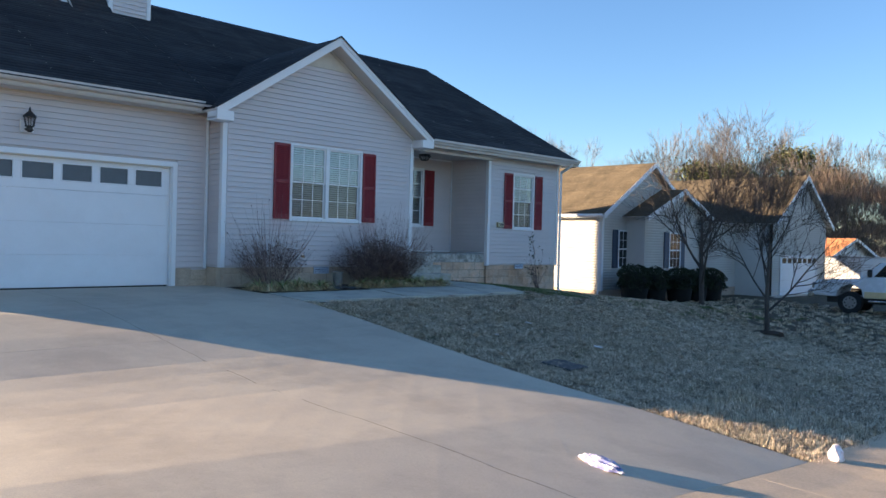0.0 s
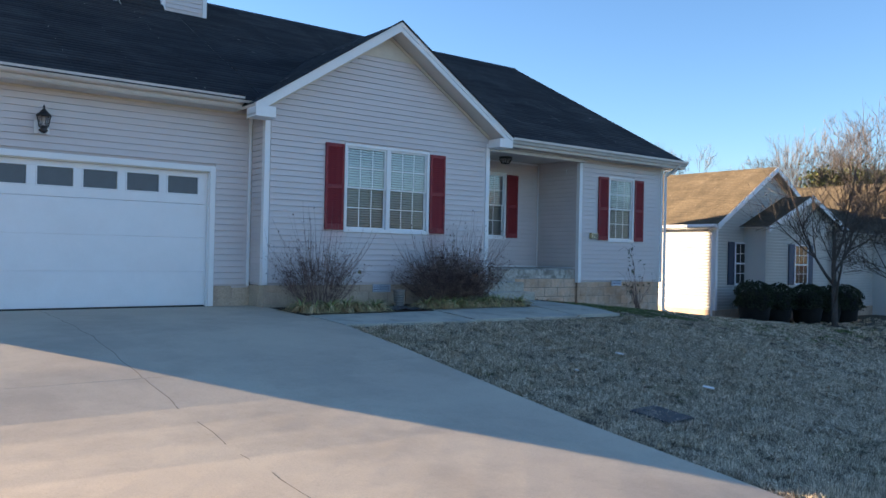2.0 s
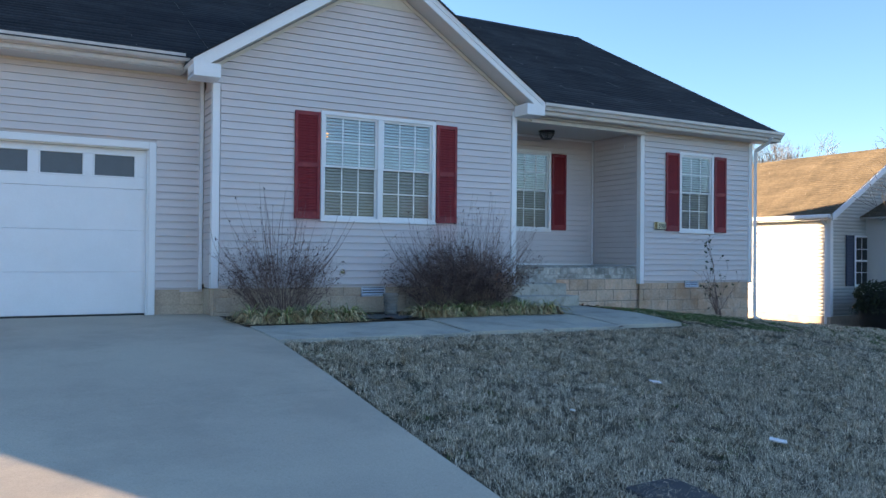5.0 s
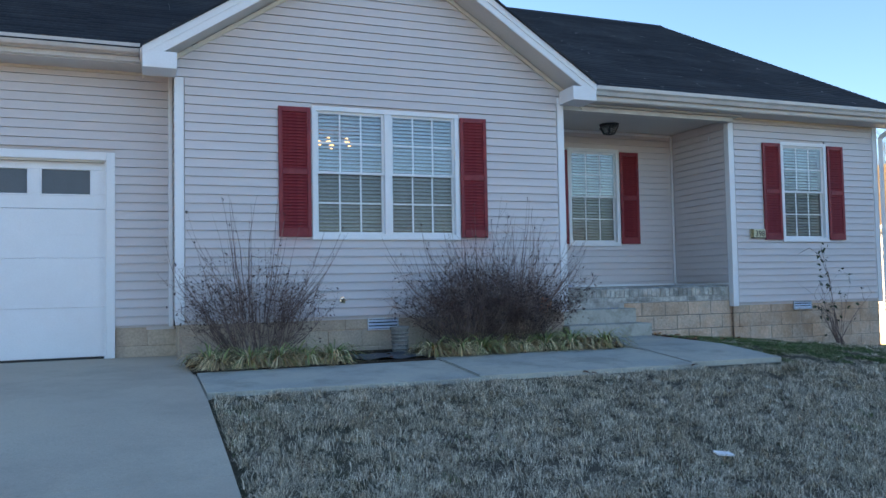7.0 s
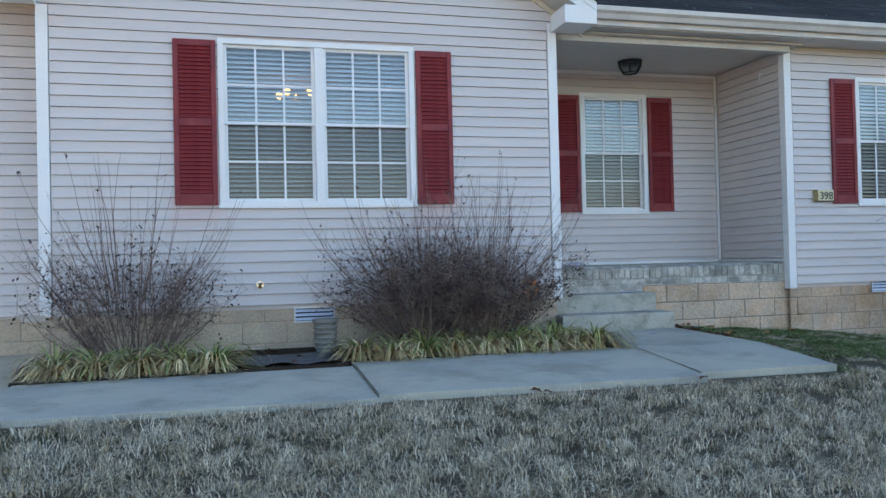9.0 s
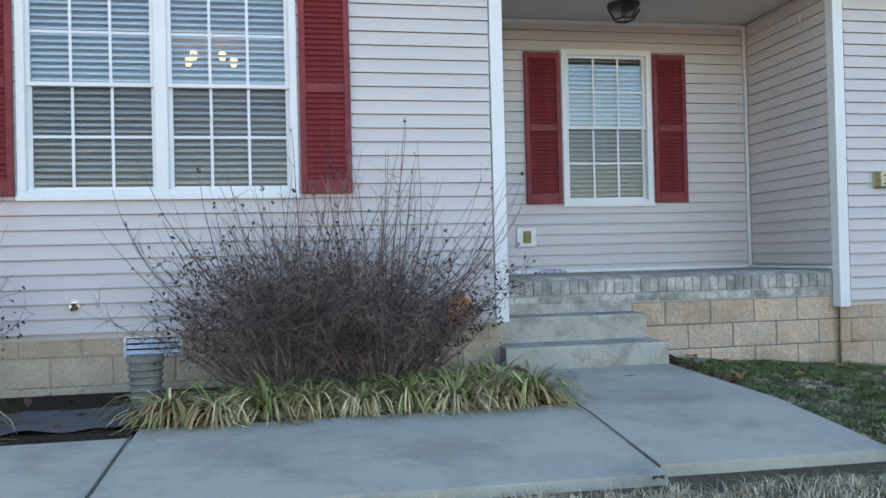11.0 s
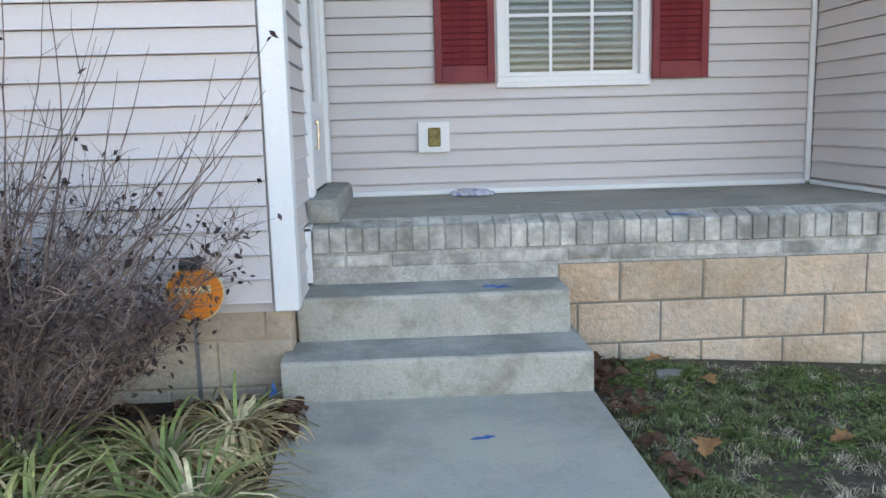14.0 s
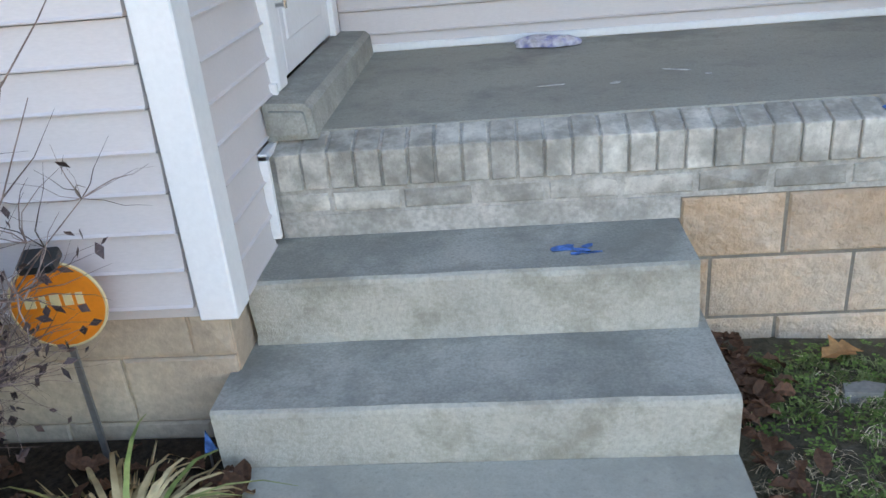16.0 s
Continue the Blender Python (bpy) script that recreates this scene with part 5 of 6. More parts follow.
for ln in lines:
    vs, fs = tubes([ln], 4)
    part_mesh("cane", raw_mesh("cane", vs, fs), M_TWIG, rs)
vs, fs = [], []
leaf_quads(spots2, 0.035, vs, fs)
tagged(part_mesh("foliage", raw_mesh("foliage", vs, fs), M_ROSE, rs, "dark green rose leaves"), kind="stuff")


# ---- lawn ----
def blades(name, n, area, size, material, label, seed, width, keep=None, flat=0.55, sink=0.032):
    """Short grass blades as bent triangles, thick where patchy noise says so."""
    rs_ = np.random.RandomState(seed)
    x0, x1, y0, y1 = area
    nc = n // 34
    own = rs_.randint(0, nc, n)
    cx_, cy_, ca_, ch_ = rs_.uniform(x0, x1, nc), rs_.uniform(y0, y1, nc), rs_.uniform(0, 2 * np.pi, nc), rs_.uniform(0.6, 1.35, nc)
    spread_ = size * 0.75
    x, y = cx_[own] + rs_.normal(0, spread_, n), cy_[own] + rs_.normal(0, spread_, n)
    ok = (x > 7.41) & ~((y > 9.99) & (y < 12.6) & (x < 13.295)) & ~((y > 12.86) & (x < 18.1)) & ~((y < 12.44) & (y > 11.0) & (x < 13.3))
    if keep is not None:
        ok &= keep(x, y, rs_)
    x, y, own = x[ok], y[ok], own[ok]
    m = len(x)
    z = gz(x, y) - sink
    a, h = ca_[own] + rs_.normal(0, 1.1, m), size * rs_.uniform(0.5, 1.3, m) * ch_[own]
    lean = rs_.uniform(0.3, 1.6, m) * flat
    w = width * rs_.uniform(0.6, 1.3, m)
    dx, dy = np.cos(a), np.sin(a)
    base = np.stack([x, y, z], -1)
    side = np.stack([-dy * w, dx * w, 0 * w], -1)
    mid = base + np.stack([dx * h * lean * 0.35, dy * h * lean * 0.35, h * 0.62], -1)
    tip = base + np.stack([dx * h * lean * 1.1, dy * h * lean * 1.1, h * (1.08 - 0.35 * lean)], -1)
    v = np.stack([base - side, base + side, mid + side * 0.7, mid - side * 0.7, tip], 1).reshape(-1, 3)
    k = np.arange(m)[:, None] * 5
    f = np.concatenate([k + np.array([[0, 1, 2]]), k + np.array([[0, 2, 3]]), k + np.array([[3, 2, 4]])], 0)
    ob = part_mesh(name, raw_mesh(name, v, f), material)
    tagged(ob, label, "grass", kind="stuff")
    return ob


def patch(scale, lo, shift=0.0):
    def f(x, y, rs_):
        n = np.sin(x * scale + 1.3 * np.sin(y * scale * 0.7 + shift)) * np.cos(y * scale * 0.9 + 1.7 * np.sin(x * scale * 0.6 + shift * 2)) * 0.5 + 0.5
        return rs_.uniform(0, 1, len(x)) < np.clip((n - lo) * 2.2, 0, 1)
    return f


blades("dormant_grass", 300000, (7.4, 13.6, 1.95, 10.1), 0.052, M_STRAW, "short dormant straw-brown lawn grass", 1, 0.0021, flat=1.25)
blades("dormant_grass", 190000, (13.3, 22.0, 1.95, 12.9), 0.05, M_STRAW, "short dormant straw-brown lawn grass", 2, 0.0032, lambda x, y, r: ~((x < 16.4) & (y > 9.9)), flat=1.1)
blades("dormant_grass", 60000, (22.0, 34.0, -2.0, 17.0), 0.07, M_STRAW, "short dormant straw-brown lawn grass", 3, 0.010)
blades("dormant_grass", 15000, (7.4, 9.6, 1.9, 3.6), 0.075, M_STRAW, "longer dry grass along the pavement", 4, 0.0025)
blades("green_grass", 26000, (7.4, 13.6, 3.0, 10.1), 0.040, M_GREEN, "thin green weeds in the dormant lawn", 5, 0.0020, patch(1.7, 0.62))
blades("green_grass", 120000, (13.2, 15.6, 10.0, 12.96), 0.021, M_GREEN, "low green weeds beside the porch", 6, 0.0027, patch(5.3, 0.34, 1.0), flat=1.2, sink=0.020)
blades("green_grass", 9000, (15.4, 18.0, 9.9, 12.9), 0.035, M_GREEN, "low green weeds beside the wing", 16, 0.003, patch(2.3, 0.35, 1.0))
blades("dormant_grass", 26000, (13.2, 16.4, 9.9, 12.96), 0.026, M_STRAW, "thin straw between weeds beside the porch", 7, 0.0010, flat=1.7, sink=0.026)
tagged(part("dirt_strip", prism([(13.31, 11.0), (14.6, 11.4), (18.0, 12.5), (18.0, 12.93), (13.28, 12.99)], "z", 0.0, 0.01), M_DIRT), "damp bare dirt strip along the porch", "dirt", kind="structure")
for v in bpy.data.objects["dirt_strip"].data.vertices:
    v.co.z += g(v.co.x, v.co.y) - 0.037
blades("green_grass", 22000, (16.0, 30.0, 9.0, 16.5), 0.05, M_GREEN, "green tinged lawn before the neighbour", 8, 0.008, patch(0.6, 0.4, 2.0))


def clover(name, n, area, label, seed, keep):
    """Low weeds with rounded three-part leaves on short stalks."""
    rs_ = np.random.RandomState(seed)
    x0, x1, y0, y1 = area
    x, y = rs_.uniform(x0, x1, n), rs_.uniform(y0, y1, n)
    ok = keep(x, y, rs_) & (x > 13.3) & (y < 12.93)
    x, y = x[ok], y[ok]
    z = gz(x, y) - 0.026 + rs_.uniform(0.008, 0.03, len(x))
    vs, fs = [], []
    for px, py, pz, a0 in zip(x, y, z, rs_.uniform(0, 6.28, len(x))):
        tilt = rs_.uniform(-0.25, 0.25, 2)
        for k in range(3):
            a, r = a0 + k * 2.094, rs_.uniform(0.004, 0.008)
            ca, sa = math.cos(a), math.sin(a)
            b = len(vs)
            for u, w in ((0, 0), (1.1, 0.75), (1.9, 0.45), (1.9, -0.45), (1.1, -0.75)):
                qx, qy = (u * ca - w * sa) * r, (u * sa + w * ca) * r
                vs.append((px + qx, py + qy, pz + qx * tilt[0] + qy * tilt[1] + abs(w) * r * 0.3))
            fs += [(b, b + 1, b + 2), (b, b + 2, b + 3), (b, b + 3, b + 4)]
    tagged(part_mesh(name, raw_mesh(name, vs, fs), M_CLOVER), label, "weeds", kind="stuff")


clover("clover", 6500, (13.3, 15.2, 10.6, 12.93), "bright green clover and low weeds beside the steps", 61, patch(4.1, 0.42, 0.4))


# ---- leaves and litter ----
def leaf_mesh(name, lobes, length, width, curl, seed):
    """A fallen leaf with a lobed outline, folded a little along its midrib."""
    random.seed(seed)
    bm = bmesh.new()
    n = 7
    left, right, mid = [], [], []
    for i in range(n + 1):
        t = i / n
        w = width * math.sin(math.pi * min(t * 1.02, 1)) * (1 + lobes * (0.5 if i % 2 else -0.5)) * rnd(0.85, 1.1) + 0.002
        c = curl * math.sin(t * 3.0)
        mid.append(bm.verts.new((length * (t - 0.5), 0, 0.004 + c)))
        left.append(bm.verts.new((length * (t - 0.5) + 0.006 * lobes, w, 0.006 + c + abs(w) * rnd(0.1, 0.5))))
        right.append(bm.verts.new((length * (t - 0.5) + 0.006 * lobes, -w, 0.006 + c + abs(w) * rnd(0.1, 0.5))))
    for i in range(n):
        bm.faces.new((mid[i], mid[i + 1], left[i + 1], left[i]))
        bm.faces.new((right[i], right[i + 1], mid[i + 1], mid[i]))
    me = bpy.data.meshes.new(name)
    bm.to_mesh(me)
    bm.free()
    return me


oak, plain_leaf = leaf_mesh("oak_leaf", 0.7, 0.14, 0.045, 0.012, 3), leaf_mesh("brown_leaf", 0.15, 0.075, 0.022, 0.010, 4)
oak.materials.append(M_OAKLEAF)
plain_leaf.materials.append(M_LEAF)
random.seed(8)
for x, y, r, s in ((13.67, 12.84, 20, 1.0), (13.80, 12.56, 100, 0.8), (13.53, 11.87, 60, 1.0), (14.6, 12.3, 200, 0.8), (14.05, 11.95, 10, 0.8)):
    ob = tagged(new("oak_leaf", oak), "curled orange-brown oak leaf on the grass", "leaf", "oak leaves beside the porch")
    ob.matrix_basis = pose(x, y, g(x, y) - 0.004, rnd(-8, 8), rnd(-8, 8), r) @ Matrix.Diagonal((s, s, s, 1))
for i in range(360):
    if i >= 300:    # litter under the sign
        x, y = rnd(11.35, 12.0), rnd(11.95, 12.5)
    elif i >= 270:    # more of the drift
        x, y = 12.02 + random.gauss(0, 0.07), 12.30 + random.gauss(0, 0.05)
    elif i >= 190:    # heap in the nook between steps and porch
        x, y = 13.29 + abs(random.gauss(0, 0.08)), 12.78 + random.gauss(0, 0.12)
    elif i < 70:      # drift at the foot of the steps by the bed
        x, y = 11.99 + abs(random.gauss(0, 0.09)) - 0.04, 12.20 + random.gauss(0, 0.10)
    elif i < 120:   # along the right of the steps and walk
        x, y = 13.31 + abs(random.gauss(0, 0.07)), rnd(11.6, 12.85)
    else:
        x, y = rnd(7.6, 11.9), rnd(11.3, 12.4)
    y = min(y, 12.36 if 11.95 < x < 13.28 else 12.93 if x > 13 else 12.5)
    z = 0.70 if x < 12.04 else g(x, y) + (0.027 if x < 13.29 else -0.004)
    ob = tagged(new("fallen_leaf", plain_leaf), "dry brown fallen leaf", "leaf", "fallen leaves by the steps")
    s = rnd(0.6, 1.15)
    ob.matrix_basis = pose(x, y, z + rnd(0.0, 0.012), rnd(-35, 35), rnd(-35, 35), rnd(0, 360)) @ Matrix.Diagonal((s, s, s, 1))
for x, y, s in ((10.75, 9.93, 1.2), (12.05, 10.02, 1.0), (10.82, 9.9, 0.9), (9.2, 6.3, 0.8), (11.3, 5.4, 1.0)):
    ob = tagged(new("fallen_leaf", plain_leaf), "dry brown leaf by the walk's edge", "leaf", "fallen leaves on the lawn")
    ob.matrix_basis = pose(x, y, g(x, y) + 0.01, rnd(-15, 15), rnd(-15, 15), rnd(0, 360)) @ Matrix.Diagonal((s, s, s, 1))
sl = prism([(13.61, 12.66), (13.70, 12.65), (13.73, 12.69), (13.68, 12.71), (13.62, 12.70)], "z", g(13.66, 12.68) - 0.03, g(13.66, 12.68) + 0.004)
thing("flat_stone", sl, M_POT, "flat pale grey stone in the grass", "stone")


def crumple(at, sx, sy, sz, turn, material, name, label, category, seed, n=2):
    random.seed(seed)
    bm = bmesh.new()
    bmesh.ops.create_icosphere(bm, subdivisions=n, radius=1)
    for v in bm.verts:
        k = 1 + 0.28 * noise.noise(v.co * 2.1 + Vector((seed, 0, 0)))
        v.co = Vector((v.co.x * sx * k, v.co.y * sy * k, max(v.co.z * sz * k, -sz * 0.35) + sz * 0.35))
    bm.transform(pose(at[0], at[1], at[2], 0, 0, turn))
    return thing(name, bm, material, label, category)


crumple((4.98, 2.60, g(4.98, 2.6)), 0.24, 0.075, 0.055, 75, M_BAG, "newspaper_bag", "newspaper in a printed plastic sleeve on the driveway", "newspaper", 3, 3)
crumple((7.72, 1.80, g(7.72, 1.8)), 0.085, 0.07, 0.11, 20, M_PINK, "paper_cup", "crumpled pink and white paper cup on the pavement's edge", "cup", 5, 3)
crumple((12.94, 14.10, 1.372), 0.125, 0.045, 0.032, -8, M_BAG, "newspaper_bag", "rolled newspaper in a plastic bag on the porch", "newspaper", 7, 3)
for x, y, r, s in ((10.45, 7.75, 10, 0.075), (8.95, 7.15, 60, 0.05), (10.15, 6.12, -40, 0.07)):
    th = thing("litter_scrap", prism([(-s, -s * 0.35), (s * 0.9, -s * 0.45), (s, s * 0.3), (-s * 0.8, s * 0.5)], "z", 0, 0.012), M_PAPER, "scrap of white paper litter on the lawn", "litter", "paper scraps on the lawn")
    th.matrix_basis = pose(x, y, g(x, y) + 0.012, 12, 8, r)
ml = empty("meter_lid", "dark plastic water meter lid in the lawn", "meter lid", at=(8.47, 5.52, g(8.47, 5.52)))
o = g(8.47, 5.52)
bm = box(-0.22, 0.22, -0.24, 0.24, -0.04, 0.012, 0.006)
bm.transform(pose(8.47, 5.52, o, 6, 0, 4))
part("lid", bm, M_LID, ml)
bm = box(-0.05, 0.05, 0.12, 0.18, 0.0, 0.016, 0.004)
bm.transform(pose(8.47, 5.52, o, 6, 0, 4))
part("finger_pull", bm, M_BLACK, ml)


# blue chalk and pale scuffs on the concrete
def smudge(at, pieces, material, name, label, seed, normal_up=True):
    random.seed(seed)
    bm = bmesh.new()
    for px, py, sx, sy, r in pieces:
        pts = []
        for k in range(12):
            a = 2 * math.pi * k / 12
            q = rnd(0.75, 1.15)
            x, y = math.cos(a) * sx * q, math.sin(a) * sy * q
            pts.append((px + x * math.cos(r) - y * math.sin(r), py + x * math.sin(r) + y * math.cos(r)))
        add_prism(bm, pts, "z", 0, 0.0015)
    bmesh.ops.recalc_face_normals(bm, faces=bm.faces)
    bm.transform(Matrix.Translation(at))
    return thing(name, bm, material, label, "chalk mark" if material is M_BLUE else "scuff", "marks on the steps")


blot = [(-0.03, 0.01, 0.035, 0.02, 0.2), (0.02, -0.012, 0.03, 0.014, -0.4), (0.045, -0.022, 0.03, 0.006, 0.0), (0.035, 0.018, 0.018, 0.009, 0.6), (0.0, -0.028, 0.014, 0.008, 0.1)]
smudge((12.93, 12.81, 1.0805), blot, M_BLUE, "chalk_mark", "smeared blue chalk mark on the step", 1)
smudge((13.83, 13.015, 1.352), blot[:3], M_BLUE, "chalk_mark", "blue chalk mark on the brick edge", 2)
smudge((12.77, 11.98, g(12.77, 11.98) + 0.0262), [(0.0, 0.0, 0.042, 0.010, 0.1), (0.03, 0.014, 0.02, 0.006, -0.3)], M_BLUE, "chalk_mark", "faint blue chalk mark on the walk", 3)
for q in ((0, 0, 0.05, 0.006, 0.1), (0.2, -0.02, 0.02, 0.012, 0.5), (0.42, 0.1, 0.05, 0.008, -0.5), (0.5, 0.02, 0.012, 0.01, 0)):
    smudge((12.92, 13.45, 1.3685), [q], M_SCUFF, "scuff_mark", "pale scuff on the porch floor", 4)

# yard sign
ys = empty("yard_sign", "round orange security yard sign with a small solar cap", "yard sign", at=(11.69, 12.47, 0.70))
part("stake", box(11.682, 11.698, 12.470, 12.478, 0.66, 1.26), M_STEEL, ys, "grey metal stake")
bm = cyl((0, 0.006, 0), (0, -0.006, 0), 0.108, n=40)
bm.transform(pose(11.70, 12.46, 1.168, 0, 0, 8))
disc = part("disc", bm, M_ORANGE, ys, "bright orange round panel")
bm = bmesh.new()
for k in range(40):
    a, b = 2 * math.pi * k / 40, 2 * math.pi * (k + 1) / 40
    add_cyl(bm, (0.109 * math.cos(a), -0.003, 0.109 * math.sin(a)), (0.109 * math.cos(b), -0.003, 0.109 * math.sin(b)), 0.0045, n=5)
bm.transform(pose(11.70, 12.46, 1.168, 0, 0, 8))
part("rim", bm, M_BEIGE, ys)
for k, (x, w) in enumerate(((-0.06, 0.024), (-0.03, 0.014), (-0.002, 0.022), (0.028, 0.02), (0.055, 0.016))):
    bm = box(x - w / 2, x + w / 2, -0.0085, -0.0065, 0.0, 0.03)
    bm.transform(pose(11.70, 12.46, 1.168, 0, 0, 8))
    part("lettering_bar", bm, M_BEIGE, ys)
bm = box(-0.042, 0.042, -0.035, 0.03, -0.013, 0.017, 0.005)
bm.transform(pose(11.695, 12.45, 1.287, 18, 0, 8))
part("solar_cap", bm, M_BLACK, ys, "small black solar lamp")

# ribbed pot, fabric, splash block, marker flag
pot = empty("plant_pot", "ribbed grey plant pot beside the shrub", "plant pot", at=(9.64, 12.05, 0.70))
part("body", lathe([(0.085, 0), (0.10, 0.27)], (9.64, 12.05, 0.70), 22), M_POT, pot)
part("rim", lathe([(0.10, 0.25), (0.112, 0.255), (0.112, 0.285), (0.10, 0.29)], (9.64, 12.05, 0.70), 22), M_POT, pot)
for k in range(5):
    part("rib", lathe([(0.09 + 0.003 * k, 0.03 + 0.043 * k), (0.099 + 0.003 * k, 0.04 + 0.043 * k), (0.091 + 0.003 * k, 0.05 + 0.043 * k)], (9.64, 12.05, 0.70), 22), M_POT, pot)
random.seed(17)
bm = bmesh.new()
bmesh.ops.create_grid(bm, x_segments=14, y_segments=14, size=0.5)
for v in bm.verts:
    v.co = Vector((9.28 + v.co.x * 0.80, 11.55 + v.co.y * 0.62, 0.700 + 0.022 * (noise.noise(v.co * 4.5) + 0.6)))
thing("landscape_fabric", bm, M_FABRIC, "crumpled dark landscape fabric in the bed", "ground cover", smooth=True)
flag = empty("marker_flag", "small blue utility marker by the steps", "marker", at=(11.98, 12.44, 0.70))
part("stem", cyl((11.98, 12.44, 0.66), (11.985, 12.44, 0.80), 0.003, n=5), M_STEEL, flag)
part("flag", prism([(11.97, 0.74), (12.005, 0.75), (11.985, 0.81)], "y", 12.436, 12.439), M_BLUE, flag)


# ---- the neighbour's place ----
def lap_wall(place, u0, u1, z0, z1, expo=0.11, openings=(), span=None):
    """Joined laps for a wall that stays far off."""
    vs, fs = [], []
    z = z0
    while z < z1 - 0.01:
        a, b = (u0, u1) if span is None else span(z + expo / 2)
        runs = [(a, b)]
        for o0, o1, oz0, oz1 in openings:
            if oz0 < z + expo / 2 < oz1:
                runs = [r for p, q in runs for r in ((p, min(q, o0)), (max(p, o1), q)) if r[1] - r[0] > 0.01]
        for p, q in runs:
            if q - p < 0.02:
                continue
            k = len(vs)
            vs += [place(p, 0.0, z + expo), place(q, 0.0, z + expo), place(q, 0.022, z), place(p, 0.022, z), place(p, 0.0, z), place(q, 0.0, z)]
            fs += [(k, k + 1, k + 2, k + 3), (k + 3, k + 2, k + 5, k + 4)]
        z += expo
    return raw_mesh("laps", vs, fs)


NX, NY, NZ = 26.9, 17.3, -0.60
nb = empty("neighbour_house", "single-storey white-sided house with brown shingle gables", "house", at=(31, 22, NZ))
EZ = 2.94                                        # its eave's height
# main gabled block: front at NY, ridge running back
BX0, BX1, RXN = NX, 33.9, 30.4
RZ = 5.2
nb_wall = part("front_wall", box(BX0, BX1, NY, NY + 0.2, NZ, EZ + 0.1), M_NSIDING, nb)
part("side_wall", box(BX0, BX0 + 0.2, NY + 0.2, NY + 13, NZ, EZ + 0.1), M_NSIDING, nb)
part("peak", prism([(BX0, EZ), (BX1, EZ), (RXN, RZ - 0.2)], "y", NY, NY + 0.2), M_NSIDING, nb)


def nspan(z):
    if z < EZ:
        return (BX0, BX1)
    d = (RZ - 0.25 - z) / (RZ - EZ) * (BX1 - BX0) / 2
    return (RXN - max(d, 0), RXN + max(d, 0))


tagged(part_mesh("siding", lap_wall(along_x(NY), BX0, BX1, NZ + 0.45, RZ - 0.3, span=nspan), M_NSIDING, nb, "pale vinyl laps"), kind="stuff")
tagged(part_mesh("siding", lap_wall(lambda u, o, z: (BX0 - o, u, z), NY, NY + 13, NZ + 0.45, EZ), M_NSIDING, nb), kind="stuff")
part("foundation", box(BX0 - 0.03, BX1, NY - 0.03, NY + 0.1, NZ - 0.5, NZ + 0.42), M_PARGE, nb)
part("foundation", box(BX0 - 0.03, BX0 + 0.1, NY + 0.1, NY + 13, NZ - 0.5, NZ + 0.42), M_PARGE, nb)
roof_slope("roof_left", (BX0 - 0.35, NY - 0.3, EZ - 0.1), (BX0 - 0.35, NY + 13.3, EZ - 0.1), (RXN, NY - 0.3, RZ), (RXN, NY + 13.3, RZ), M_SHINGLE_TAN, parent=nb, label="sunlit brown shingle slope")
roof_slope("roof_right", (BX1 + 0.35, NY - 0.3, EZ - 0.1), (BX1 + 0.35, NY + 13.3, EZ - 0.1), (RXN, NY - 0.3, RZ), (RXN, NY + 13.3, RZ), M_SHINGLE_TAN, parent=nb)


def rakes(x0, x1, xr, ze, zr, y, parent, w=0.2):
    for xe in (x0, x1):
        part("rake_board", prism([(xr, zr + 0.05), (xe, ze + 0.05), (xe, ze + 0.05 - w), (xr, zr + 0.05 - w)], "y", y - 0.03, y), M_WHITE, parent)


rakes(BX0 - 0.35, BX1 + 0.35, RXN, EZ - 0.1, RZ, NY - 0.3, nb)
part("gutter", box(BX0 - 0.47, BX0 - 0.35, NY - 0.28, NY + 13, EZ - 0.16, EZ - 0.04, 0.02), M_WHITE, nb)
part("soffit", box(BX0 - 0.35, BX0, NY - 0.25, NY + 13, EZ - 0.2, EZ - 0.17), M_WHITE, nb)
part("corner_post", box(BX0 - 0.03, BX0 + 0.1, NY - 0.035, NY + 0.1, NZ + 0.4, EZ), M_WHITE, nb)
bm = add_cyl(cyl((BX0 - 0.4, NY + 0.1, EZ - 0.1), (BX0 - 0.06, NY + 0.1, EZ - 0.35), 0.045, n=4), (BX0 - 0.06, NY + 0.1, EZ - 0.35), (BX0 - 0.06, NY + 0.1, NZ + 0.1), 0.045, n=4)
part("downspout", bm, M_WHITE, nb)


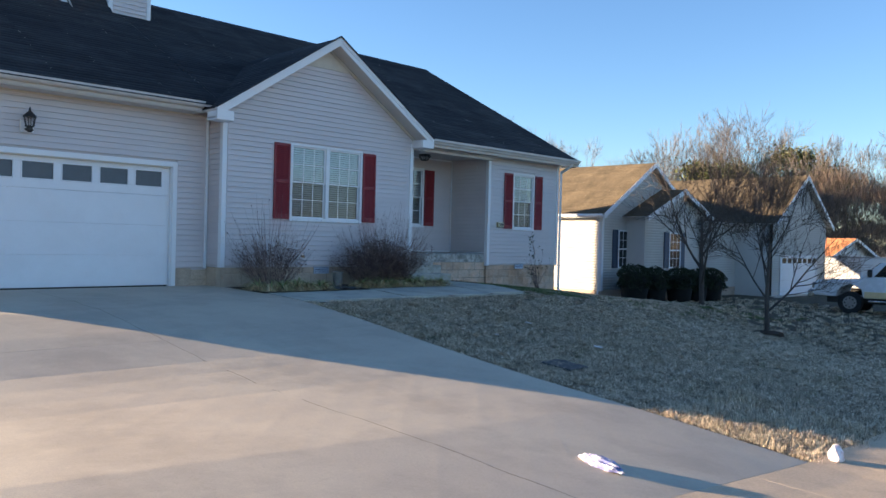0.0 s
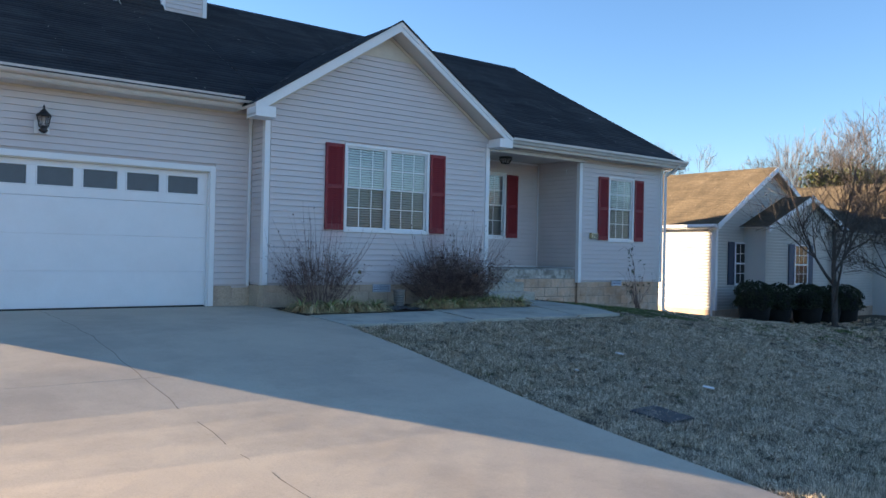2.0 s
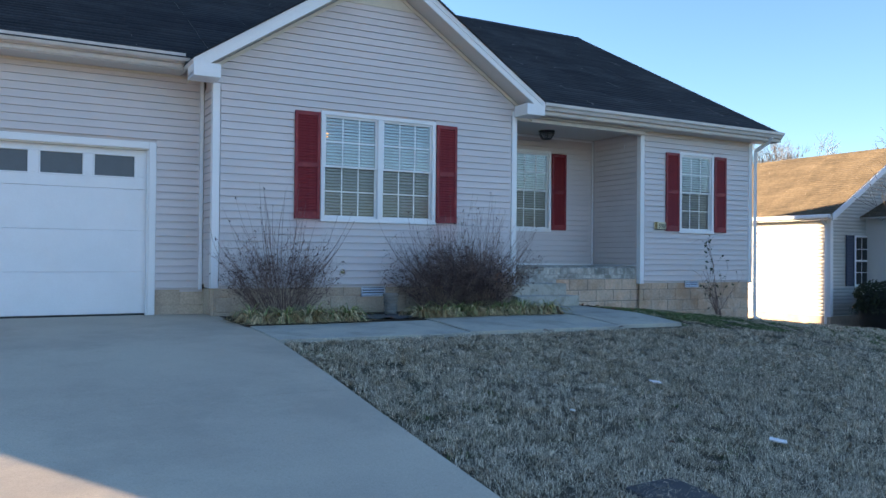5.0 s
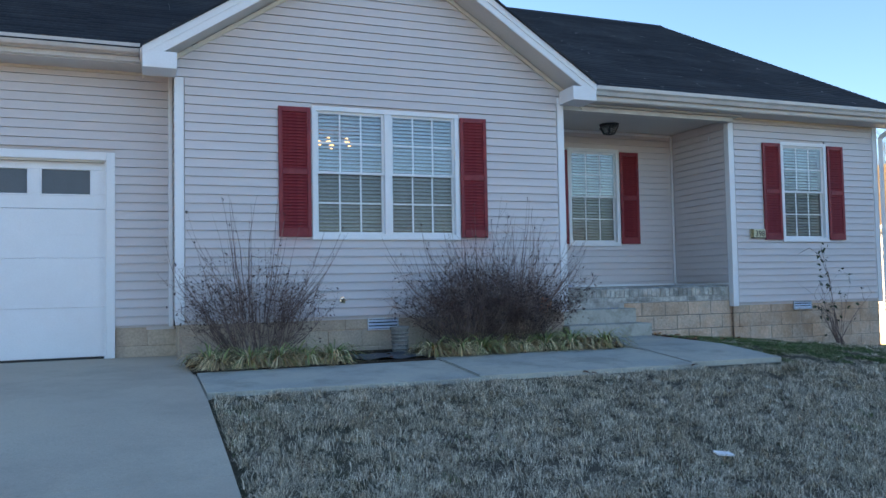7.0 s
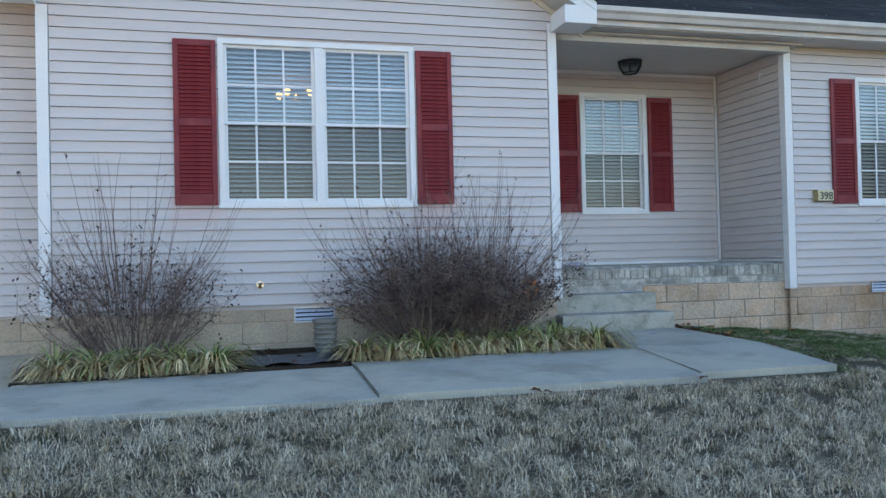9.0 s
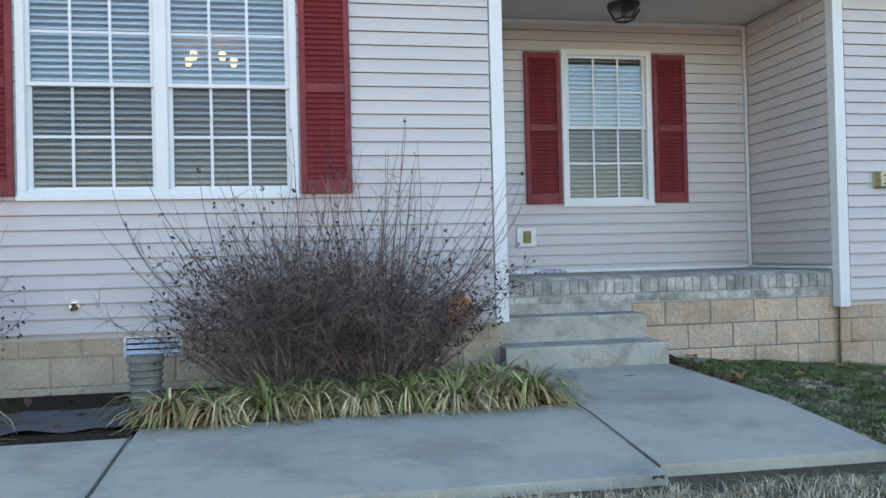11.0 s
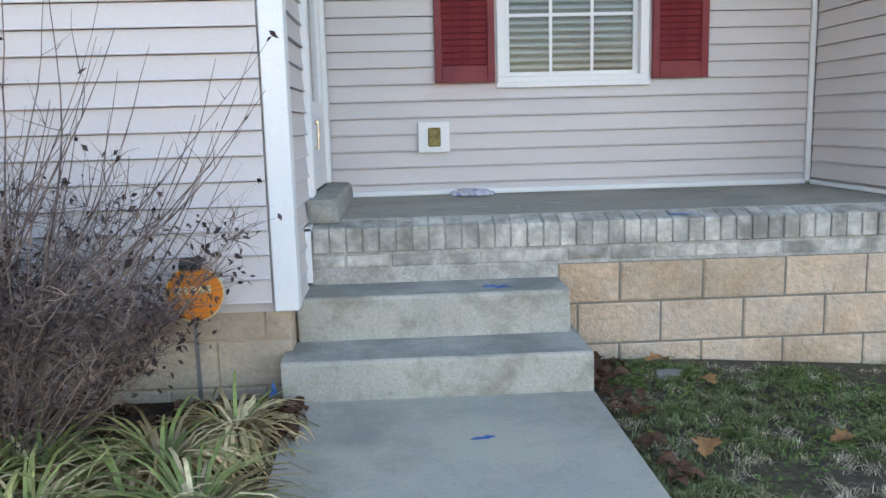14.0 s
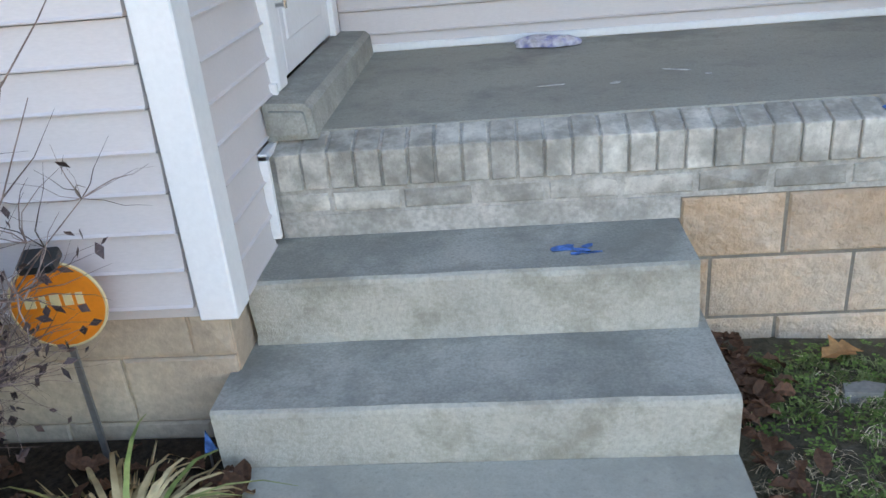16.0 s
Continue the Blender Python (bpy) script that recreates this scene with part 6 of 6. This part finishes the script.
def far_window(x0, x1, z0, z1, y, parent):
    w = part("window", box(x0, x1, y - 0.05, y - 0.02, z0, z1), M_NAVYDARK, parent, "white framed window with grilles between navy shutters")
    part("pane", box(x0 + 0.05, x1 - 0.05, y - 0.06, y - 0.052, z0 + 0.05, z1 - 0.05), M_CARGLASS, w)
    for q in ((x0, x0 + 0.06, z0, z1), (x1 - 0.06, x1, z0, z1), (x0 + 0.06, x1 - 0.06, z0, z0 + 0.06), (x0 + 0.06, x1 - 0.06, z1 - 0.06, z1), (x0 + 0.06, x1 - 0.06, (z0 + z1) / 2 - 0.03, (z0 + z1) / 2 + 0.03)):
        part("frame", box(q[0], q[1], y - 0.075, y - 0.05, q[2], q[3]), M_WHITE, w)
    for k in (1, 2):
        xm = x0 + (x1 - x0) * k / 3
        part("grille", box(xm - 0.01, xm + 0.01, y - 0.066, y - 0.06, z0 + 0.06, z1 - 0.06), M_WHITE, w)
    for f in (0.27, 0.73):
        zm = z0 + (z1 - z0) * f
        part("grille", box(x0 + 0.06, x1 - 0.06, y - 0.066, y - 0.0605, zm - 0.01, zm + 0.01), M_WHITE, w)
    for a in (x0 - 0.40, x1 + 0.02):
        s = part("shutter", box(a, a + 0.38, y - 0.055, y - 0.022, z0, z1, 0.01), M_NAVY, parent, "navy louvred shutter")
        for k in range(16):
            zz = z0 + 0.1 + (z1 - z0 - 0.2) * k / 15
            part("louvre", prism([(y - 0.057, zz + 0.03), (y - 0.055, zz + 0.03), (y - 0.055, zz - 0.02), (y - 0.07, zz - 0.02)], "x", a + 0.05, a + 0.33), M_NAVY, s)


far_window(28.02, 29.08, 0.72, 2.30, NY, nb)
# small front projection with its own gable
QX0, QX1, QY = 28.65, 34.1, 16.4
QR = (QX0 + QX1) / 2
QZ = 4.1
part("bay_wall", box(QX0, QX1, QY, NY, NZ, EZ), M_NSIDING, nb)
part("bay_peak", prism([(QX0, EZ), (QX1, EZ), (QR, QZ - 0.1)], "y", QY, QY + 0.2), M_NSIDING, nb)


def qspan(z):
    if z < EZ:
        return (QX0, QX1)
    d = (QZ - 0.15 - z) / (QZ - EZ) * (QX1 - QX0) / 2
    return (QR - max(d, 0), QR + max(d, 0))


tagged(part_mesh("siding", lap_wall(along_x(QY), QX0, QX1, NZ + 0.45, QZ - 0.2, span=qspan), M_NSIDING, nb), kind="stuff")
part("foundation", box(QX0 - 0.02, QX1 + 0.02, QY - 0.03, NY, NZ - 0.5, NZ + 0.42), M_PARGE, nb)
for xe in (QX0 - 0.3, QX1 + 0.3):
    roof_slope("bay_roof", (xe, QY - 0.3, EZ - 0.12), (xe, NY + 2.6, EZ - 0.12), (QR, QY - 0.3, QZ), (QR, NY + 2.6, QZ), M_SHINGLE_TAN, parent=nb)
rakes(QX0 - 0.3, QX1 + 0.3, QR, EZ - 0.12, QZ, QY - 0.3, nb)
far_window(30.55, 31.52, 0.74, 2.27, QY, nb)
# connecting wing and garage gable
roof_slope("wing_roof", (33.0, 16.0, EZ - 0.14), (39.6, 16.0, EZ - 0.14), (33.0, 23.0, EZ + 1.95), (39.6, 23.0, EZ + 1.95), M_SHINGLE_TAN, parent=nb, label="shaded dark shingle wing roof")
part("wing_wall", box(33.1, 37.2, 16.4, 16.6, NZ - 0.3, EZ), M_NSIDING, nb)
tagged(part_mesh("siding", lap_wall(along_x(16.4), 33.1, 37.2, NZ + 0.45, EZ - 0.1), M_NSIDING, nb), kind="stuff")
part("foundation", box(33.1, 37.2, 16.36, 16.5, NZ - 0.6, NZ + 0.42), M_PARGE, nb)
KX0, KX1, KY = 36.95, 43.65, 14.6
KR, KZ = (KX0 + KX1) / 2, 5.3
part("garage_wall", box(KX0, KX1, KY, KY + 0.2, NZ - 0.4, EZ), M_NSIDING, nb)
part("garage_side", box(KX0, KX0 + 0.2, KY, 17, NZ - 0.4, EZ), M_NSIDING, nb)
part("garage_peak", prism([(KX0, EZ), (KX1, EZ), (KR, KZ - 0.2)], "y", KY, KY + 0.2), M_NSIDING, nb)


def kspan(z):
    if z < EZ:
        return (KX0, KX1)
    d = (KZ - 0.25 - z) / (KZ - EZ) * (KX1 - KX0) / 2
    return (KR - max(d, 0), KR + max(d, 0))


tagged(part_mesh("siding", lap_wall(along_x(KY), KX0, KX1, NZ - 0.1, KZ - 0.3, span=kspan), M_NSIDING, nb), kind="stuff")
roof_slope("garage_roof", (KX0 - 0.3, KY - 0.3, EZ - 0.1), (KX0 - 0.3, 27, EZ - 0.1), (KR, KY - 0.3, KZ), (KR, 27, KZ), M_SHINGLE_TAN, parent=nb, label="sunlit brown garage roof")
roof_slope("garage_roof", (KX1 + 0.3, KY - 0.3, EZ - 0.1), (KX1 + 0.3, 27, EZ - 0.1), (KR, KY - 0.3, KZ), (KR, 27, KZ), M_SHINGLE_TAN, parent=nb)
rakes(KX0 - 0.3, KX1 + 0.3, KR, EZ - 0.1, KZ, KY - 0.3, nb)
kd = part("garage_door", box(37.8, 42.4, KY - 0.06, KY - 0.03, NZ - 0.3, 1.40), M_DOOR, nb, "white sectional garage door")
for k in range(1, 4):
    part("panel_groove", box(37.8, 42.4, KY - 0.066, KY - 0.061, NZ - 0.3 + k * 0.54, NZ - 0.29 + k * 0.54), M_GUTTER, kd)
for k in range(7):
    part("pane", box(38.0 + k * 0.63, 38.45 + k * 0.63, KY - 0.068, KY - 0.062, 1.0, 1.24), M_CARGLASS, kd)

# far orange-roofed house
OX, OY = 58.1, 18.0
oh = empty("far_house", "small white house with a sunlit rust-orange roof", "house", at=(OX, OY, -1))
part("wall", box(OX - 4.4, OX + 4.4, OY, OY + 8, -2.5, 1.3), M_NSIDING, oh)
part("peak", prism([(OX - 4.4, 1.3), (OX + 4.4, 1.3), (OX, 2.4)], "y", OY, OY + 0.2), M_NSIDING, oh)
for xe in (OX - 4.8, OX + 4.8):
    roof_slope("roof", (xe, OY - 0.4, 1.22), (xe, OY + 8.4, 1.22), (OX, OY - 0.4, 2.5), (OX, OY + 8.4, 2.5), M_ORANGE_ROOF, parent=oh, expo=0.3)
rakes(OX - 4.8, OX + 4.8, OX, 1.22, 2.5, OY - 0.4, oh)
for a in (OX + 0.6, OX + 1.5):
    w = part("window", box(a, a + 0.7, OY - 0.06, OY - 0.01, -0.9, -0.2), M_CARGLASS, oh)
    part("frame", box(a - 0.06, a + 0.76, OY - 0.1, OY - 0.06, -0.2, -0.13), M_WHITE, w)


# ---- vehicles ----
def pickup(x, y, z):
    """A heavy four-door pickup, its nose towards the house."""
    t = empty("pickup_truck", "white heavy-duty pickup truck with tan lower panels", "truck", at=(x, y, z))

    def P(name, bm, m, label="", parent=None, smooth=False):
        bm.transform(pose(x, y, z, 0, 0, -86))
        return part(name, bm, m, parent or t, label, smooth)

    side = [(0.0, 0.62), (0.04, 1.02), (0.12, 1.16), (1.55, 1.26), (2.25, 1.86), (2.5, 1.93), (4.1, 1.93), (4.4, 1.34), (6.35, 1.32), (6.38, 0.68), (5.75, 0.68), (5.70, 0.95), (5.35, 1.12), (4.95, 0.95), (4.88, 0.62), (1.72, 0.58), (1.64, 0.90), (1.28, 1.08), (0.90, 0.92), (0.80, 0.60)]
    bm = prism(side, "y", -0.95, 0.95)
    bmesh.ops.bevel(bm, geom=[e for e in bm.edges if abs(e.verts[0].co.y) == abs(e.verts[1].co.y) and e.verts[0].co.y == e.verts[1].co.y], offset=0.05, segments=2, affect="EDGES", clamp_overlap=True)
    P("body", bm, M_CAR, "glossy white body")
    for s in (-0.955, 0.945):
        P("side_window", prism([(2.05, 1.36), (2.42, 1.80), (3.05, 1.82), (3.05, 1.36)], "y", s, s + 0.01), M_CARGLASS)
        P("side_window", prism([(3.15, 1.36), (3.15, 1.82), (4.0, 1.80), (4.15, 1.36)], "y", s, s + 0.01), M_CARGLASS)
        P("lower_trim", box(1.75, 4.85, s - 0.012, s + 0.022, 0.60, 0.82, 0.005), M_BEIGE, "tan two-tone lower panel")
        P("side_step", box(1.9, 4.6, s - 0.10, s + 0.09, 0.46, 0.52, 0.015), M_CHROME)
        P("door_seam", box(3.09, 3.105, s - 0.003, s + 0.012, 0.7, 1.36), M_NAVYDARK)
        P("door_handle", box(2.85, 3.02, s - 0.03, s + 0.03, 1.16, 1.20, 0.006), M_CHROME)
    P("windscreen", prism([(1.62, 1.31), (2.22, 1.83), (2.20, 1.87), (1.58, 1.31)], "y", -0.78, 0.78), M_CARGLASS)
    P("bumper", box(-0.16, 0.06, -0.94, 0.94, 0.52, 0.80, 0.04), M_CHROME, "chrome front bumper")
    P("grille", box(-0.03, 0.06, -0.55, 0.55, 0.82, 1.10, 0.02), M_STEEL)
    for s in (-0.78, 0.78):
        P("headlight", box(-0.02, 0.16, s - 0.15, s + 0.15, 0.86, 1.08, 0.03), M_CHROME, "clear headlight")
        P("mirror", box(1.85, 2.0, s * 1.22 - 0.09, s * 1.22 + 0.09, 1.34, 1.62, 0.03), M_BLACK)
    for wx in (1.28, 5.34):
        for s in (-0.93, 0.70):
            w = P("wheel", cyl((wx, s, 0.40), (wx, s + 0.24, 0.40), 0.40, n=28), M_TYRE, "black tyre on a silver rim")
            f = s - 0.012 if s < 0 else s + 0.24
            P("rim", cyl((wx, f, 0.40), (wx, f + 0.012, 0.40), 0.23, n=24), M_STEEL, parent=w)
            for k in range(8):
                a = 2 * math.pi * k / 8
                P("rim_hole", cyl((wx + 0.16 * math.cos(a), f - 0.004, 0.40 + 0.16 * math.sin(a)), (wx + 0.16 * math.cos(a), f + 0.002, 0.40 + 0.16 * math.sin(a)), 0.03, n=8), M_BLACK, parent=w)
    P("chassis", box(0.4, 6.2, -0.5, 0.5, 0.36, 0.62), M_BLACK)
    return t


pickup(31.3, 10.4, -0.585)
tr = empty("cargo_trailer", "grey enclosed cargo trailer parked behind the truck", "trailer", at=(46.5, 15.0, -1))
part("box_body", box(46.2, 51.8, 13.6, 15.8, -0.35, 1.32, 0.06), M_TRAILER, tr)
part("roof_rail", box(46.18, 51.82, 13.58, 15.82, 1.30, 1.36, 0.02), M_STEEL, tr)
for wx in (48.5, 49.4):
    part("wheel", cyl((wx, 13.5, -0.62), (wx, 13.75, -0.62), 0.34, n=20), M_TYRE, tr)
part("drawbar", box(44.9, 46.2, 14.6, 14.8, -0.6, -0.45), M_STEEL, tr)
# Not a trailer part: a near-black block that paints the shade underneath.
part("skid", box(46.5, 51.5, 13.7, 15.7, -0.98, -0.35), M_NAVYDARK, tr)
nd = tagged(part_mesh("neighbour_driveway", raw_mesh("neighbour_driveway", [(36.5, 2, g(36.5, 2) + 0.0), (48, 2, g(48, 2) + 0.0), (48, 14.6, g(48, 14.6) + 0.02), (36.5, 14.6, g(36.5, 14.6) + 0.02)], [(0, 1, 2, 3)]), M_CONC), "grey concrete driveway of the neighbour", "driveway", kind="structure")


# ---- hedges and trees ----
def hedge_ball(x, y, rx, ry, h, n, seed, size=0.035):
    random.seed(seed)
    z0 = g(x, y) - 0.05
    th = empty("boxwood_hedge", "dark clipped boxwood shrub below the neighbour's windows", "hedge", "boxwoods by the neighbour's front", at=(x, y, z0))
    vs, fs, pts = [], [], []
    for i in range(n):
        a, u = rnd(0, 2 * math.pi), rnd(-0.2, 1)
        r = math.sqrt(max(1 - max(u, 0) ** 4, 0)) * (0.9 + 0.30 * noise.noise(Vector((math.cos(a) * 2, math.sin(a) * 2, u * 3 + seed)))) * rnd(0.82, 1.03)
        pts.append(Vector((x + math.cos(a) * r * rx, y + math.sin(a) * r * ry, z0 + (u * 0.5 + 0.5) * h + 0.16 * noise.noise(Vector((math.cos(a) * 3, math.sin(a) * 3, seed))))))
    leaf_quads(pts, size, vs, fs)
    tagged(part_mesh("foliage", raw_mesh("foliage", vs, fs), M_HEDGE, th), kind="stuff")
    # Near-black body within the leaves: its colour puts in the interior's shade.
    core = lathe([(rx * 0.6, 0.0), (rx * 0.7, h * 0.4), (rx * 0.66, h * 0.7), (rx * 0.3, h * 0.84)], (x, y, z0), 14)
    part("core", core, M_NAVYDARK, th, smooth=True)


for i, (x, y, rx, h) in enumerate(((27.15, 15.9, 0.78, 1.42), (28.3, 15.75, 0.76, 1.36), (29.6, 15.3, 0.74, 1.38), (30.55, 15.1, 0.72, 1.30), (31.4, 14.9, 0.75, 1.34))):
    hedge_ball(x, y, rx, 0.7, h, 5200, 40 + i)


def bare_tree(name, seed, height, trunk_r, first, depth, label, category, group, material, forks=(2, 4), angle=0.6, sides=5, arch=0.0, leaders=1, min_r=0.004, upright=0.15, twigs=3):
    """A leafless tree: a tapered trunk that forks again and again into ever finer limbs."""
    rs2 = random.Random(seed)
    th = tagged(new(name), label, category, group)
    levels = [[] for _ in range(depth + 1)]

    def grow(p, d, length, r, level):
        n = 5 if level < 2 else 4
        line, q, v = [(p.copy(), r)], p.copy(), d.copy()
        for i in range(n):
            v = (v + Vector((rs2.uniform(-1, 1), rs2.uniform(-1, 1), rs2.uniform(-0.6, 0.8))) * (0.06 + 0.02 * level) + Vector((0, 0, upright if level else 0.05)) * 0.4 - Vector((0, 0, arch * level * 0.06))).normalized()
            q = q + v * (length / n)
            line.append((q.copy(), max(r * (1 - 0.55 * (i + 1) / n), min_r * 0.6)))
        levels[level].append(line)
        if level >= depth:
            return
        kids = rs2.randint(*forks) + (twigs if level == depth - 1 else 0)
        for k in range(kids):
            f = rs2.uniform(0.35, 1.0) if level else first + (1 - first) * (k + rs2.uniform(0.0, 0.6)) / kids
            j = min(int(f * n), n - 1)
            b = line[j][0].lerp(line[j + 1][0], f * n - j)
            a = rs2.uniform(0, 2 * math.pi)
            perp = v.cross(Vector((math.cos(a), math.sin(a), 0.2))).normalized()
            nd_ = (v * math.cos(angle) + perp * math.sin(angle) * rs2.uniform(0.7, 1.25)).normalized()
            grow(b, nd_, length * rs2.uniform(0.48, 0.74), max(line[j][1] * rs2.uniform(0.45, 0.66), min_r), level + 1)
        if level:
            grow(q, v, length * 0.6, max(line[-1][1], min_r), level + 1)

    for k in range(leaders):
        d = Vector((rs2.uniform(-0.25, 0.25), rs2.uniform(-0.25, 0.25), 1)) if leaders > 1 else Vector((rs2.uniform(-0.05, 0.05), rs2.uniform(-0.05, 0.05), 1))
        grow(Vector((0, 0, -0.1)), d.normalized(), height * 0.62, trunk_r, 0)
    vs, fs = tubes(levels[0], 8)
    part_mesh("trunk", raw_mesh("trunk", vs, fs), material, th)
    vs, fs = tubes([l_ for lv in levels[1:3] for l_ in lv], sides)
    part_mesh("limb_framework", raw_mesh("limb_framework", vs, fs), material, th)
    vs, fs = tubes([l_ for lv in levels[3:] for l_ in lv], 3)
    if vs:
        tagged(part_mesh("twig_haze", raw_mesh("twig_haze", vs, fs), material, th), kind="stuff")
    return th


t2 = bare_tree("young_tree", 71, 3.9, 0.075, 0.22, 4, "young leafless yard tree with fine spreading branches", "tree", "young trees before the neighbour's house", M_BARK, (5, 7), 0.80, min_r=0.0055, upright=0.2, twigs=1)
t2.matrix_basis = pose(20.3, 7.75, g(20.3, 7.75), 0, 0, 40)
t1 = bare_tree("young_tree", 77, 5.6, 0.11, 0.24, 4, "young leafless yard tree with ascending branches", "tree", "young trees before the neighbour's house", M_BARK, (5, 7), 0.85, min_r=0.007, upright=0.16, twigs=0)
t1.matrix_basis = pose(28.2, 13.6, g(28.2, 13.6), 0, 0, 10)
for x, y in ((20.3, 7.75), (28.2, 13.6)):
    thing("mulch_ring", lathe([(0.42, -0.05), (0.38, 0.03), (0.12, 0.07)], (x, y, g(x, y)), 20), M_MULCH, "dark mulch mound round the young tree", "mulch", "mulch rings")

wood = [bare_tree("woodland_tree", 80 + i, h, 0.24, 0.35, 5, "tall leafless woodland tree in low sun", "tree", "bare woodland trees", M_BARK_FAR, (2, 4), 0.62, sides=4, leaders=ld, min_r=0.016, upright=0.10, twigs=1) for i, (h, ld) in enumerate(((13, 1), (11, 2), (15, 1), (12, 2)))]
rw = random.Random(9)
placed = [False] * 4
def plant(x, y, k, s, z=None):
    zz = 0.0 if z is None else z
    m = pose(x, y, zz, 0, 0, rw.uniform(0, 360)) @ Matrix.Diagonal((1, 1, 1, 1))
    if not placed[k]:
        wood[k].scale = (s, s, s)
        wood[k].location, wood[k].rotation_euler = (x, y, zz), (0, 0, rw.uniform(0, 6))
        placed[k] = True
    else:
        c = copy_thing(wood[k], m)
        c.scale = (s, s, s)
        c.location, c.rotation_euler = (x, y, zz), (0, 0, rw.uniform(0, 6))


for i in range(25):
    a = radians(rw.uniform(9, 44))
    d = rw.uniform(74, 104)
    plant(d * math.cos(a), d * math.sin(a), i % 4, rw.uniform(0.58, 0.95), -1.0 + d * 0.012)


def leafy_tree(name, x, y, z, h, r, n, size, material, label, seed, conifer=False):
    random.seed(seed)
    th = empty(name, label, "tree", at=(x, y, z))
    vs, fs = tubes([[(Vector((x, y, z - 0.3)), 0.22), (Vector((x + 0.2, y, z + h * 0.5)), 0.15), (Vector((x + 0.1, y + 0.1, z + h * 0.9)), 0.05)]], 7)
    part_mesh("trunk", raw_mesh("trunk", vs, fs), M_BARK, th)
    pts = []
    clumps = [(rnd(-1, 1), rnd(-1, 1), rnd(0.25, 1.0)) for _ in range(26)]
    for i in range(n):
        cx, cy, cz = clumps[i % 26]
        wdt = r * (1.15 - cz * 0.75) if conifer else r * math.sqrt(max(1 - (cz - 0.55) ** 2 * 2.6, 0.1))
        pts.append(Vector((x + cx * wdt * 0.75 + random.gauss(0, r * 0.17), y + cy * wdt * 0.75 + random.gauss(0, r * 0.17), z + h * cz + random.gauss(0, h * 0.045))))
    v2, f2 = [], []
    if conifer:
        leaf_quads(pts, size, v2, f2)
    else:
        for p in pts:
            up = Vector((random.gauss(0, 0.45), random.gauss(0, 0.45), 1)).normalized() * rnd(0.25, 0.7)
            sd = up.cross(Vector((rnd(-1, 1), rnd(-1, 1), 0.1))).normalized() * 0.016
            k = len(v2)
            v2 += [p - up - sd, p - up + sd, p + up + sd * 0.3, p + up - sd * 0.3]
            f2.append((k, k + 1, k + 2, k + 3))
    tagged(part_mesh("crown", raw_mesh("crown", v2, f2), material, th), kind="stuff")


for i, (ang, d, h, r, m) in enumerate(((26.5, 66, 8.2, 3.4, M_PINE), (24.0, 70, 9.0, 4.0, M_PINE), (21.0, 82, 11.0, 4.6, M_PINE), (18.5, 84, 10.4, 5.0, M_PINE), (23.0, 76, 5.0, 4.6, M_BROWNLEAF), (20.6, 74, 6.6, 4.8, M_BROWNLEAF), (17.8, 76, 8.4, 5.0, M_BROWNLEAF), (15.0, 78, 8.0, 5.2, M_BROWNLEAF), (12.5, 76, 8.2, 5.0, M_BROWNLEAF), (28.5, 80, 6.0, 4.5, M_BROWNLEAF), (32, 85, 6.0, 5.0, M_BROWNLEAF), (36, 85, 6.0, 5.0, M_BROWNLEAF))):
    leafy_tree("evergreen_tree" if m is M_PINE else "oak_tree", d * math.cos(radians(ang)), d * math.sin(radians(ang)), -0.4, h, r, 9000 if m is M_PINE else 5200, 0.15 if m is M_PINE else 0.10, m, "dark olive evergreen at the wood's edge" if m is M_PINE else "brown leafless oak thicket at the wood's edge", 200 + i, conifer=m is M_PINE)

# unseen woods added across the street and behind, closing the place and darkening reflections
rb = np.random.RandomState(4)
n = 60000
ang = rb.uniform(radians(150), radians(365), n)
dist = rb.uniform(52, 62, n)
hh = rb.uniform(0, 1, n) ** 0.8 * (5.0 + 2.2 * np.sin(ang * 23) + 1.6 * np.sin(ang * 61 + 1))
pp = np.stack([dist * np.cos(ang), dist * np.sin(ang), hh - 0.8], -1)
v3, f3_ = [], []
random.seed(99)
leaf_quads([Vector(p) for p in pp], 0.24, v3, f3_)
tagged(part_mesh("far_woods", raw_mesh("far_woods", v3, f3_), M_BROWNLEAF), "unseen brown winter woods added across the street for window reflections", "woods", kind="stuff")
